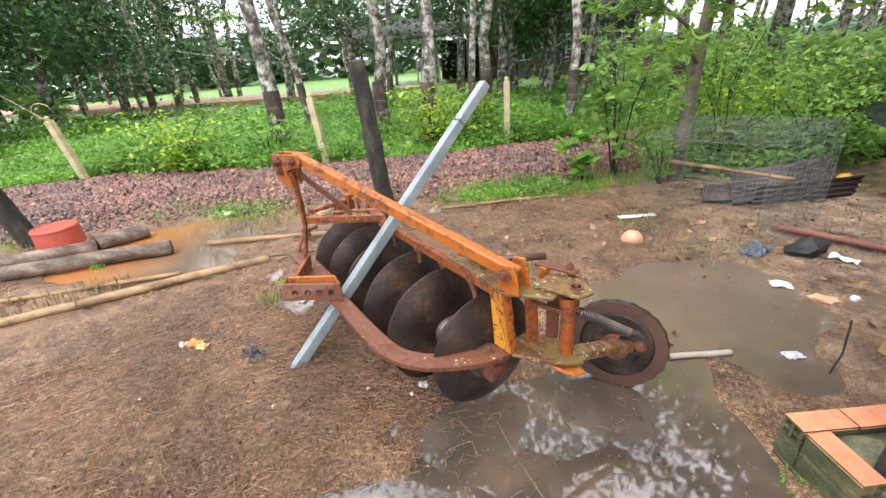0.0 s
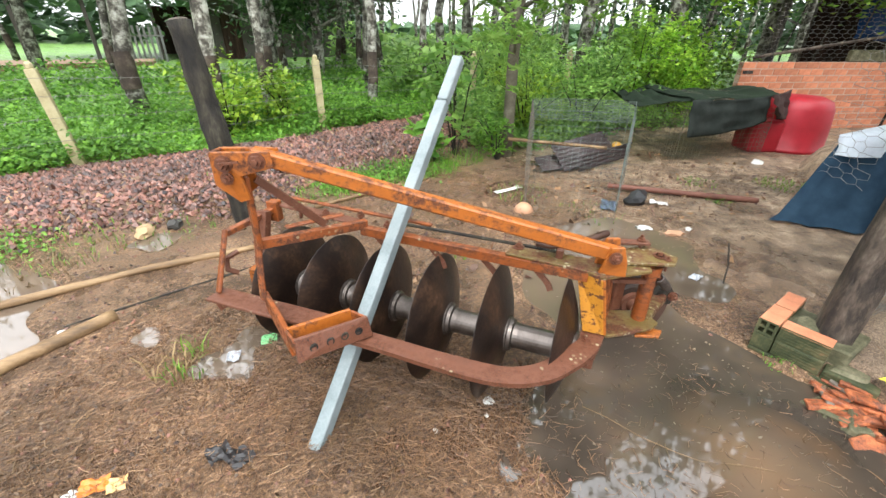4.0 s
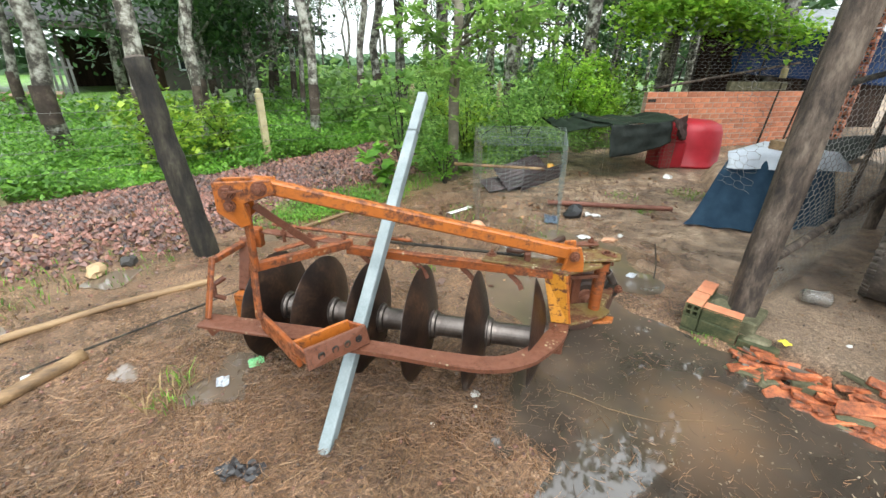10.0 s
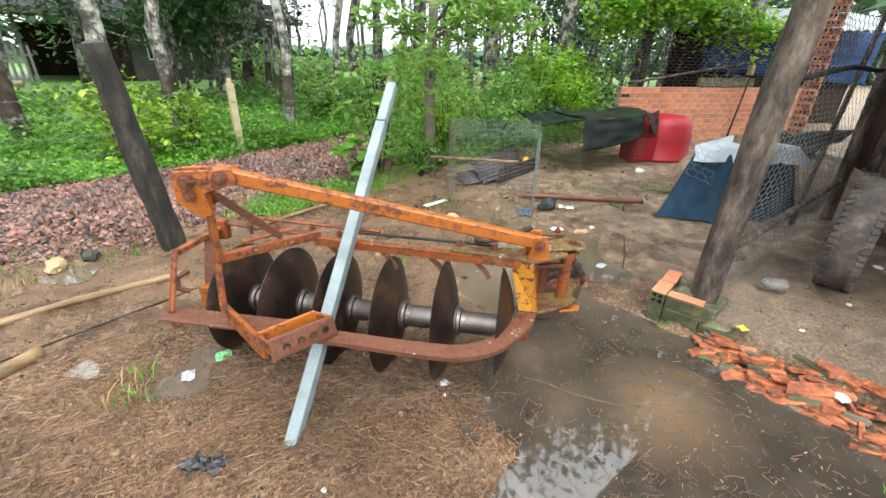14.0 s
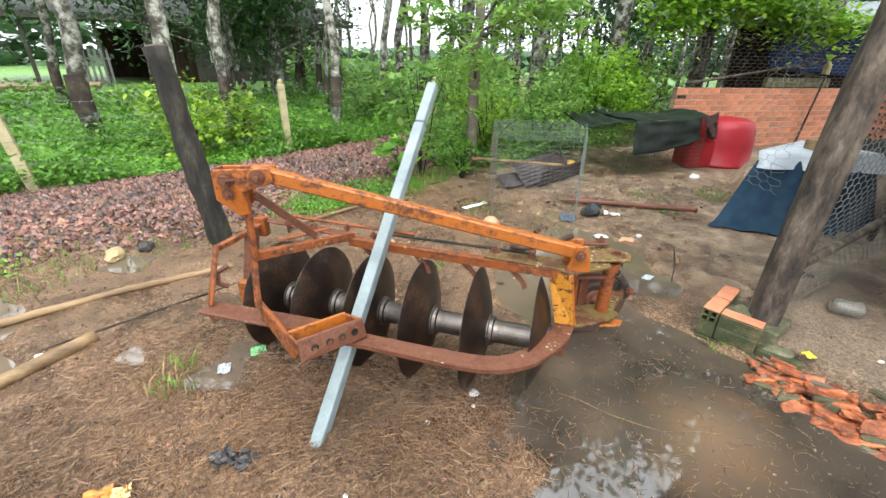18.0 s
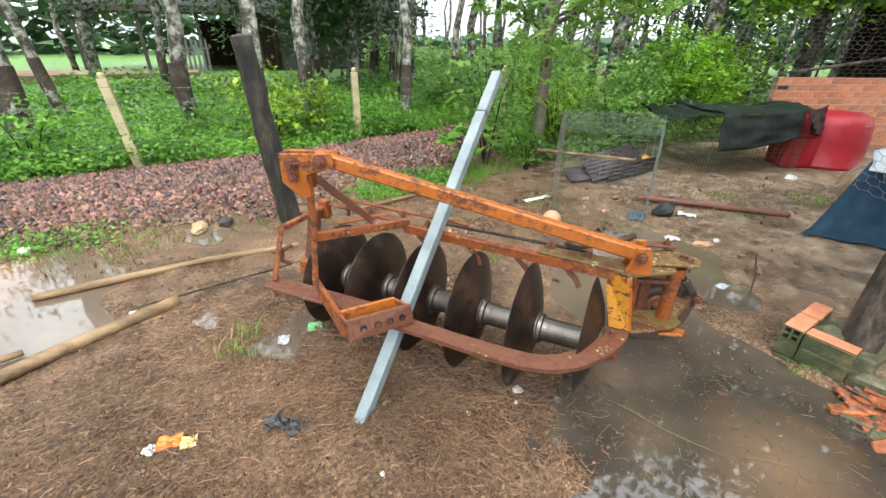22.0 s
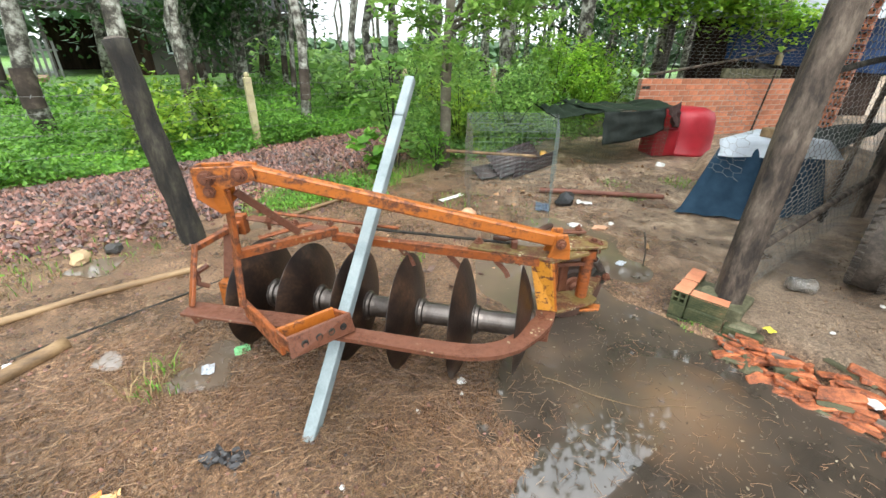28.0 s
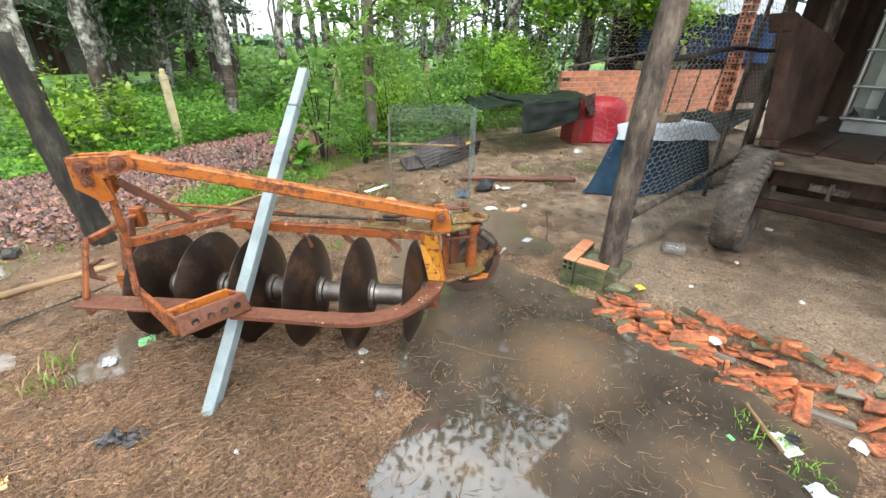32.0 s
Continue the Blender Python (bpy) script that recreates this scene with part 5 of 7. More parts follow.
crate = thing("covered_crate", pose(4.2, 1.6, 0.05), "crate under a dark blue cloth with a pale sheet on top", "crate")
top = [(-0.28, 0.25, 0.70), (-0.08, -0.03, 0.70), (0.58, -0.38, 0.70), (0.75, 0.25, 0.70)]
hem = [(-0.66, 0.33, 0.0), (-0.36, -0.12, 0.0), (0.50, -0.58, 0.0), (0.95, 0.30, 0.0)]
drape("blue_cloth", [top, ring_lerp(top, hem, 0.12), ring_lerp(top, hem, 0.3), ring_lerp(top, hem, 0.5), ring_lerp(top, hem, 0.72), ring_lerp(top, hem, 0.93), [(p[0] * 1.06, p[1] * 1.06, 0.0) for p in hem]], BLUE, crate, 0.045, 8, 2)
t2 = [(-0.31, 0.28, 0.712), (-0.10, -0.05, 0.712), (0.60, -0.41, 0.712), (0.78, 0.28, 0.712)]
h2 = [(-0.40, 0.26, 0.56), (-0.13, -0.09, 0.57), (0.72, -0.52, 0.52), (0.90, 0.30, 0.58)]
drape("pale_sheet", [t2, ring_lerp(t2, h2, 0.25), ring_lerp(t2, h2, 0.6), h2], WHITE, crate, 0.05, 5, 5)
tagged(part("pale_box", slab(bmesh.new(), [(4.35, 1.55, 0.765), (4.6, 1.45, 0.765), (4.66, 1.6, 0.765), (4.41, 1.7, 0.765)], (0, 0, 0.09), 0.006), PALEWOOD), "brown carton on the sheeted crate", "carton")

black_cloth = thing("shade_cloth", pose(0, 0, 0), "black shade cloth thrown over the wire cage", "cloth")


def cloth(name, corners, material, parent, sag=0.05, fold=0.02, seed=1, n=14):
    """A quad of cloth with thickness, sag and ripples."""
    a, b, c, d = [Vector(p) for p in corners]
    nrm = (b - a).cross(d - a).normalized()
    bm = bmesh.new()
    layers = []
    for off in (0, 0.006):
        g = []
        for j in range(n + 1):
            row = []
            for i in range(n + 1):
                s, t = i / n, j / n
                p = a.lerp(b, s).lerp(d.lerp(c, s), t)
                p += nrm * (fold * math.sin(s * 17 + seed + 2 * t) * (0.3 + t) + fold * 2 * noise.noise((s * 4, t * 4, seed)) + off)
                p.z -= sag * 4 * s * (1 - s) * 0.5 * (1 + t)
                row.append(bm.verts.new(p))
            g.append(row)
        layers.append(g)
    for g in layers:
        for j in range(n):
            for i in range(n):
                bm.faces.new((g[j][i], g[j][i + 1], g[j + 1][i + 1], g[j + 1][i]))
    g, k = layers
    for i in range(n):
        bm.faces.new((g[0][i], g[0][i + 1], k[0][i + 1], k[0][i]))
        bm.faces.new((g[n][i], g[n][i + 1], k[n][i + 1], k[n][i]))
        bm.faces.new((g[i][0], g[i + 1][0], k[i + 1][0], k[i][0]))
        bm.faces.new((g[i][n], g[i + 1][n], k[i + 1][n], k[i][n]))
    bmesh.ops.recalc_face_normals(bm, faces=bm.faces)
    return part(name, bm, material, parent, smooth=True)


cloth("front_drape", [(4.42, 3.5, 0.80), (5.55, 3.2, 0.82), (5.5, 3.14, 0.52), (4.36, 3.42, 0.38)], BLACK, black_cloth, 0.04, 0.015, 2)
cloth("top_cloth", [(4.42, 3.5, 0.81), (5.7, 3.17, 0.82), (6.5, 3.9, 0.84), (4.9, 4.6, 0.82)], DARKNET, black_cloth, 0.06, 0.02, 4)
cloth("side_flap", [(4.0, 4.0, 0.70), (4.45, 3.5, 0.80), (4.95, 4.5, 0.84), (4.3, 4.6, 0.78)], DARKNET, black_cloth, 0.04, 0.03, 7)
cloth("brown_flap", [(5.55, 3.19, 0.83), (6.25, 3.3, 0.86), (6.2, 3.22, 0.50), (5.62, 3.08, 0.58)], BROWNCLOTH, black_cloth, 0.03, 0.02, 9)

tub = thing("red_tub", pose(6.55, 3.3, 0.05), "large upturned red plastic tub against the wall", "tub")
part("shell", lathe(bmesh.new(), [(0.0, 0.45), (0.02, 0.475), (0.05, 0.475), (0.06, 0.455), (0.32, 0.445), (0.55, 0.42), (0.65, 0.375), (0.70, 0.27), (0.71, 0)], pose(0, 0, 0, 0, -90, 0), 36), RED, tub, smooth=True)
tagged(part("red_sheet", slab(bmesh.new(), [(5.75, 3.35, 0.05), (6.1, 3.15, 0.05), (6.3, 3.45, 0.05), (5.95, 3.7, 0.05)], (0, 0, 0.42), 0.03), RED), "red plastic crate behind the cage", "crate")

# corrugated sheets lying by the cage
SHEET = surface("dull_purple_sheet", ((0.25, (0.022, 0.015, 0.016)), (0.5, (0.058, 0.040, 0.041)), (0.75, (0.12, 0.09, 0.085))), 4, 50, (0.35, 0.6), 0.15)
sheets = thing("roof_sheets", pose(0, 0, 0), "stack of dull purple corrugated sheets on the ground", "roofing sheet")
corrugated("sheet", (2.86, 3.84, 0.06), (0.2, 0.5, 0.17), (0.98, 0.08, 0.07), SHEET, 7, 0.018, sheets)
corrugated("sheet", (2.95, 3.72, 0.07), (0.02, -0.02, 0.20), (0.95, 0.12, 0.02), SHEET, 4, 0.012, sheets)
corrugated("sheet", (2.66, 3.98, 0.05), (0.2, 0.42, 0.03), (0.55, -0.07, 0.02), SHEET, 6, 0.015, sheets)
tagged(part("gourd", lathe(bmesh.new(), [(-0.09, 0), (-0.08, 0.04), (-0.03, 0.065), (0.03, 0.06), (0.08, 0.03), (0.09, 0)], pose(4.02, 4.12, 0.16, 0, 0, 20), 18), surface("yellow_gourd", ((0.2, (0.42, 0.20, 0.02)), (0.8, (0.62, 0.36, 0.05))), 6, 50, (0.35, 0.5), 0.1), smooth=True), "yellow-orange gourd resting on the sheets", "gourd")

# brick wall, laid brick by brick
WALL_A, WALL_DIR, WALL_LEN = Vector((6.86, 4.32, 0.02)), Vector((0.932, -0.362, 0)), 5.4
brick_wall = thing("brick_wall", Matrix.Translation(WALL_A) @ Matrix.Rotation(math.atan2(WALL_DIR.y, WALL_DIR.x), 4, "Z"), "low wall of orange clay bricks behind the cages", "wall")
part("mortar", slab(bmesh.new(), [(0, 0.005, 0), (WALL_LEN, 0.005, 0), (WALL_LEN, 0.10, 0), (0, 0.10, 0)], (0, 0, 1.09)), MORTAR, brick_wall, "grey mortar bed")


def brick_mesh(l, w, h, bevel=0.005):
    bm = bmesh.new()
    slab(bm, [(0, 0, 0), (l, 0, 0), (l, w, 0), (0, w, 0)], (0, 0, h), bevel)
    me = bpy.data.meshes.new("brick")
    bm.to_mesh(me)
    bm.free()
    me.materials.append(BRICK)
    return me


full, half = brick_mesh(0.215, 0.10, 0.088), brick_mesh(0.105, 0.10, 0.088)
for row in range(11):
    x = 0.0
    if row % 2:
        ob = new("brick", half)
        ob.parent, ob.location = brick_wall, (0, random.uniform(-0.003, 0.003), row * 0.1)
        x = 0.115
    while x + 0.2 < WALL_LEN:
        ob = new("brick", full)
        ob.parent, ob.location = brick_wall, (x, random.uniform(-0.004, 0.004), row * 0.1)
        x += 0.226
# dark plates on the face stand for the shaded hollows of two bricks
for z in (0.62, 0.92):
    part("dark_vent_plate", slab(bmesh.new(), [(0.02, -0.006, z), (0.20, -0.006, z), (0.20, 0.0, z), (0.02, 0.0, z)], (0, 0, 0.05), 0.002), BARK_DARK, brick_wall, "dark plate standing for a brick end's shaded hollow")

column = thing("brick_column", pose(8.25, 1.78, 0), "slender column of stacked hollow orange bricks", "column")
for i in range(26):
    for k in (0, 1):
        ob = new("brick", full if i % 2 else half)
        ob.parent = column
        ob.location = ((0 if k else 0.12) if not i % 2 else 0, k * 0.10, i * 0.1)
# no openings cut: dark plates imitate the shade inside the brick holes
for i in range(24):
    for k in (0, 1, 2):
        part("dark_hole_plate", slab(bmesh.new(), [(-0.006, 0.025 + k * 0.06, 0.03 + i * 0.1), (-0.006, 0.055 + k * 0.06, 0.03 + i * 0.1), (-0.001, 0.055 + k * 0.06, 0.03 + i * 0.1), (-0.001, 0.025 + k * 0.06, 0.03 + i * 0.1)], (0, 0, 0.04)), BARK_DARK, column)

# far shed with blue tarpaulin, beyond the wall
far_shed = thing("far_shed", pose(0, 0, 0), "far shed hung with a blue tarpaulin under a pale tin roof", "shed")
cloth("tarpaulin", [(9.3, 4.0, 2.2), (14.7, 1.9, 2.35), (14.7, 1.9, 1.15), (9.3, 4.0, 1.45)], TARP, far_shed, 0.02, 0.03, 3, 24)
corrugated("roof_sheet", (7.4, 4.9, 2.12), (5.0, -4.2, 0.1), (2.6, 2.4, 0.7), surface("pale_tin", ((0.2, (0.20, 0.22, 0.24)), (0.8, (0.42, 0.44, 0.46))), 3, 40, (0.35, 0.6), 0.1, 0.3), 40, 0.02, far_shed)
for x, y in ((7.9, 4.5), (10.2, 3.95), (12.0, 3.3)):
    rough_post("pole", (x, y, 0), (x, y, 2.3), 0.06, 0.05, BARK_DARK, "", "", parent=far_shed, segs=6)
part("back_wall", slab(bmesh.new(), [(10.9, 5.3, 0), (14.6, 2.2, 0), (14.7, 2.3, 0), (11.0, 5.4, 0)], (0, 0, 2.4)), BROWNWOOD, far_shed, "dark plank back wall")
wire_fence = thing("chain_link_fence", pose(0, 0, 0), "chain-link mesh standing on the low brick wall", "fence")
hex_wire("wire_mesh", tuple(WALL_A + Vector((0, 0.05, 1.1))), tuple(WALL_A + WALL_DIR * 4.2 + Vector((0, 0.05, 1.1))), (0, 0, 0.85), 0.075, 0.0026, WIRE, wire_fence, 0.05)
rough_post("top_pole", tuple(WALL_A + Vector((0.1, -0.06, 1.16))), tuple(WALL_A + WALL_DIR * 3.4 + Vector((0, -0.06, 1.62))), 0.025, 0.02, GREYWOOD, "", "", parent=wire_fence, segs=8)
tagged(part("padlock_tin", lathe(bmesh.new(), [(0, 0), (0, 0.06), (0.17, 0.06), (0.19, 0.03), (0.22, 0.03), (0.22, 0)], Matrix.Translation(WALL_A + WALL_DIR * 3.0 + Vector((0, -0.1, 1.34))) @ pose(0, 0, 0, 0, -90, 0), 14), CONCRETE), "yellow plastic bottle hung on the mesh", "bottle")
tagged(part("block_course", slab(bmesh.new(), [tuple(WALL_A + WALL_DIR * a + Vector((0, b, 1.1))) for a, b in ((1.9, 0.02), (3.4, 0.02), (3.4, 0.09), (1.9, 0.09))], (0, 0, 0.17), 0.01), OLDMORTAR), "grey block course on top of the brick wall", "block")
tagged(cloth("heap_cover", [(4.9, 1.3, 0.55), (7.6, 1.0, 0.75), (7.2, 2.2, 0.6), (5.1, 2.2, 0.5)], BLACK, None, 0.1, 0.06, 12), "black plastic sheet over a low heap behind the fence", "sheet")
tagged(part("earth_mound", lathe(bmesh.new(), [(0, 1.2), (0.25, 1.05), (0.45, 0.7), (0.55, 0.0)], pose(6.1, 1.6, 0.02, 0, -90, 0), 24), MUD, smooth=True), "low earth mound under black plastic", "mound")


# ---- logs, poles and tub on the wet side of the yard ----
def log(name, pts, r, material, label, sides=14, group=""):
    bm = bmesh.new()
    P = [Vector(p) for p in pts]
    out, rr = [], []
    s = random.uniform(0, 30)
    n = 10
    for a, b in zip(P, P[1:]):
        for i in range(n):
            t = i / n
            out.append(a.lerp(b, t) + Vector((noise.noise((s, t * 3, a.x)), noise.noise((s, a.y, t * 3)), 0)) * r * 0.3)
            rr.append(r * (1 + 0.14 * noise.noise((s + 9, len(out) * 0.35, 1))))
    out.append(P[-1])
    rr.append(r * 0.95)
    rod(bm, out, rr, sides, 0.04)
    return tagged(part(name, bm, material, smooth=True), label, "log", group)


log("log", [(-2.46, 3.27, 0.07), (-3.1, 3.03, 0.075), (-4.6, 2.4, 0.06)], 0.064, LOGBARK, "grey barked log lying in an orange puddle", group="logs")
log("log", [(-3.05, 3.74, 0.075), (-3.35, 3.42, 0.07)], 0.072, LOGBARK, "short thick log end beside the red tub", group="logs")
log("log", [(-3.33, 3.38, 0.06), (-4.9, 2.55, 0.06)], 0.065, LOGBARK, "split grey log lying in an orange puddle", group="logs")
log("pole", [(-1.36, 3.02, 0.035), (-2.0, 2.63, 0.04), (-3.3, 1.85, 0.035)], 0.036, PALEWOOD, "yellowish peeled pole lying on the mud", group="poles")
log("pole", [(-0.55, 3.55, 0.03), (-1.2, 3.56, 0.028), (-2.2, 3.44, 0.024)], 0.024, PALEWOOD, "slim tan pole lying on the mud", group="poles")
log("pole", [(-2.05, 2.80, 0.025), (-3.6, 2.3, 0.025)], 0.018, PALEWOOD, "thin weathered pole lying on the mud", group="poles")
log("pole", [(-0.45, 3.30, 0.015), (-1.6, 3.05, 0.015)], 0.008, BARK_DARK, "thin dark stick on the mud", group="poles")
log("pole", [(0.05, 4.15, 0.03), (0.9, 4.35, 0.03), (1.35, 4.42, 0.03)], 0.018, PALEWOOD, "slim stick lying behind the plough", group="poles")
log("pole", [(2.9, 3.25, 0.06), (3.5, 2.62, 0.06), (3.85, 2.25, 0.06)], 0.028, surface("red_brown_pole_wood", ((0.2, (0.09, 0.03, 0.02)), (0.8, (0.25, 0.10, 0.065))), 5, 40, (0.5, 0.8), 0.3), "reddish-brown pole lying on the earth", group="poles")

OLDRED = surface("faded_red_plastic", ((0.2, (0.30, 0.045, 0.025)), (0.8, (0.47, 0.09, 0.05))), 5, 50, (0.4, 0.6), 0.1)
bucket = thing("red_tub", pose(-3.86, 3.52, 0.0), "faded red plastic tub upturned beside logs", "tub")
part("shell", lathe(bmesh.new(), [(0.0, 0.215), (0.03, 0.22), (0.035, 0.205), (0.2, 0.195), (0.225, 0.20), (0.24, 0.19), (0.245, 0.165), (0.235, 0.16), (0.235, 0)], pose(0, 0, 0, 0, -90, 0), 32), OLDRED, bucket, smooth=False)


# ---- brick footing of the shed post and broken brick edging ----
def hollow_brick_mesh(material, l=0.2, w=0.085, h=0.085):
    """A hollow clay brick: ribbed sides and four holes through its length."""
    bm = bmesh.new()
    t = 0.011
    cell = (w - 3 * t) / 2
    for i in range(3):
        y = i * (cell + t)
        bar(bm, (0, y + t / 2, h / 2), (l, y + t / 2, h / 2), t, h)
    for j in range(3):
        z = j * (cell + t)
        for i in range(2):
            y = t + i * (cell + t) + cell / 2
            bar(bm, (0.0005, y, z + t / 2), (l - 0.0005, y, z + t / 2), cell, t)
    for k in range(5):
        z = 0.012 + k * 0.0155
        for y in (-0.0012, w + 0.0012):
            bar(bm, (0.001, y, z), (l - 0.001, y, z), 0.003, 0.006)
    bmesh.ops.recalc_face_normals(bm, faces=bm.faces)
    me = bpy.data.meshes.new("brick")
    bm.to_mesh(me)
    bm.free()
    me.materials.append(material)
    return me


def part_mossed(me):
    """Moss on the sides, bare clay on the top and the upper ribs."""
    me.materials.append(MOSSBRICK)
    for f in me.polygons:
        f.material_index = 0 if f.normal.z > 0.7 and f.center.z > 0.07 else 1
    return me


def ribbed_brick_mesh(material, l=0.2, w=0.085, h=0.085):
    """A clay brick with ribbed sides and clogged ends."""
    bm = bmesh.new()
    slab(bm, [(0, 0, 0), (l, 0, 0), (l, w, 0), (0, w, 0)], (0, 0, h), 0.004)
    for k in range(5):
        for y in (-0.0012, w + 0.0012):
            bar(bm, (0.002, y, 0.012 + k * 0.0155), (l - 0.002, y, 0.012 + k * 0.0155), 0.003, 0.006)
    me = bpy.data.meshes.new("brick")
    bm.to_mesh(me)
    bm.free()
    me.materials.append(material)
    return me


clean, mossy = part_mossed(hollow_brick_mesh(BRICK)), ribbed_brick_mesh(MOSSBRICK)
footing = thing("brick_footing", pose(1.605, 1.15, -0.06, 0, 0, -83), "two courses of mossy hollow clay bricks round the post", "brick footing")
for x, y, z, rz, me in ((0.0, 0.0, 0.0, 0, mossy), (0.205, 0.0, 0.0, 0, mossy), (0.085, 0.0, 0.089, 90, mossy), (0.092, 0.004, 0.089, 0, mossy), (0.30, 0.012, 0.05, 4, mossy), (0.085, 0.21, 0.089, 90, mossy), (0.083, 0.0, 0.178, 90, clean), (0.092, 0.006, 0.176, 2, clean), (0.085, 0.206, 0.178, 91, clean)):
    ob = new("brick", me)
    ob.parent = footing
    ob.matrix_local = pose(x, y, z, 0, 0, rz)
part("mortar_cap", slab(bmesh.new(), [(0.1, 0.085, 0.18), (0.2, 0.10, 0.18), (0.24, 0.2, 0.18), (0.12, 0.25, 0.18), (0.09, 0.18, 0.18)], (0.01, 0.0, 0.075), 0.015), OLDMORTAR, footing, "crumbling mossy mortar")
part("mortar_cap", slab(bmesh.new(), [(0.30, 0.03, 0.1), (0.44, 0.05, 0.1), (0.46, 0.15, 0.1), (0.33, 0.16, 0.1)], (0.01, 0.0, 0.05), 0.015), OLDMORTAR, footing)
part("earth_fill", slab(bmesh.new(), [(0.07, 0.08, 0.1), (0.36, 0.09, 0.1), (0.38, 0.34, 0.1), (0.07, 0.36, 0.1)], (0.0, 0.0, 0.125), 0.01), OLDMORTAR, footing, "packed mossy earth")

rubble = thing("brick_edging", pose(0, 0, 0), "row of broken orange clay bricks holding back the earth floor", "brick rubble")
shapes = []
for k in range(12):
    bm = bmesh.new()
    l, w, h = random.uniform(0.08, 0.23), random.uniform(0.03, 0.07), random.uniform(0.012, 0.034)
    o = [(-l / 2, -w / 2 * random.uniform(0.6, 1), 0), (-l / 2 * random.uniform(0.3, 0.8), -w / 2, 0), (l / 2, -w / 2 * random.uniform(0.5, 1), 0), (l / 2 * random.uniform(0.7, 1), w / 2, 0), (-l / 2 * random.uniform(0.6, 1), w / 2, 0)]
    slab(bm, o, (random.uniform(-0.01, 0.01), 0, h), 0.004)
    for r in range(2 if k % 2 else 0):
        bar(bm, (-l * 0.35, (r - 0.5) * w * 0.5, h), (l * 0.35, (r - 0.5) * w * 0.5, h), 0.006, 0.005)
    me = bpy.data.meshes.new("brick_piece")
    bm.to_mesh(me)
    bm.free()
    shapes.append(me)
for me in shapes:
    me.materials.append(WETBRICK)
WETMORTAR = surface("wet_grey_mortar", ((0.2, (0.10, 0.085, 0.065)), (0.8, (0.25, 0.21, 0.165))), 10, 70, (0.5, 0.8), 0.5)
grey_shapes = []
for me in shapes[:6]:
    for mt in (WETMORTAR, OLDMORTAR):
        g = me.copy()
        g.materials[0] = mt
        grey_shapes.append(g)
# line of the edging and its half width
EDGE = [(1.58, 0.80, 0.12), (1.56, 0.62, 0.14), (1.54, 0.40, 0.16), (1.53, 0.20, 0.18), (1.54, 0.0, 0.20), (1.55, -0.2, 0.21), (1.56, -0.45, 0.22), (1.60, -0.75, 0.22), (1.64, -1.1, 0.22)]
rng = random.Random(11)
for i in range(210):
    t = (i / 210) * (len(EDGE) - 1.001)
    k = int(t)
    a, b = Vector(EDGE[k]), Vector(EDGE[k + 1])
    p = a.lerp(b, t - k)
    s = rng.uniform(-1, 1)
    x, y = p.x + s * p.z, p.y + rng.uniform(-0.06, 0.06)
    lift = (0.040 - 0.030 * abs(s)) * rng.random() - (0.008 if s < 0 else 0.002)
    ob = new("brick_piece", rng.choice(grey_shapes) if rng.random() < 0.17 else rng.choice(shapes))
    ob.parent = rubble
    ob.matrix_local = pose(x, y, max(land_at(x, y) - 0.006, -0.020 + 0.016 * rng.random()) + lift, rng.gauss(0, 14), rng.gauss(0, 9), -66 + rng.gauss(0, 22) + (90 if rng.random() < 0.12 else 0)) @ Matrix.Diagonal((*(rng.uniform(0.4, 1.15),) * 2, rng.uniform(0.6, 1.2), 1))


# ---- weeds and grass ----
def polar(az, d, cx=-0.6, cy=0.2):
    a = math.radians(az)
    return cx + d * math.sin(a), cy + d * math.cos(a)


def weed_patch(name, poly, plants, tall, leaves, size, material, label, seed=3, edge=0.3):
    rng = np.random.RandomState(seed)
    pts = scatter(poly, plants, edge, seed)
    hs = tall * (0.35 + 0.75 * rng.rand(plants)) * (0.75 + 0.5 * np.clip(lumps(pts[:, 0], pts[:, 1], seed, 10, 0.6, 2.5), -1, 1))
    hs = np.maximum(hs, 0.06)
    base = np.stack([pts[:, 0], pts[:, 1], land(pts[:, 0], pts[:, 1])], 1)
    k = np.repeat(np.arange(plants), leaves)
    t = rng.rand(len(k)) ** 0.7
    spread = (0.04 + 0.16 * t)[:, None] * rng.normal(0, 0.7, (len(k), 2)) * (hs[k] / tall + 0.4)[:, None]
    spots = base[k].copy()
    spots[:, :2] += spread
    spots[:, 2] += hs[k] * t
    np.random.seed(seed)
    ob = leaf_mass(name, spots, size, material)
    return tagged(ob, label, "weeds", kind="stuff")


NEAR_WEEDS = [(-9, 4.9), (-7.2, 5.75), (-5.6, 6.4), (-3.2, 6.35), (-1.8, 6.5), (0.7, 7.05), (3.2, 7.8), (4.3, 8.2), (4.5, 10.2), (-3, 9.6), (-9, 8.6)]
weed_patch("weeds", NEAR_WEEDS, 4600, 0.50, 22, 0.058, WEED, "thick bright green broad-leaved weeds along the fence", 3)
weed_patch("weeds", [(-14, 7), (-4, 9.4), (5, 10), (12, 11), (14, 17), (-16, 17)], 2600, 0.5, 14, 0.12, WEED, "rough green weeds and grass beyond the fence", 5)
weed_patch("weeds", [(2.6, 5.3), (3.4, 4.9), (4.2, 4.9), (5.2, 5.0), (6.6, 4.8), (7.0, 6.5), (4.5, 7.6), (3.2, 6.6)], 1300, 0.55, 24, 0.06, SCRUB, "dense green undergrowth behind the cages", 6)


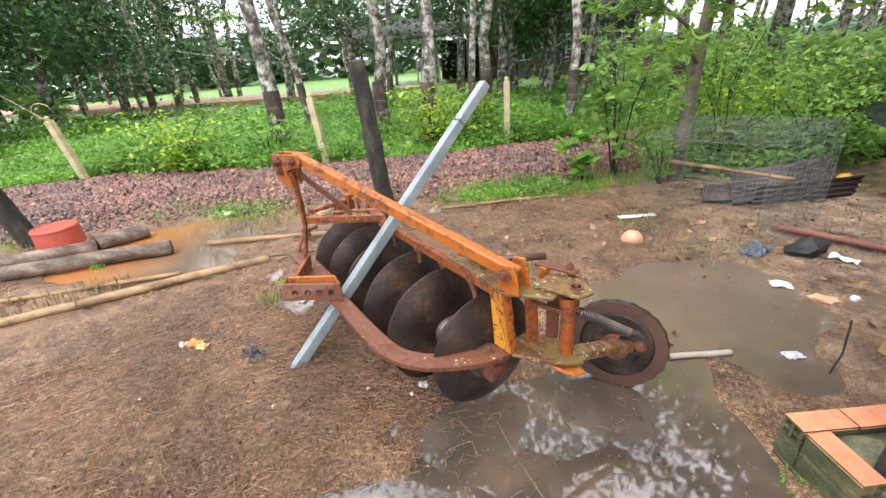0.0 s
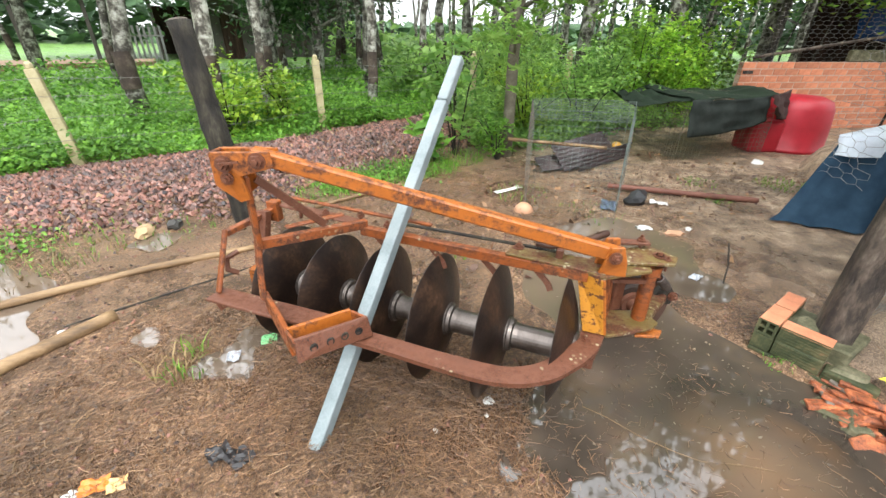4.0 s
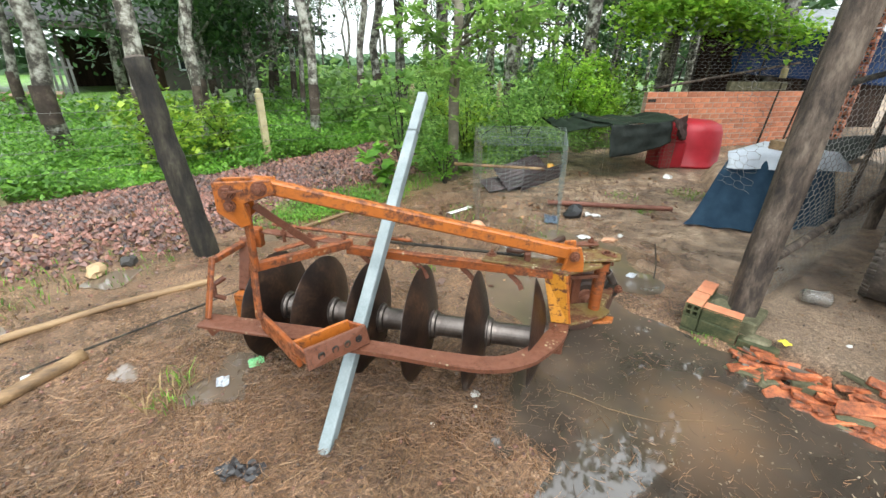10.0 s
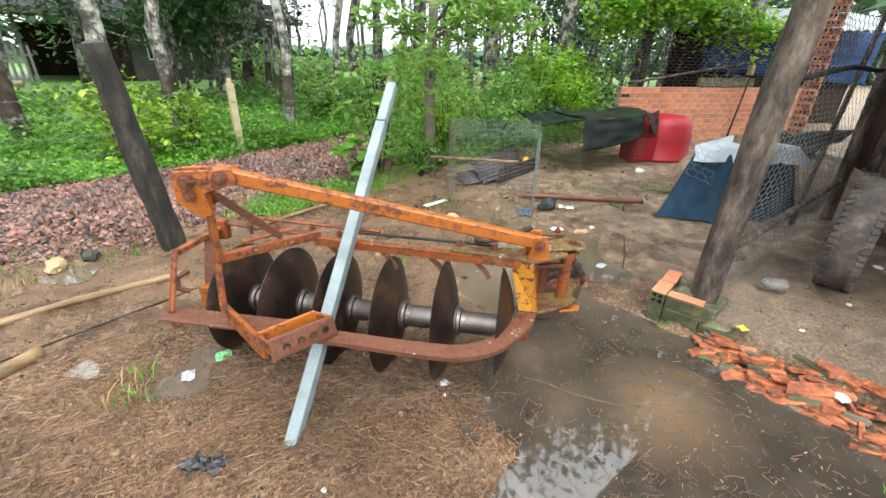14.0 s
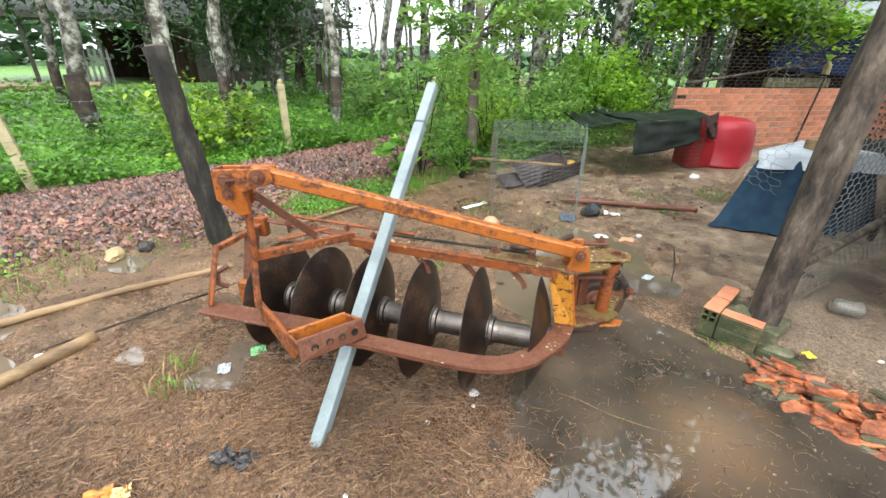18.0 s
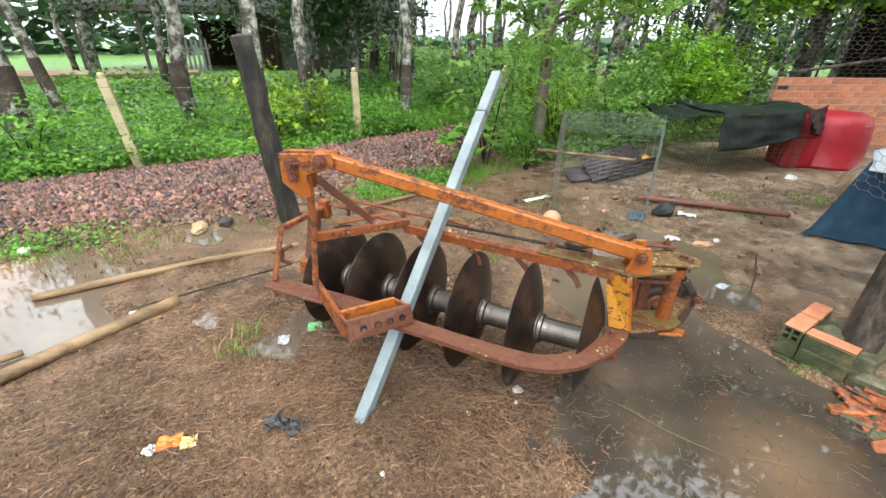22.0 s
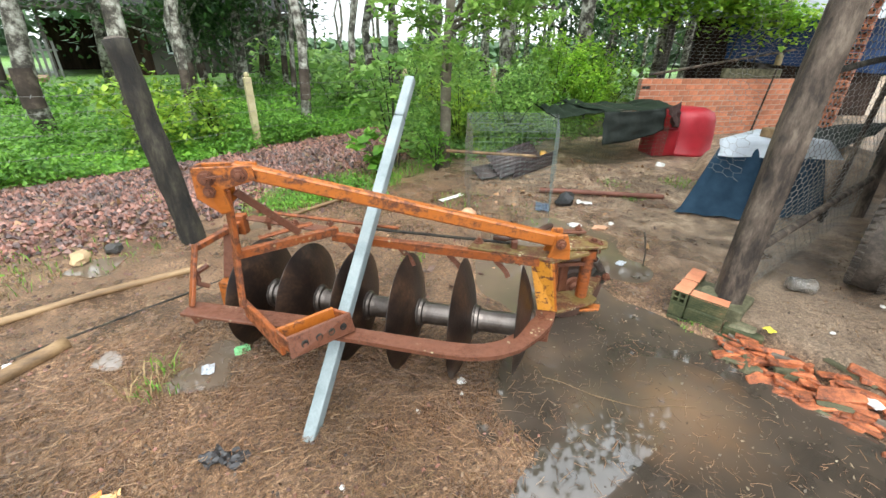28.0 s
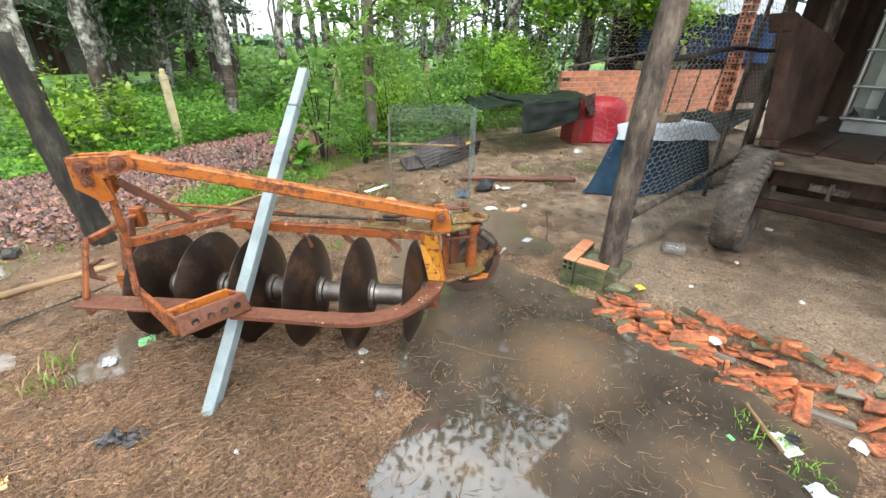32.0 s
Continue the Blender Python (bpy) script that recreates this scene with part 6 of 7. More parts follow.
def blades(name, clumps, label, seed=4, material=None):
    """Grass clumps: (x, y, radius, count, height) each a tuft of tapering bent blades."""
    rng = np.random.RandomState(seed)
    vs, fs = [], []
    for x, y, rad, count, h in clumps:
        aa, rr = rng.uniform(0, 6.28, count), rad * np.sqrt(rng.rand(count))
        bxs, bys = x + rr * np.cos(aa), y + rr * np.sin(aa)
        bzs = np.maximum(land(bxs, bys), -0.005)
        for bx, by, bz in zip(bxs, bys, bzs):
            d, hh, w = rng.uniform(0, 6.28), h * rng.uniform(0.4, 1.2), rng.uniform(0.0018, 0.0045)
            lean = rng.uniform(0.15, 0.9) * hh
            cx, cy = math.cos(d), math.sin(d)
            n = len(vs)
            for t, ww in ((0, 1), (0.5, 0.85), (1, 0)):
                px, py, pz = bx + cx * lean * t * t, by + cy * lean * t * t, bz + hh * t * (1 - 0.25 * t)
                vs.append((px - cy * w * ww, py + cx * w * ww, pz))
                if ww:
                    vs.append((px + cy * w * ww, py - cx * w * ww, pz))
            fs += [(n, n + 1, n + 3, n + 2), (n + 2, n + 3, n + 4)]
    return tagged(raw(name, vs, fs, material or WEED), label, "grass", kind="stuff")


weed_patch("grass_mat", [(0.1, 4.45), (0.7, 4.5), (1.5, 4.65), (1.9, 4.95), (1.2, 5.0), (0.4, 4.85)], 150, 0.09, 10, 0.035, WEED, "low mat of bright green weeds at the gravel edge", 14)
weed_patch("grass_mat", [(-2.9, 4.45), (-2.3, 4.2), (-1.9, 4.3), (-2.2, 4.6)], 60, 0.09, 10, 0.035, WEED, "low mat of bright green weeds at the gravel edge", 15)
blades("grass", [(-0.97, 2.50, 0.06, 14, 0.16), (-1.02, 2.36, 0.10, 26, 0.10), (-2.3, 4.4, 0.3, 150, 0.09), (-1.75, 4.25, 0.45, 170, 0.08), (-1.1, 4.25, 0.35, 110, 0.06), (0.55, 4.7, 0.35, 520, 0.12), (1.05, 4.75, 0.45, 620, 0.12), (1.55, 4.85, 0.4, 420, 0.13),
                 (0.2, 4.5, 0.3, 160, 0.08), (2.1, 5.0, 0.35, 320, 0.14), (1.12, -0.15, 0.12, 45, 0.07), (1.0, -0.32, 0.10, 30, 0.07), (0.75, 2.75, 0.10, 50, 0.05), (-2.55, 3.25, 0.06, 50, 0.10), (-3.0, 3.0, 0.06, 40, 0.10),
                 (1.62, 1.0, 0.08, 50, 0.04), (3.6, 2.5, 0.15, 90, 0.05), (3.9, 2.9, 0.2, 90, 0.05), (4.6, 2.4, 0.25, 160, 0.06), (-4.6, 3.4, 0.4, 240, 0.10), (-3.4, 4.5, 0.3, 120, 0.09), (-0.6, 5.2, 0.2, 60, 0.06), (2.3, 2.9, 0.3, 60, 0.05), (2.0, 3.6, 0.3, 80, 0.06)],
       "small tufts of grass on the wet ground")
DRY = foliage("dry_stalks", (0.16, 0.10, 0.05), (0.36, 0.26, 0.13), 0.7, 0.1)
blades("dry_grass", [(-1.9, 4.1, 0.5, 260, 0.09), (-1.05, 2.42, 0.14, 50, 0.13), (-2.6, 2.5, 0.3, 160, 0.14), (-3.0, 2.25, 0.25, 120, 0.12), (0.7, 4.9, 0.5, 160, 0.14)], "dry straw-coloured stalks on the mud", 8, DRY)


# ---- shrubs ----
def shrub(name, x, y, h, rad, leaves, size, material, label, seed, low=0.1, stems=6, lean=(0, 0), slim=0.42, droop=0.25):
    """A shrub: bent stems, and leaves clustered along many twigs, with gaps between."""
    rng = np.random.RandomState(seed)
    e = thing(name, pose(x, y, land_at(x, y)), label, "shrub")
    twigs = []
    for s in range(stems):
        a, r = rng.uniform(0, 6.28), rad * rng.uniform(0.2, 0.9)
        tip = Vector((math.cos(a) * r + lean[0], math.sin(a) * r + lean[1], h * rng.uniform(0.65, 1.0)))
        mid = tip * 0.5 + Vector((0, 0, h * 0.12))
        part("stem", rod(bmesh.new(), [(0.02 * math.cos(a), 0.02 * math.sin(a), 0), mid, tip], [0.012, 0.008, 0.003], 5), BARK_DARK, e)
        for k in range(max(4, int(leaves / stems / 9))):
            t = rng.uniform(low, 1.0)
            p = (mid * (t * 2) if t < 0.5 else mid.lerp(tip, t * 2 - 1))
            q = p + Vector((rng.normal(0, 1), rng.normal(0, 1), rng.normal(0.15, 0.6))) * rad * 0.38
            q.z = max(q.z, 0.05)
            twigs.append((p, q))
    spots = []
    for _ in range(leaves):
        p, q = twigs[rng.randint(len(twigs))]
        spots.append(tuple(p.lerp(q, rng.uniform(0.35, 1.05)) + Vector(rng.normal(0, 0.03, 3))))
    np.random.seed(seed)
    leaf_mass("leaves", spots, size, material, e, droop, slim)
    return e


shrub("shrub", -0.35, 7.7, 1.15, 0.75, 1100, 0.085, LIME, "yellow-green leafy shrub at the fence", 21)
shrub("shrub", 0.55, 7.9, 0.95, 0.6, 700, 0.085, LIME, "small lime-green shrub at the fence", 22)
shrub("shrub", -4.4, 6.35, 0.95, 0.9, 1200, 0.08, LIME, "spreading yellow-green shrub by the concrete post", 23)
shrub("shrub", -3.2, 7.0, 0.8, 0.7, 800, 0.08, WEED, "leafy green shrub by the fence", 24)
shrub("sapling", 2.15, 5.15, 1.7, 0.5, 330, 0.12, SCRUB, "slender broad-leaved sapling beside the cage", 25, 0.2, 5)
shrub("sapling", 1.75, 4.95, 0.6, 0.28, 60, 0.17, WEED, "small sapling with a few large leaves", 26, 0.3, 3)
shrub("shrub", 2.55, 4.75, 0.55, 0.35, 340, 0.06, WEED, "low green shrub at the foot of the tree", 27)
for i, (x, y, h, rad, n, sz, mt, lb) in enumerate((
        (4.1, 6.8, 1.6, 0.75, 1500, 0.12, SCRUB, "feathery tall grass clump behind the tree"), (5.2, 5.6, 1.25, 0.8, 2800, 0.07, SCRUB, "dense green bush behind the cages"),
        (3.6, 5.5, 1.05, 0.65, 1800, 0.062, LIME, "bright green bush behind the cage"), (4.4, 5.2, 1.1, 0.7, 2300, 0.065, SCRUB, "bright green bush behind the cages"),
        (5.9, 5.5, 1.75, 0.6, 3200, 0.068, VINE, "tall bright vine-covered stump"), (6.4, 5.2, 1.3, 0.7, 2600, 0.066, VINE, "bright green climber at the end of the brick wall"),
        (7.0, 6.6, 1.35, 1.1, 1700, 0.085, SCRUB, "green thicket beyond the wall"), (5.4, 7.4, 1.2, 1.1, 1700, 0.09, SCRUB, "green thicket beyond the fence"),
        (8.4, 5.9, 1.5, 0.9, 1900, 0.09, SCRUB, "green thicket behind the brick wall"), (7.4, 5.5, 1.6, 0.7, 1700, 0.085, VINE, "bright climber behind the brick wall"), (6.8, 9.5, 1.2, 1.4, 1200, 0.17, SCRUB, "green thicket among the trees"), (9.0, 8.5, 1.3, 1.5, 1200, 0.17, SCRUB, "green thicket among the trees"), (3.4, 9.6, 1.1, 1.0, 1000, 0.15, SCRUB, "bush under the rubber trees"))):
    shrub("shrub", x, y, h, rad, n, sz, mt, lb, 40 + i, 0.05, 8, slim=0.16 if i == 0 else 0.42, droop=0.6 if i == 0 else 0.25)

# vine that has climbed over the far shed's roof
vine = thing("vine", pose(7.7, 4.4, 1.2), "bright green vine smothering the far shed roof", "vine")
rng = np.random.RandomState(77)
spots = []
for _ in range(5200):
    s = 0.66 * rng.rand() ** 1.2
    spots.append((-0.5 + 3.6 * s + rng.normal(0, 0.18), 0.6 - 2.9 * s + rng.normal(0, 0.28), 1.22 + 0.25 * math.sin(s * 7) - abs(rng.normal(0, 0.27)) * (1.15 - 0.5 * s) + 0.25 * rng.rand()))
np.random.seed(77)
leaf_mass("leaves", spots, 0.11, VINE, vine)
for k in range(7):
    part("stem", rod(bmesh.new(), [(0.3 + k * 0.4, -0.3 * k, -1.2), (0.35 + k * 0.4, -0.32 * k, 0.0), (0.5 + k * 0.4, -0.3 * k - 0.1, 1.0)], [0.02, 0.016, 0.008], 5), BARK_DARK, vine)

# slim living tree by the cage
tree = thing("young_tree", pose(2.76, 4.86, 0), "slim grey-barked tree with pale compound leaves", "tree")
bm = bmesh.new()
rod(bm, [(0, 0, -0.05), (0.03, 0.02, 0.6), (0.05, 0.05, 1.2), (0.12, 0.08, 2.0), (0.16, 0.12, 3.2), (0.2, 0.1, 4.6)], [0.085, 0.075, 0.07, 0.062, 0.05, 0.03], 12, 0.05)
limbs = [((0.07, 0.05, 1.5), (-0.5, -0.2, 1.85), (-1.0, -0.3, 1.95)), ((0.1, 0.08, 1.8), (0.6, -0.3, 2.1), (1.05, -0.6, 2.05)), ((0.1, 0.08, 1.7), (0.25, -0.6, 2.05), (0.35, -1.1, 2.15)), ((0.12, 0.08, 2.2), (-0.4, 0.5, 2.6), (-0.9, 0.8, 2.8)), ((0.14, 0.1, 2.4), (0.8, 0.4, 2.8), (1.3, 0.5, 2.9)), ((0.06, 0.05, 1.25), (-0.25, -0.35, 1.5), (-0.5, -0.6, 1.55)), ((0.1, 0.06, 1.75), (0.5, -0.5, 2.0), (0.95, -0.95, 1.98)), ((0.1, 0.06, 1.85), (-0.1, -0.5, 2.1), (-0.15, -0.9, 2.05))]
for l3 in limbs:
    rod(bm, l3, [0.022, 0.014, 0.006], 6)
part("trunk", bm, surface("pale_young_bark", ((0.25, (0.05, 0.042, 0.03)), (0.55, (0.16, 0.14, 0.10)), (0.85, (0.34, 0.31, 0.24))), 4, 30, (0.7, 0.95), 0.6, dist=0.015), tree, smooth=True)
rng = np.random.RandomState(31)
spots = []
for a, b, c in limbs:
    b, c = Vector(b), Vector(c)
    for f in range(38):
        hub = b.lerp(c, rng.uniform(-0.2, 1.1)) + Vector(rng.normal(0, 0.16, 3))
        for k in range(9):
            spots.append(tuple(hub + Vector((math.cos(k * 0.7), math.sin(k * 0.7), -0.1)) * 0.035))
np.random.seed(31)
leaf_mass("crown", spots, 0.115, foliage("pale_leaflets", (0.20, 0.40, 0.07), (0.45, 0.66, 0.19), 0.45, 0.6), tree, 0.2, 0.22)


# ---- rubber trees ----
TAPPED = surface("tapped_bark", ((0.25, (0.022, 0.016, 0.012)), (0.5, (0.06, 0.042, 0.031)), (0.85, (0.19, 0.155, 0.12))), 4, 24, (0.8, 0.95), 0.6, world_space=True)
def rubber_tree(seed, h, r, crown):
    """A tapered mottled trunk with a few limbs and a loose high crown; built at the origin."""
    rng = np.random.RandomState(seed)
    e = thing("rubber_tree", Matrix(), "mottled grey rubber tree with a high thin crown", "tree", "rubber trees")
    bm = bmesh.new()
    pts = [Vector((rng.normal(0, 0.05) * i * 0.5, rng.normal(0, 0.05) * i * 0.5, h * i / 9 - 0.1)) for i in range(10)]
    rod(bm, pts, [r * (1.12 if i == 0 else 1.06 - 0.075 * i) for i in range(10)], 12, 0.05)
    tips = []
    for k in range(7):
        b = pts[5 + k % 4]
        a = rng.uniform(0, 6.28)
        tip = b + Vector((math.cos(a) * rng.uniform(0.8, 1.9), math.sin(a) * rng.uniform(0.8, 1.9), rng.uniform(0.8, 2.2)))
        rod(bm, [b, b.lerp(tip, 0.5) + Vector((0, 0, 0.2)), tip], [r * 0.4, r * 0.25, 0.015], 6)
        tips += [b.lerp(tip, 0.6), tip, tip + Vector((0, 0, 0.6))]
    part("trunk", bm, TRUNK, e, smooth=True)
    # the tapping panel: a dark scraped band round the trunk at chest height
    part("tapping_panel", lathe(bmesh.new(), [(0.55, r * 1.08), (0.60, r * 1.10), (1.05, r * 1.06), (1.10, r * 1.03)], pose(pts[1].x, pts[1].y, 0, 0, -90, 0), 14), TAPPED, e, smooth=True)
    spots = np.array([tuple(Vector(tips[rng.randint(len(tips))]) + Vector(rng.normal(0, 0.42, 3))) for _ in range(crown)])
    np.random.seed(seed)
    leaf_mass("crown", spots, 0.17, CANOPY, e, 0.5, 0.26)
    return e


kinds = [rubber_tree(60 + i, h, r, 1500) for i, (h, r) in enumerate(((8.5, 0.13), (8.0, 0.09), (9.0, 0.155), (7.5, 0.065), (8.2, 0.10)))]
NEAR = [(-3.66, 8.45, 2, 0), (-3.7, 10.4, 1, -7), (-1.56, 9.2, 0, 0), (-0.42, 8.2, 0, 0), (0.34, 8.7, 3, 1), (0.62, 10.6, 0, 4), (2.24, 8.5, 1, 2), (3.2, 11.6, 3, 3), (-2.4, 14.5, 4, 2), (1.7, 14.0, 4, -3), (4.3, 10.4, 1, 2), (5.6, 12.0, 0, 4), (4.9, 14.6, 4, -5), (6.6, 11.0, 3, 3), (7.4, 13.2, 4, -2), (3.9, 16.5, 1, 8)]
used = [False] * 5
rng = random.Random(5)
spots = [(x, y, k, ln) for x, y, k, ln in NEAR]
for row in range(9):
    for col in range(11):
        x, y = 4.0 + row * 3.4 + rng.uniform(-0.5, 0.5), 14.5 + col * 2.7 + rng.uniform(-0.5, 0.5) - row * 1.5
        az = math.degrees(math.atan2(x + 0.6, y))
        if 21.5 < az < 35 and math.hypot(x, y) > 17 and rng.random() < 0.6:
            continue
        if y > 6 + x * 0.1:
            spots.append((x, y, rng.choice((1, 3, 4, 4)), rng.uniform(-4, 4)))
for k in range(13):
    x, y = rng.uniform(-26, -7), rng.uniform(15, 34)
    spots.append((x, y, rng.choice((0, 2, 4)), rng.uniform(-5, 5)))
for x, y, k, ln in spots:
    m = pose(x, y, land_at(x, y), 0, ln, 0) @ pose(0, 0, 0, 0, 0, rng.uniform(0, 360) if abs(ln) < 3 else 0)
    if used[k]:
        copy_thing(kinds[k], m)
    else:
        kinds[k].matrix_world = m
        used[k] = True


# ---- low dark boughs and the far tree belt ----
def bough(az, d, z, w, tall, n, size, material, seed, label):
    rng = np.random.RandomState(seed)
    x, y = polar(az, d)
    e = thing("tree", pose(x, y, land_at(x, y)), label, "tree", "background trees")
    bm = bmesh.new()
    rod(bm, [(0, 0, -0.2), (0.1, 0, z * 0.6), (0.2, 0.1, z + tall * 0.6)], [0.2, 0.16, 0.06], 8, 0.05)
    cl = []
    for k in range(16):
        c = Vector((rng.normal(0, w * 0.45), rng.normal(0, w * 0.45), z + tall * rng.uniform(0.0, 1.0)))
        rod(bm, [(0.15, 0.05, min(z + tall * 0.5, max(0.8, c.z - 0.9))), c], [0.05, 0.012], 5)
        cl.append((c, rng.uniform(0.35, 0.8) * w * 0.4))
    part("trunk", bm, TRUNK, e, smooth=True)
    pick = rng.randint(len(cl), size=n)
    pts = np.array([tuple(cl[i][0]) for i in pick]) + rng.normal(0, 1, (n, 3)) * np.array([cl[i][1] for i in pick])[:, None] * np.array([1, 1, 0.75])
    pts[:, 2] = np.maximum(pts[:, 2], 0.15)
    np.random.seed(seed)
    leaf_mass("crown", pts, size, material, e, 0.5, 0.28)


for i, (az, d, z, w, tall, n, sz) in enumerate((
        (-21, 19, 2.4, 3.2, 4.2, 4200, 0.20), (-13, 19, 2.6, 2.8, 4.2, 3400, 0.20), (1, 19, 2.7, 3.0, 4.0, 2200, 0.24), (8, 17, 2.0, 2.6, 4.0, 2400, 0.22), (7.5, 13.5, 1.7, 2.2, 4.0, 4200, 0.17), (13, 14.5, 1.6, 2.0, 4.0, 3600, 0.17), (13, 19, 1.6, 2.4, 4.5, 1800, 0.24),
        (-34, 24, 2.9, 3.0, 4.5, 2600, 0.26), (-39, 21, 2.1, 3.6, 4.8, 9000, 0.19), (-45, 18, 1.7, 3.8, 5.0, 10500, 0.18), (-51, 19, 1.6, 4.0, 5.0, 9000, 0.19), (-56, 17, 1.6, 4.0, 6.0, 6000, 0.24), (-43, 30, 2.4, 4.5, 5.0, 1800, 0.34), (-50, 27, 1.8, 4.5, 5.0, 2200, 0.32),
        (40, 30, 2.2, 4.5, 5.0, 500, 0.36), (46, 25, 2.2, 4.0, 5.0, 600, 0.32), (52, 22, 2.0, 4.0, 5.0, 800, 0.30), (58, 19, 1.6, 3.6, 5.0, 2000, 0.28), (66, 19, 2.0, 3.6, 5.0, 1800, 0.28))):
    bough(az, d, z, w, tall, n, sz, CANOPY, 200 + i, "dark leafy tree closing off the view")

# crowns out of view, added so the puddles reflect dark leaves instead of sky
for i, (az, d) in enumerate(((36, 13.5), (45, 12.5), (54, 12), (63, 12), (73, 12.5))):
    bough(az, d, 5.2, 3.4, 4.6, 2600, 0.32, CANOPY, 260 + i, "tall dark tree above the sheds, unseen crown added to darken reflections")

HAZE = foliage("distant_leaves", (0.05, 0.11, 0.05), (0.12, 0.22, 0.10), 0.7, 0.2)
rng = np.random.RandomState(9)
pts = []
for k in range(13000):
    az = rng.uniform(-95, 120)
    d = rng.uniform(55, 80)
    x, y = polar(az, d)
    top = 2.2 if 19 < az < 56 else (6 if -36 < az < -22 else 12)
    pts.append((x, y, top * rng.rand() ** 1.2))
np.random.seed(9)
tagged(leaf_mass("far_trees", pts, 1.9, HAZE, None, 0.2, 0.45), "hazy far belt of trees round the fields", "trees", kind="stuff")
pts = []
for k in range(4200):
    az = rng.uniform(19, 42)
    x, y = polar(az, rng.uniform(16, 40))
    pts.append((x, y, 0.25 + 1.1 * rng.rand() ** 1.5))
np.random.seed(19)
tagged(leaf_mass("scrub", pts, 0.45, SCRUB, None, 0.2, 0.4), "pale green scrub between the rubber trees", "scrub", kind="stuff")
pts = []
for k in range(5200):
    az = rng.uniform(-48, 21)
    d = rng.uniform(17, 24)
    x, y = polar(az, d)
    if az < -44 or az > 15:
        pts.append((x, y, 0.2 + 1.6 * rng.rand() ** 1.6))
np.random.seed(29)
tagged(leaf_mass("scrub", pts, 0.36, SCRUB, None, 0.2, 0.4), "green scrub at the edge of the wood", "scrub", kind="stuff")

# oil palm far off
palm = thing("palm_tree", pose(-15.5, 27, 0), "feathery palm with drooping fronds far off", "palm")
part("trunk", rod(bmesh.new(), [(0, 0, 0), (0, 0, 3.2), (0.1, 0, 4.6)], [0.28, 0.24, 0.2], 10, 0.06), TRUNK, palm, smooth=True)
for k in range(14):
    a = k * 0.449 * math.pi
    vs, fs = [], []
    for i in range(26):
        t = i / 25
        c = Vector((math.cos(a) * 3.2 * t, math.sin(a) * 3.2 * t, 4.5 + 1.5 * t * (1 - 1.35 * t) + 0.3 * (k % 3) * t))
        o = Vector((-math.sin(a), math.cos(a), 0))
        for sgn in (-1, 1):
            n = len(vs)
            tip = c + o * sgn * 0.55 * math.sin(math.pi * min(1, t + 0.08)) + Vector((math.cos(a) * 0.15, math.sin(a) * 0.15, -0.35))
            vs += [tuple(c), tuple(c + Vector((math.cos(a) * 0.07, math.sin(a) * 0.07, 0))), tuple(tip)]
            fs.append((n, n + 1, n + 2))
    raw("frond", vs, fs, SCRUB, palm)

# ---- road and house ----
bm = bmesh.new()
pts = [(-60, 26), (-30, 24), (-14, 20.5), (-7.5, 20.5), (-2, 21.5), (-2, 23.5), (-8, 24), (-14, 25), (-30, 29.5), (-60, 32)]
slab(bm, [(x, y, 0.0) for x, y in pts], (0, 0, 0.34))
tagged(part("road", bm, surface("red_earth_road", ((0.2, (0.24, 0.13, 0.08)), (0.8, (0.42, 0.28, 0.19))), 0.6, 12, (0.8, 0.95), 0.2, world_space=True)), "pale reddish dirt road", "road", kind="structure")
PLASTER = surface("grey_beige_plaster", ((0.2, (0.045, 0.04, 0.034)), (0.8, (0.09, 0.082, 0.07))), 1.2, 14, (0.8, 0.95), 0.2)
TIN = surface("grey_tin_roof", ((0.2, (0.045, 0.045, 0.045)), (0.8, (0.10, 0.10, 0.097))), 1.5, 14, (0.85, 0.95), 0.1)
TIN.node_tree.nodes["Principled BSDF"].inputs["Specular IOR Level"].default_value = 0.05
PANE, pn, pl, pb = shader("dark_window_glass")
pb.inputs["Base Color"].default_value, pb.inputs["Roughness"].default_value = (0.02, 0.025, 0.03, 1), 0.08
house = thing("house", pose(0.6, 26.5, 0.1), "low grey plastered farmhouse with an open carport", "house")
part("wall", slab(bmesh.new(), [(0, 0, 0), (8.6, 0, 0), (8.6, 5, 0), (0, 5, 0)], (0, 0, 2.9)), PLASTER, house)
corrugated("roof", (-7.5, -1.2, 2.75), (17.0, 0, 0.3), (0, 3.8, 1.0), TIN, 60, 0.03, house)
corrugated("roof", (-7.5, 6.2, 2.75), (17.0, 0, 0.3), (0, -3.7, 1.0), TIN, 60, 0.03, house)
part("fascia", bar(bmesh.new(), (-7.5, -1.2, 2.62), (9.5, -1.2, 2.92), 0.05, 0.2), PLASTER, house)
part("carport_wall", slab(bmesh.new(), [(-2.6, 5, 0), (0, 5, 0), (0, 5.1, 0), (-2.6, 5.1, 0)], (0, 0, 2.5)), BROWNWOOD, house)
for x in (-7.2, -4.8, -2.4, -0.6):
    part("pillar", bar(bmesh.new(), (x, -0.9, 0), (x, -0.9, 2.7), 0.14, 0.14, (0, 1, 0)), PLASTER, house)
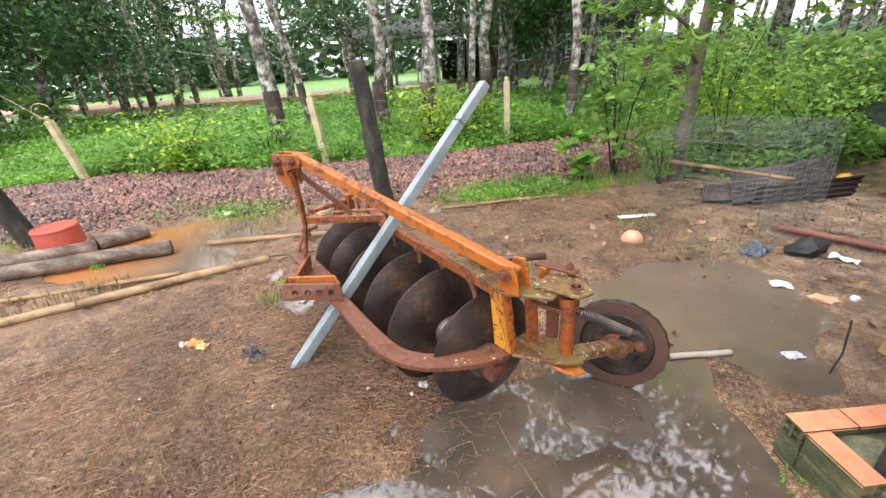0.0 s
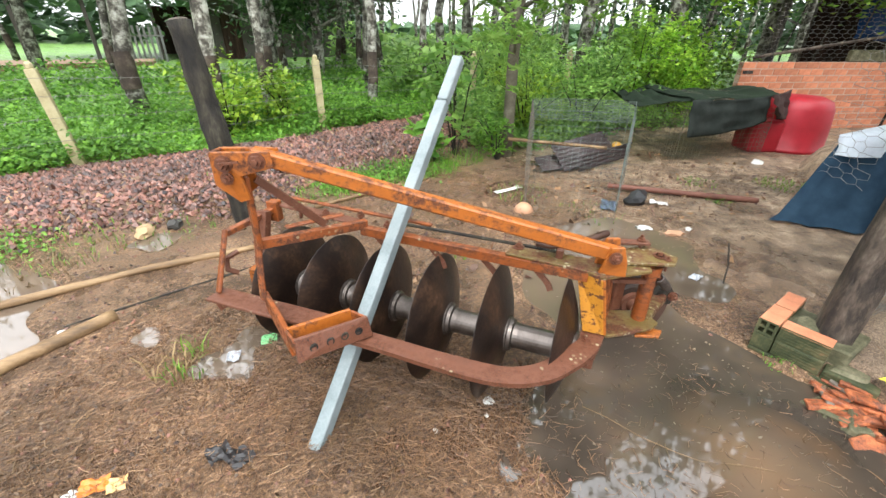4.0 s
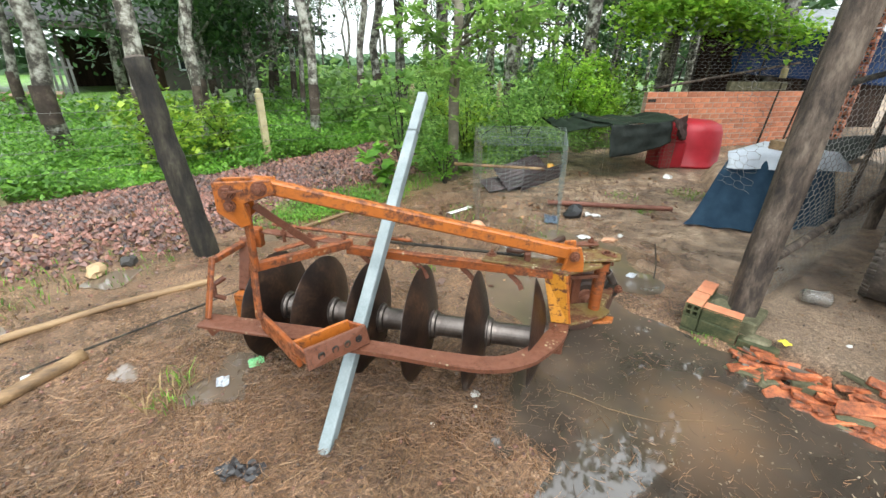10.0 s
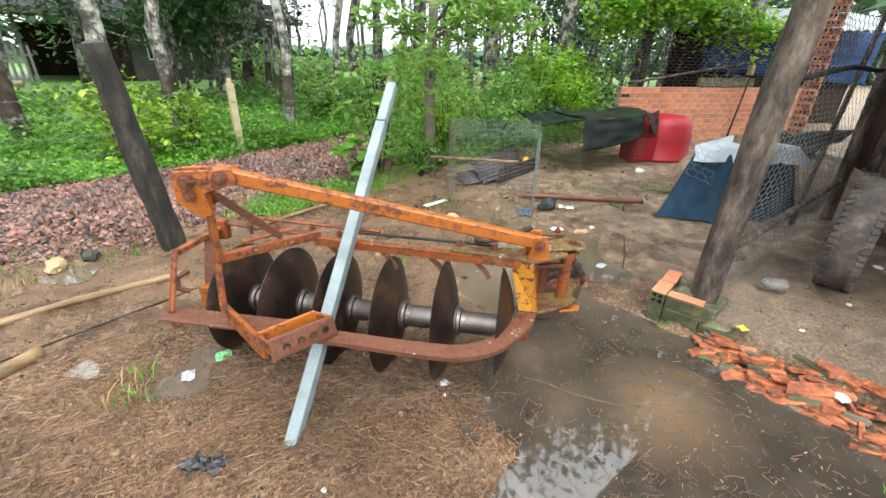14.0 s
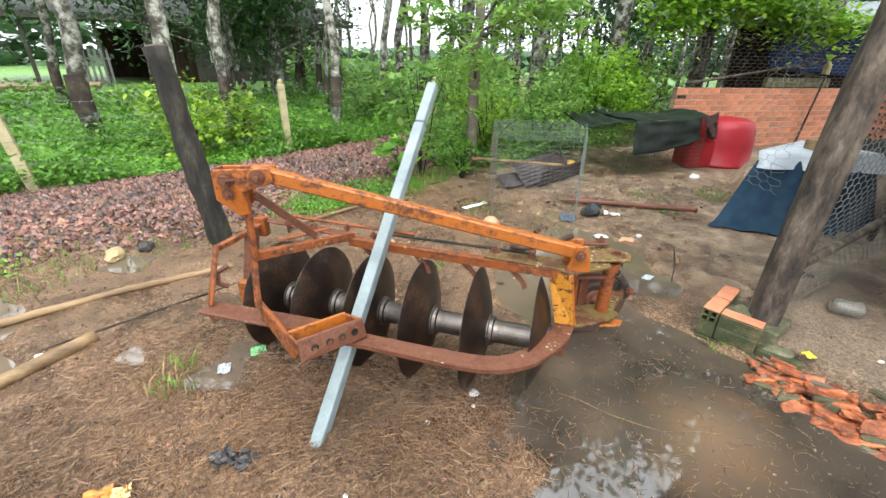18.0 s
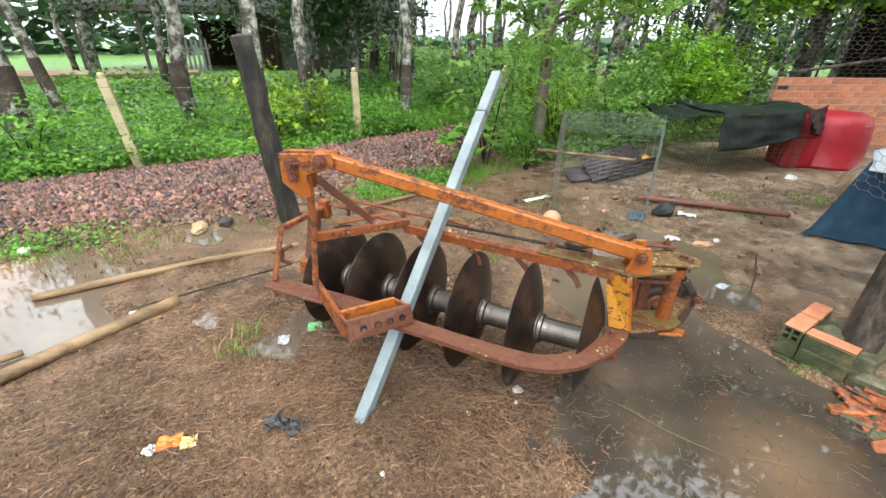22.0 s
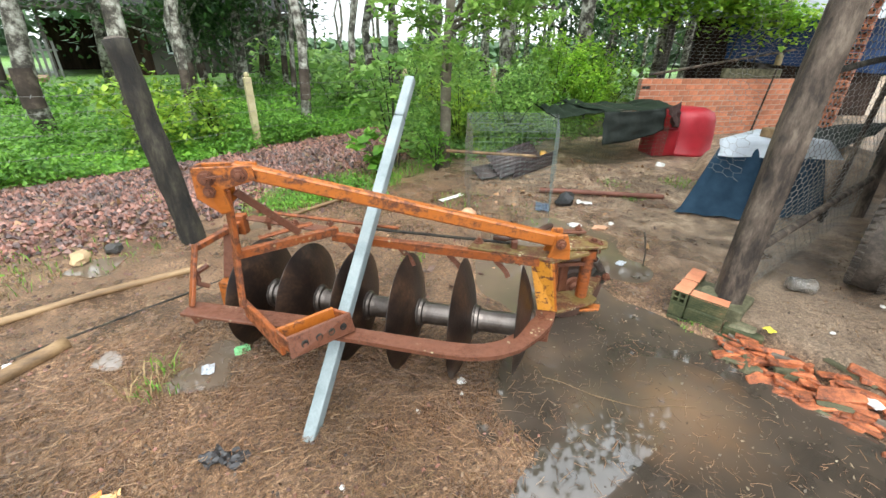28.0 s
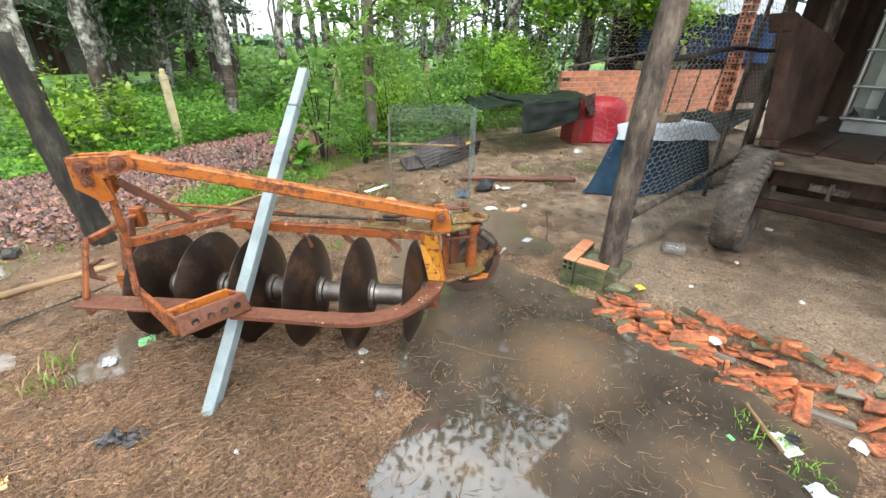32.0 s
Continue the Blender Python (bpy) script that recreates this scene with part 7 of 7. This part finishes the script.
for x, w_ in ((2.0, 1.1), (4.4, 1.1), (6.8, 1.2)):
    win = part("window", slab(bmesh.new(), [(x, -0.06, 0.95), (x + w_, -0.06, 0.95), (x + w_, 0.02, 0.95), (x, 0.02, 0.95)], (0, 0, 1.25)), WHITE, house)
    for k in range(2):
        part("pane", slab(bmesh.new(), [(x + 0.07 + k * w_ / 2, -0.075, 1.03), (x + w_ / 2 - 0.05 + k * w_ / 2, -0.075, 1.03), (x + w_ / 2 - 0.05 + k * w_ / 2, -0.065, 1.03), (x + 0.07 + k * w_ / 2, -0.065, 1.03)], (0, 0, 1.08)), PANE, win)
part("door", slab(bmesh.new(), [(0.4, -0.05, 0), (1.3, -0.05, 0), (1.3, 0.02, 0), (0.4, 0.02, 0)], (0, 0, 2.1)), BROWNWOOD, house)
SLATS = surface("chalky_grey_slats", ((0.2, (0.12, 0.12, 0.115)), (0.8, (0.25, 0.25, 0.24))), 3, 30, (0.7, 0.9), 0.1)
rail_fence = thing("slat_fence", pose(-2.80, 24.60, 0.1), "white upright slat fence beside the carport", "fence")
for k in range(7):
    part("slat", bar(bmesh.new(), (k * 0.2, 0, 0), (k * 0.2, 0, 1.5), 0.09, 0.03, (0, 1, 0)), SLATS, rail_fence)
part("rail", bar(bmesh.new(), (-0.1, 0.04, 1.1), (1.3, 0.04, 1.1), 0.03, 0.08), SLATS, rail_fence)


# ---- litter and small things on the ground ----
def crumple(name, x, y, size, material, label, category, flat_=0.35, seed=1, z=None):
    """A crumpled scrap: an icosphere pushed about and flattened onto the ground."""
    bm = bmesh.new()
    bmesh.ops.create_icosphere(bm, subdivisions=2, radius=1)
    rng = random.Random(seed)
    ax, ay = rng.uniform(0.6, 1.3), rng.uniform(0.6, 1.3)
    for v in bm.verts:
        k = 1 + 0.55 * noise.noise(v.co * 1.7 + Vector((seed * 3.1, 0, 0)))
        v.co = Vector((v.co.x * k * ax, v.co.y * k * ay, v.co.z * k * flat_)) * size
    ob = part(name, bm, material)
    ob.matrix_world = pose(x, y, (max(land_at(x, y), 0.0) if z is None else z) + size * flat_ * 0.45, 0, 0, rng.uniform(0, 360))
    return tagged(ob, label, category)


def scrap(name, x, y, w, l, material, label, category, seed=1, curl=0.3, z=None, turn=None):
    """A bent flat scrap of film or card with thickness."""
    rng = random.Random(seed)
    bm = bmesh.new()
    n = 6
    lay = []
    for off in (0, 0.002):
        g = [[bm.verts.new(((i / n - 0.5) * w * (1 + 0.2 * noise.noise((j, seed, 1))), (j / n - 0.5) * l * (1 + 0.2 * noise.noise((i, seed, 5))), off + curl * w * abs(noise.noise((i * 0.45, j * 0.45, seed * 1.7))))) for i in range(n + 1)] for j in range(n + 1)]
        lay.append(g)
        for j in range(n):
            for i in range(n):
                bm.faces.new((g[j][i], g[j][i + 1], g[j + 1][i + 1], g[j + 1][i]))
    a, b = lay
    for i in range(n):
        for p, q in (((0, i), (0, i + 1)), ((n, i), (n, i + 1)), ((i, 0), (i + 1, 0)), ((i, n), (i + 1, n))):
            bm.faces.new((a[p[0]][p[1]], a[q[0]][q[1]], b[q[0]][q[1]], b[p[0]][p[1]]))
    bmesh.ops.recalc_face_normals(bm, faces=bm.faces)
    ob = part(name, bm, material)
    ob.matrix_world = pose(x, y, (max(land_at(x, y), 0.0) if z is None else z) + 0.002, 0, 0, rng.uniform(0, 360) if turn is None else turn)
    return tagged(ob, label, category)


def plain(name, c, rough=0.5):
    return surface(name, ((0.2, tuple(v * 0.75 for v in c)), (0.8, c)), 12, 90, (rough - 0.1, rough + 0.15), 0.2)


PAPER, ORANGEFILM, GREENFILM, BLACKFILM = plain("white_paper", (0.75, 0.74, 0.70)), plain("orange_film", (0.75, 0.22, 0.03), 0.35), plain("green_film", (0.22, 0.62, 0.25), 0.35), plain("black_film", (0.025, 0.022, 0.022), 0.4)
PEACH, SILVER = plain("peach_clay", (0.62, 0.34, 0.20), 0.6), plain("silver_film", (0.5, 0.52, 0.56), 0.25)
scrap("wrapper", -1.30, 1.86, 0.06, 0.09, ORANGEFILM, "crumpled orange snack wrapper on the mud", "wrapper", 3, 0.6)
scrap("wrapper", -1.23, 1.83, 0.06, 0.06, plain("pale_orange_film", (0.85, 0.5, 0.2), 0.35), "small pale orange wrapper scrap", "wrapper", 4, 0.4)
scrap("wrapper", -1.37, 1.85, 0.045, 0.05, PAPER, "torn white wrapper scrap beside the orange one", "wrapper", 5, 0.5)
for x, y, s in ((-0.90, 1.79, 6), (-0.83, 1.73, 7)):
    scrap("plastic_scrap", x, y, 0.085, 0.085, BLACKFILM, "curled black plastic scrap on the mud", "scrap", s, 0.7)
scrap("wrapper", -0.62, 2.41, 0.07, 0.08, GREENFILM, "bright green wrapper scrap by the plough", "wrapper", 8, 0.5)
scrap("film", -0.80, 2.37, 0.06, 0.08, SILVER, "clear silvery plastic film in a puddle", "film", 9, 0.4)
for i, (x, y, s) in enumerate(((0.17, 1.50, 0.028), (-0.11, 1.475, 0.018), (0.12, 1.44, 0.015), (1.11, 0.09, 0.018), (1.585, 0.175, 0.035), (-1.6, 3.0, 0.018), (-0.55, 1.35, 0.012), (0.2, 1.18, 0.012), (0.55, 0.95, 0.012), (-1.9, 2.75, 0.03), (-2.5, 4.3, 0.05), (2.6, 0.3, 0.02), (3.47, 0.25, 0.03), (2.0, 0.43, 0.018), (2.28, -0.11, 0.018), (-1.3, 1.4, 0.012))):
    crumple("paper_scrap", x, y, s, PAPER, "small crumpled white paper scrap", "scrap", 0.5, 30 + i, land_at(x, y) + (0.03 if i == 4 else 0))
tagged(part("clay_ball", lathe(bmesh.new(), [(-0.02, 0), (-0.02, 0.07), (0.02, 0.088), (0.055, 0.075), (0.085, 0.045), (0.098, 0)], pose(1.74, 3.2, 0.0, 0, -90, 0), 20), PEACH, smooth=True), "peach-coloured round clay lump on the mud", "lump")
crumple("stone", -1.29, 4.26, 0.10, plain("yellow_stone", (0.48, 0.33, 0.18), 0.7), "flat yellowish stone at the gravel's edge", "stone", 0.4, 52)
crumple("stone", -1.08, 4.28, 0.06, plain("dark_stone", (0.05, 0.045, 0.04), 0.6), "small dark stone at the gravel's edge", "stone", 0.7, 53)
scrap("board", 0.17, 6.83, 0.25, 0.4, PAPER, "pale flat board lying on the gravel", "board", 12, 0.1)
# black boot-like lump and other bits by the cage
crumple("rubber_lump", 2.88, 2.87, 0.13, plain("black_rubber", (0.02, 0.02, 0.021), 0.5), "lumpy black rubber scrap on the earth", "rubber", 0.62, 54)
scrap("film", 2.55, 2.92, 0.25, 0.14, plain("blue_grey_film", (0.10, 0.13, 0.18), 0.3), "muddy blue-grey plastic film by the cage", "film", 14, 0.25)
scrap("paper_scrap", 2.42, 2.42, 0.12, 0.09, PAPER, "white torn paper on the earth", "scrap", 15, 0.3)
scrap("paper_scrap", 3.02, 2.72, 0.16, 0.08, PAPER, "white torn paper beside the black rubber", "scrap", 16, 0.3)
crumple("brick_chip", 2.55, 2.22, 0.06, PEACH, "flat orange brick chip on the earth", "brick chip", 0.4, 55)
crumple("paper_scrap", 2.70, 2.20, 0.025, PAPER, "small white scrap beside the brick chip", "scrap", 0.6, 56)
scrap("film", 2.05, 1.72, 0.09, 0.06, SILVER, "silvery plastic film in the wet", "film", 17, 0.3)
scrap("cloth_strip", 1.95, 3.72, 0.35, 0.07, PAPER, "muddy white strip inside the cage", "strip", 18, 0.06, None, 5)
cup = thing("cup", pose(5.3, 2.98, 0.09, 0, 78, 120), "white plastic cup lying on its side", "cup")
part("cup_wall", lathe(bmesh.new(), [(0, 0), (0, 0.055), (0.2, 0.085), (0.205, 0.09), (0.21, 0.085), (0.2, 0.078), (0.01, 0.05), (0.01, 0)], Matrix(), 22), PAPER, cup, smooth=True)
CLEAR, cn, cl_, cb = shader("cloudy_clear_plastic")
cb.inputs["Base Color"].default_value = (0.72, 0.70, 0.66, 1)
cb.inputs["Roughness"].default_value = 0.18
cb.inputs["Transmission Weight"].default_value = 0.9
cb.inputs["IOR"].default_value = 1.4
jar = thing("jar", pose(2.40, 0.69, 0.17, 0, 8, -48), "cloudy clear plastic jar lying on the earth floor", "jar")
part("body", lathe(bmesh.new(), [(-0.07, 0.0), (-0.07, 0.036), (-0.06, 0.044), (0.045, 0.048), (0.07, 0.057), (0.075, 0.057), (0.073, 0.053), (0.045, 0.044), (-0.06, 0.040), (-0.065, 0)], Matrix(), 26), CLEAR, jar, smooth=True)
scrap("leaf", 1.74, 0.66, 0.05, 0.05, plain("yellow_leaf", (0.75, 0.62, 0.06)), "fallen yellow leaf beside the footing", "leaf", 19, 0.3, 0.12)
# bag and bottle by the water's edge
scrap("bag", 1.10, -0.22, 0.08, 0.11, plain("white_bag", (0.72, 0.72, 0.66), 0.35), "muddy white plastic bag in the grass", "bag", 20, 0.4)
scrap("bag", 1.12, -0.24, 0.05, 0.06, BLACKFILM, "black torn patch on the white bag", "scrap", 24, 0.2, 0.035)
scrap("film", 0.92, -0.36, 0.09, 0.08, SILVER, "clear crushed plastic on the wet ground", "film", 21, 0.35)
scrap("film", 1.30, -0.45, 0.07, 0.06, PAPER, "white plastic scrap by the bricks", "film", 22, 0.3)
scrap("wrapper", 0.98, -0.05, 0.02, 0.03, GREENFILM, "tiny green scrap in the mud", "wrapper", 23, 0.3)
log("stick", [(1.22, -0.05, 0.03), (1.02, -0.22, 0.03)], 0.008, PALEWOOD, "pale split stick in the grass")
log("stick", [(1.44, 1.70, 0.02), (1.76, 1.74, 0.012)], 0.016, plain("bleached_wood", (0.36, 0.32, 0.26), 0.7), "bleached stick in the puddle beside the wheel")
log("stick", [(2.11, 1.57, 0.02), (2.16, 1.60, 0.12), (2.2, 1.66, 0.26)], 0.005, BARK_DARK, "thin upright twig on the wet earth")
bm = bmesh.new()
pts = [(0.53, 1.28, 0.01), (0.56, 1.18, 0.03), (0.62, 1.05, 0.015), (0.68, 0.93, 0.02), (0.74, 0.86, 0.01), (0.86, 0.78, 0.01), (0.95, 0.70, 0.01)]
rod(bm, pts, 0.0018, 6)
tagged(part("thin_cable", bm, PALEWOOD), "thin pale root trailing into the puddle", "root")

# loose straw, stalks and leaf litter
def straw(name, poly, count, length, material, label, seed, edge=0.1, lift=0.004, floating=False):
    rng = np.random.RandomState(seed)
    p = scatter(poly, count, edge, seed)
    if not floating:
        p = p[(land(p[:, 0], p[:, 1]) > -0.004) | (rng.rand(count) < 0.08)]
        count = len(p)
    z = np.maximum(land(p[:, 0], p[:, 1]), 0.001) + lift * rng.rand(count)
    a, l, w = rng.uniform(0, 6.28, count), length * rng.uniform(0.45, 1.45, count) ** 1.8, rng.uniform(0.0005, 0.0015, count)
    d = np.stack([np.cos(a), np.sin(a), rng.normal(0, 0.10, count)], 1) * l[:, None] * 0.5
    s = np.stack([-np.sin(a), np.cos(a), np.zeros(count)], 1) * w[:, None]
    c = np.stack([p[:, 0], p[:, 1], z + 0.002], 1)
    bend = np.stack([-np.sin(a), np.cos(a), rng.normal(0, 0.3, count)], 1) * (l * rng.normal(0, 0.10, count))[:, None]
    up = np.zeros((count, 3))
    up[:, 2] = w * 1.3
    v = np.stack([c - d - s, c - d + s, c - d + up, c + bend - s, c + bend + s, c + bend + up, c + d - s, c + d + s, c + d + up], 1).reshape(-1, 3)
    i = np.arange(count)[:, None] * 9
    q = [(0, 1, 4, 3), (1, 2, 5, 4), (2, 0, 3, 5), (3, 4, 7, 6), (4, 5, 8, 7), (5, 3, 6, 8)]
    f = np.concatenate([i + np.array([k]) for k in q])
    return tagged(raw(name, v.tolist(), f.tolist(), material), label, "straw", kind="stuff")


STRAWMAT = foliage("wet_straw", (0.045, 0.022, 0.012), (0.36, 0.20, 0.11), 0.4, 0.0)
YARD = [(-2.4, 0.4), (-1.0, -0.3), (0.9, 0.0), (0.75, 0.8), (0.45, 1.4), (0.1, 2.2), (-0.5, 3.0), (-1.3, 2.9), (-2.1, 2.0)]
straw("straw", YARD, 34000, 0.038, STRAWMAT, "chopped brown straw trodden into the mud", 61, 0.15, 0.012)
straw("straw", [(-0.75, 1.7), (-0.1, 1.25), (0.35, 1.15), (0.55, 1.35), (0.1, 1.75), (-0.4, 2.2), (-0.8, 2.2)], 4600, 0.042, STRAWMAT, "matted straw under the plough", 62, 0.1, 0.02)
straw("straw", [(0.2, 0.9), (0.5, 1.5), (1.2, 1.5), (1.5, 0.9), (1.4, 0.2), (1.1, -0.5), (0.2, -0.3)], 850, 0.034, STRAWMAT, "straw bits floating on the puddle", 63, 0.1, 0.004, True)
straw("straw", [(0.2, 2.2), (1.4, 2.6), (2.2, 1.6), (3.6, 1.8), (5.5, 2.4), (4.5, 3.4), (2.4, 4.6), (-0.3, 4.2)], 15000, 0.034, STRAWMAT, "straw and twigs scattered by the cages", 64, 0.2, 0.01)
straw("straw", [(1.8, 0.7), (4.5, 0.8), (4.5, -2.0), (1.9, -2.0)], 3600, 0.032, STRAWMAT, "twigs and chaff on the earth floor", 65, 0.1, 0.006)
straw("straw", YARD, 3800, 0.055, foliage("pale_wet_straw", (0.09, 0.046, 0.024), (0.50, 0.32, 0.19), 0.4, 0.0), "longer pale straw stalks lying on the mud", 67, 0.12, 0.018)
straw("twigs", [(-0.6, 1.4), (0.9, 1.2), (1.2, 0.2), (0.4, -0.4), (-1.2, 0.6)], 150, 0.12, DRY, "longer dry stalks on the mud", 66, 0.1, 0.02)
tagged(pebbles("pebbles", scatter([(-2.6, 0.3), (1.0, -0.2), (2.0, 2.0), (5.0, 2.5), (3.0, 4.5), (-2.0, 4.4)], 5000, 0.2, 71), 0.008, STONES, 72), "scattered grit and small stones", "pebbles", kind="stuff")
tagged(leaf_mass("leaf_litter", np.concatenate([np.concatenate([q, land(q[:, 0], q[:, 1])[:, None] + 0.006], 1) for q in (scatter(GRAVEL, 5200, 0.4, 81), scatter([(0.2, 2.2), (2.2, 1.6), (5.5, 2.4), (4.5, 4.4), (0, 4.3)], 420, 0.2, 82))]), 0.06, foliage("fallen_leaves", (0.07, 0.028, 0.022), (0.46, 0.27, 0.15), 0.45, 0.1), None, 0.0), "fallen brown leaves on gravel and mud", "leaves", kind="stuff")
MULCH = foliage("dark_mulch", (0.03, 0.016, 0.009), (0.26, 0.15, 0.075), 0.45, 0.0)
for poly, count, seed in ((YARD, 9000, 83), ([(0.1, 2.3), (1.4, 2.7), (2.4, 2.8), (5.2, 2.2), (4.5, 4.2), (0, 4.4)], 6000, 84), ([(1.8, 0.7), (4.2, 0.7), (4.2, -1.6), (1.9, -1.6)], 1500, 85)):
    q = scatter(poly, count, 0.15, seed)
    q = q[land(q[:, 0], q[:, 1]) > -0.003]
    np.random.seed(seed)
    tagged(leaf_mass("mulch", np.concatenate([q, land(q[:, 0], q[:, 1])[:, None] + 0.004], 1), 0.02, MULCH, None, 0.0, 0.3), "small rotted leaf and bark bits on the mud", "mulch", kind="stuff")
q = scatter([(0.2, 0.9), (0.5, 1.5), (1.1, 1.9), (1.5, 1.6), (1.5, 0.9), (1.4, 0.2), (1.1, -0.5), (0.2, -0.3)], 520, 0.05, 86)
q = q[land(q[:, 0], q[:, 1]) < 0.0]
np.random.seed(86)
tagged(leaf_mass("floating_bits", np.concatenate([q, np.full((len(q), 1), 0.003)], 1), 0.017, foliage("floating_chaff", (0.03, 0.017, 0.01), (0.30, 0.23, 0.16), 0.45, 0.0), None, 0.0, 0.3), "chaff and leaf bits floating on the puddle", "chaff", kind="stuff")
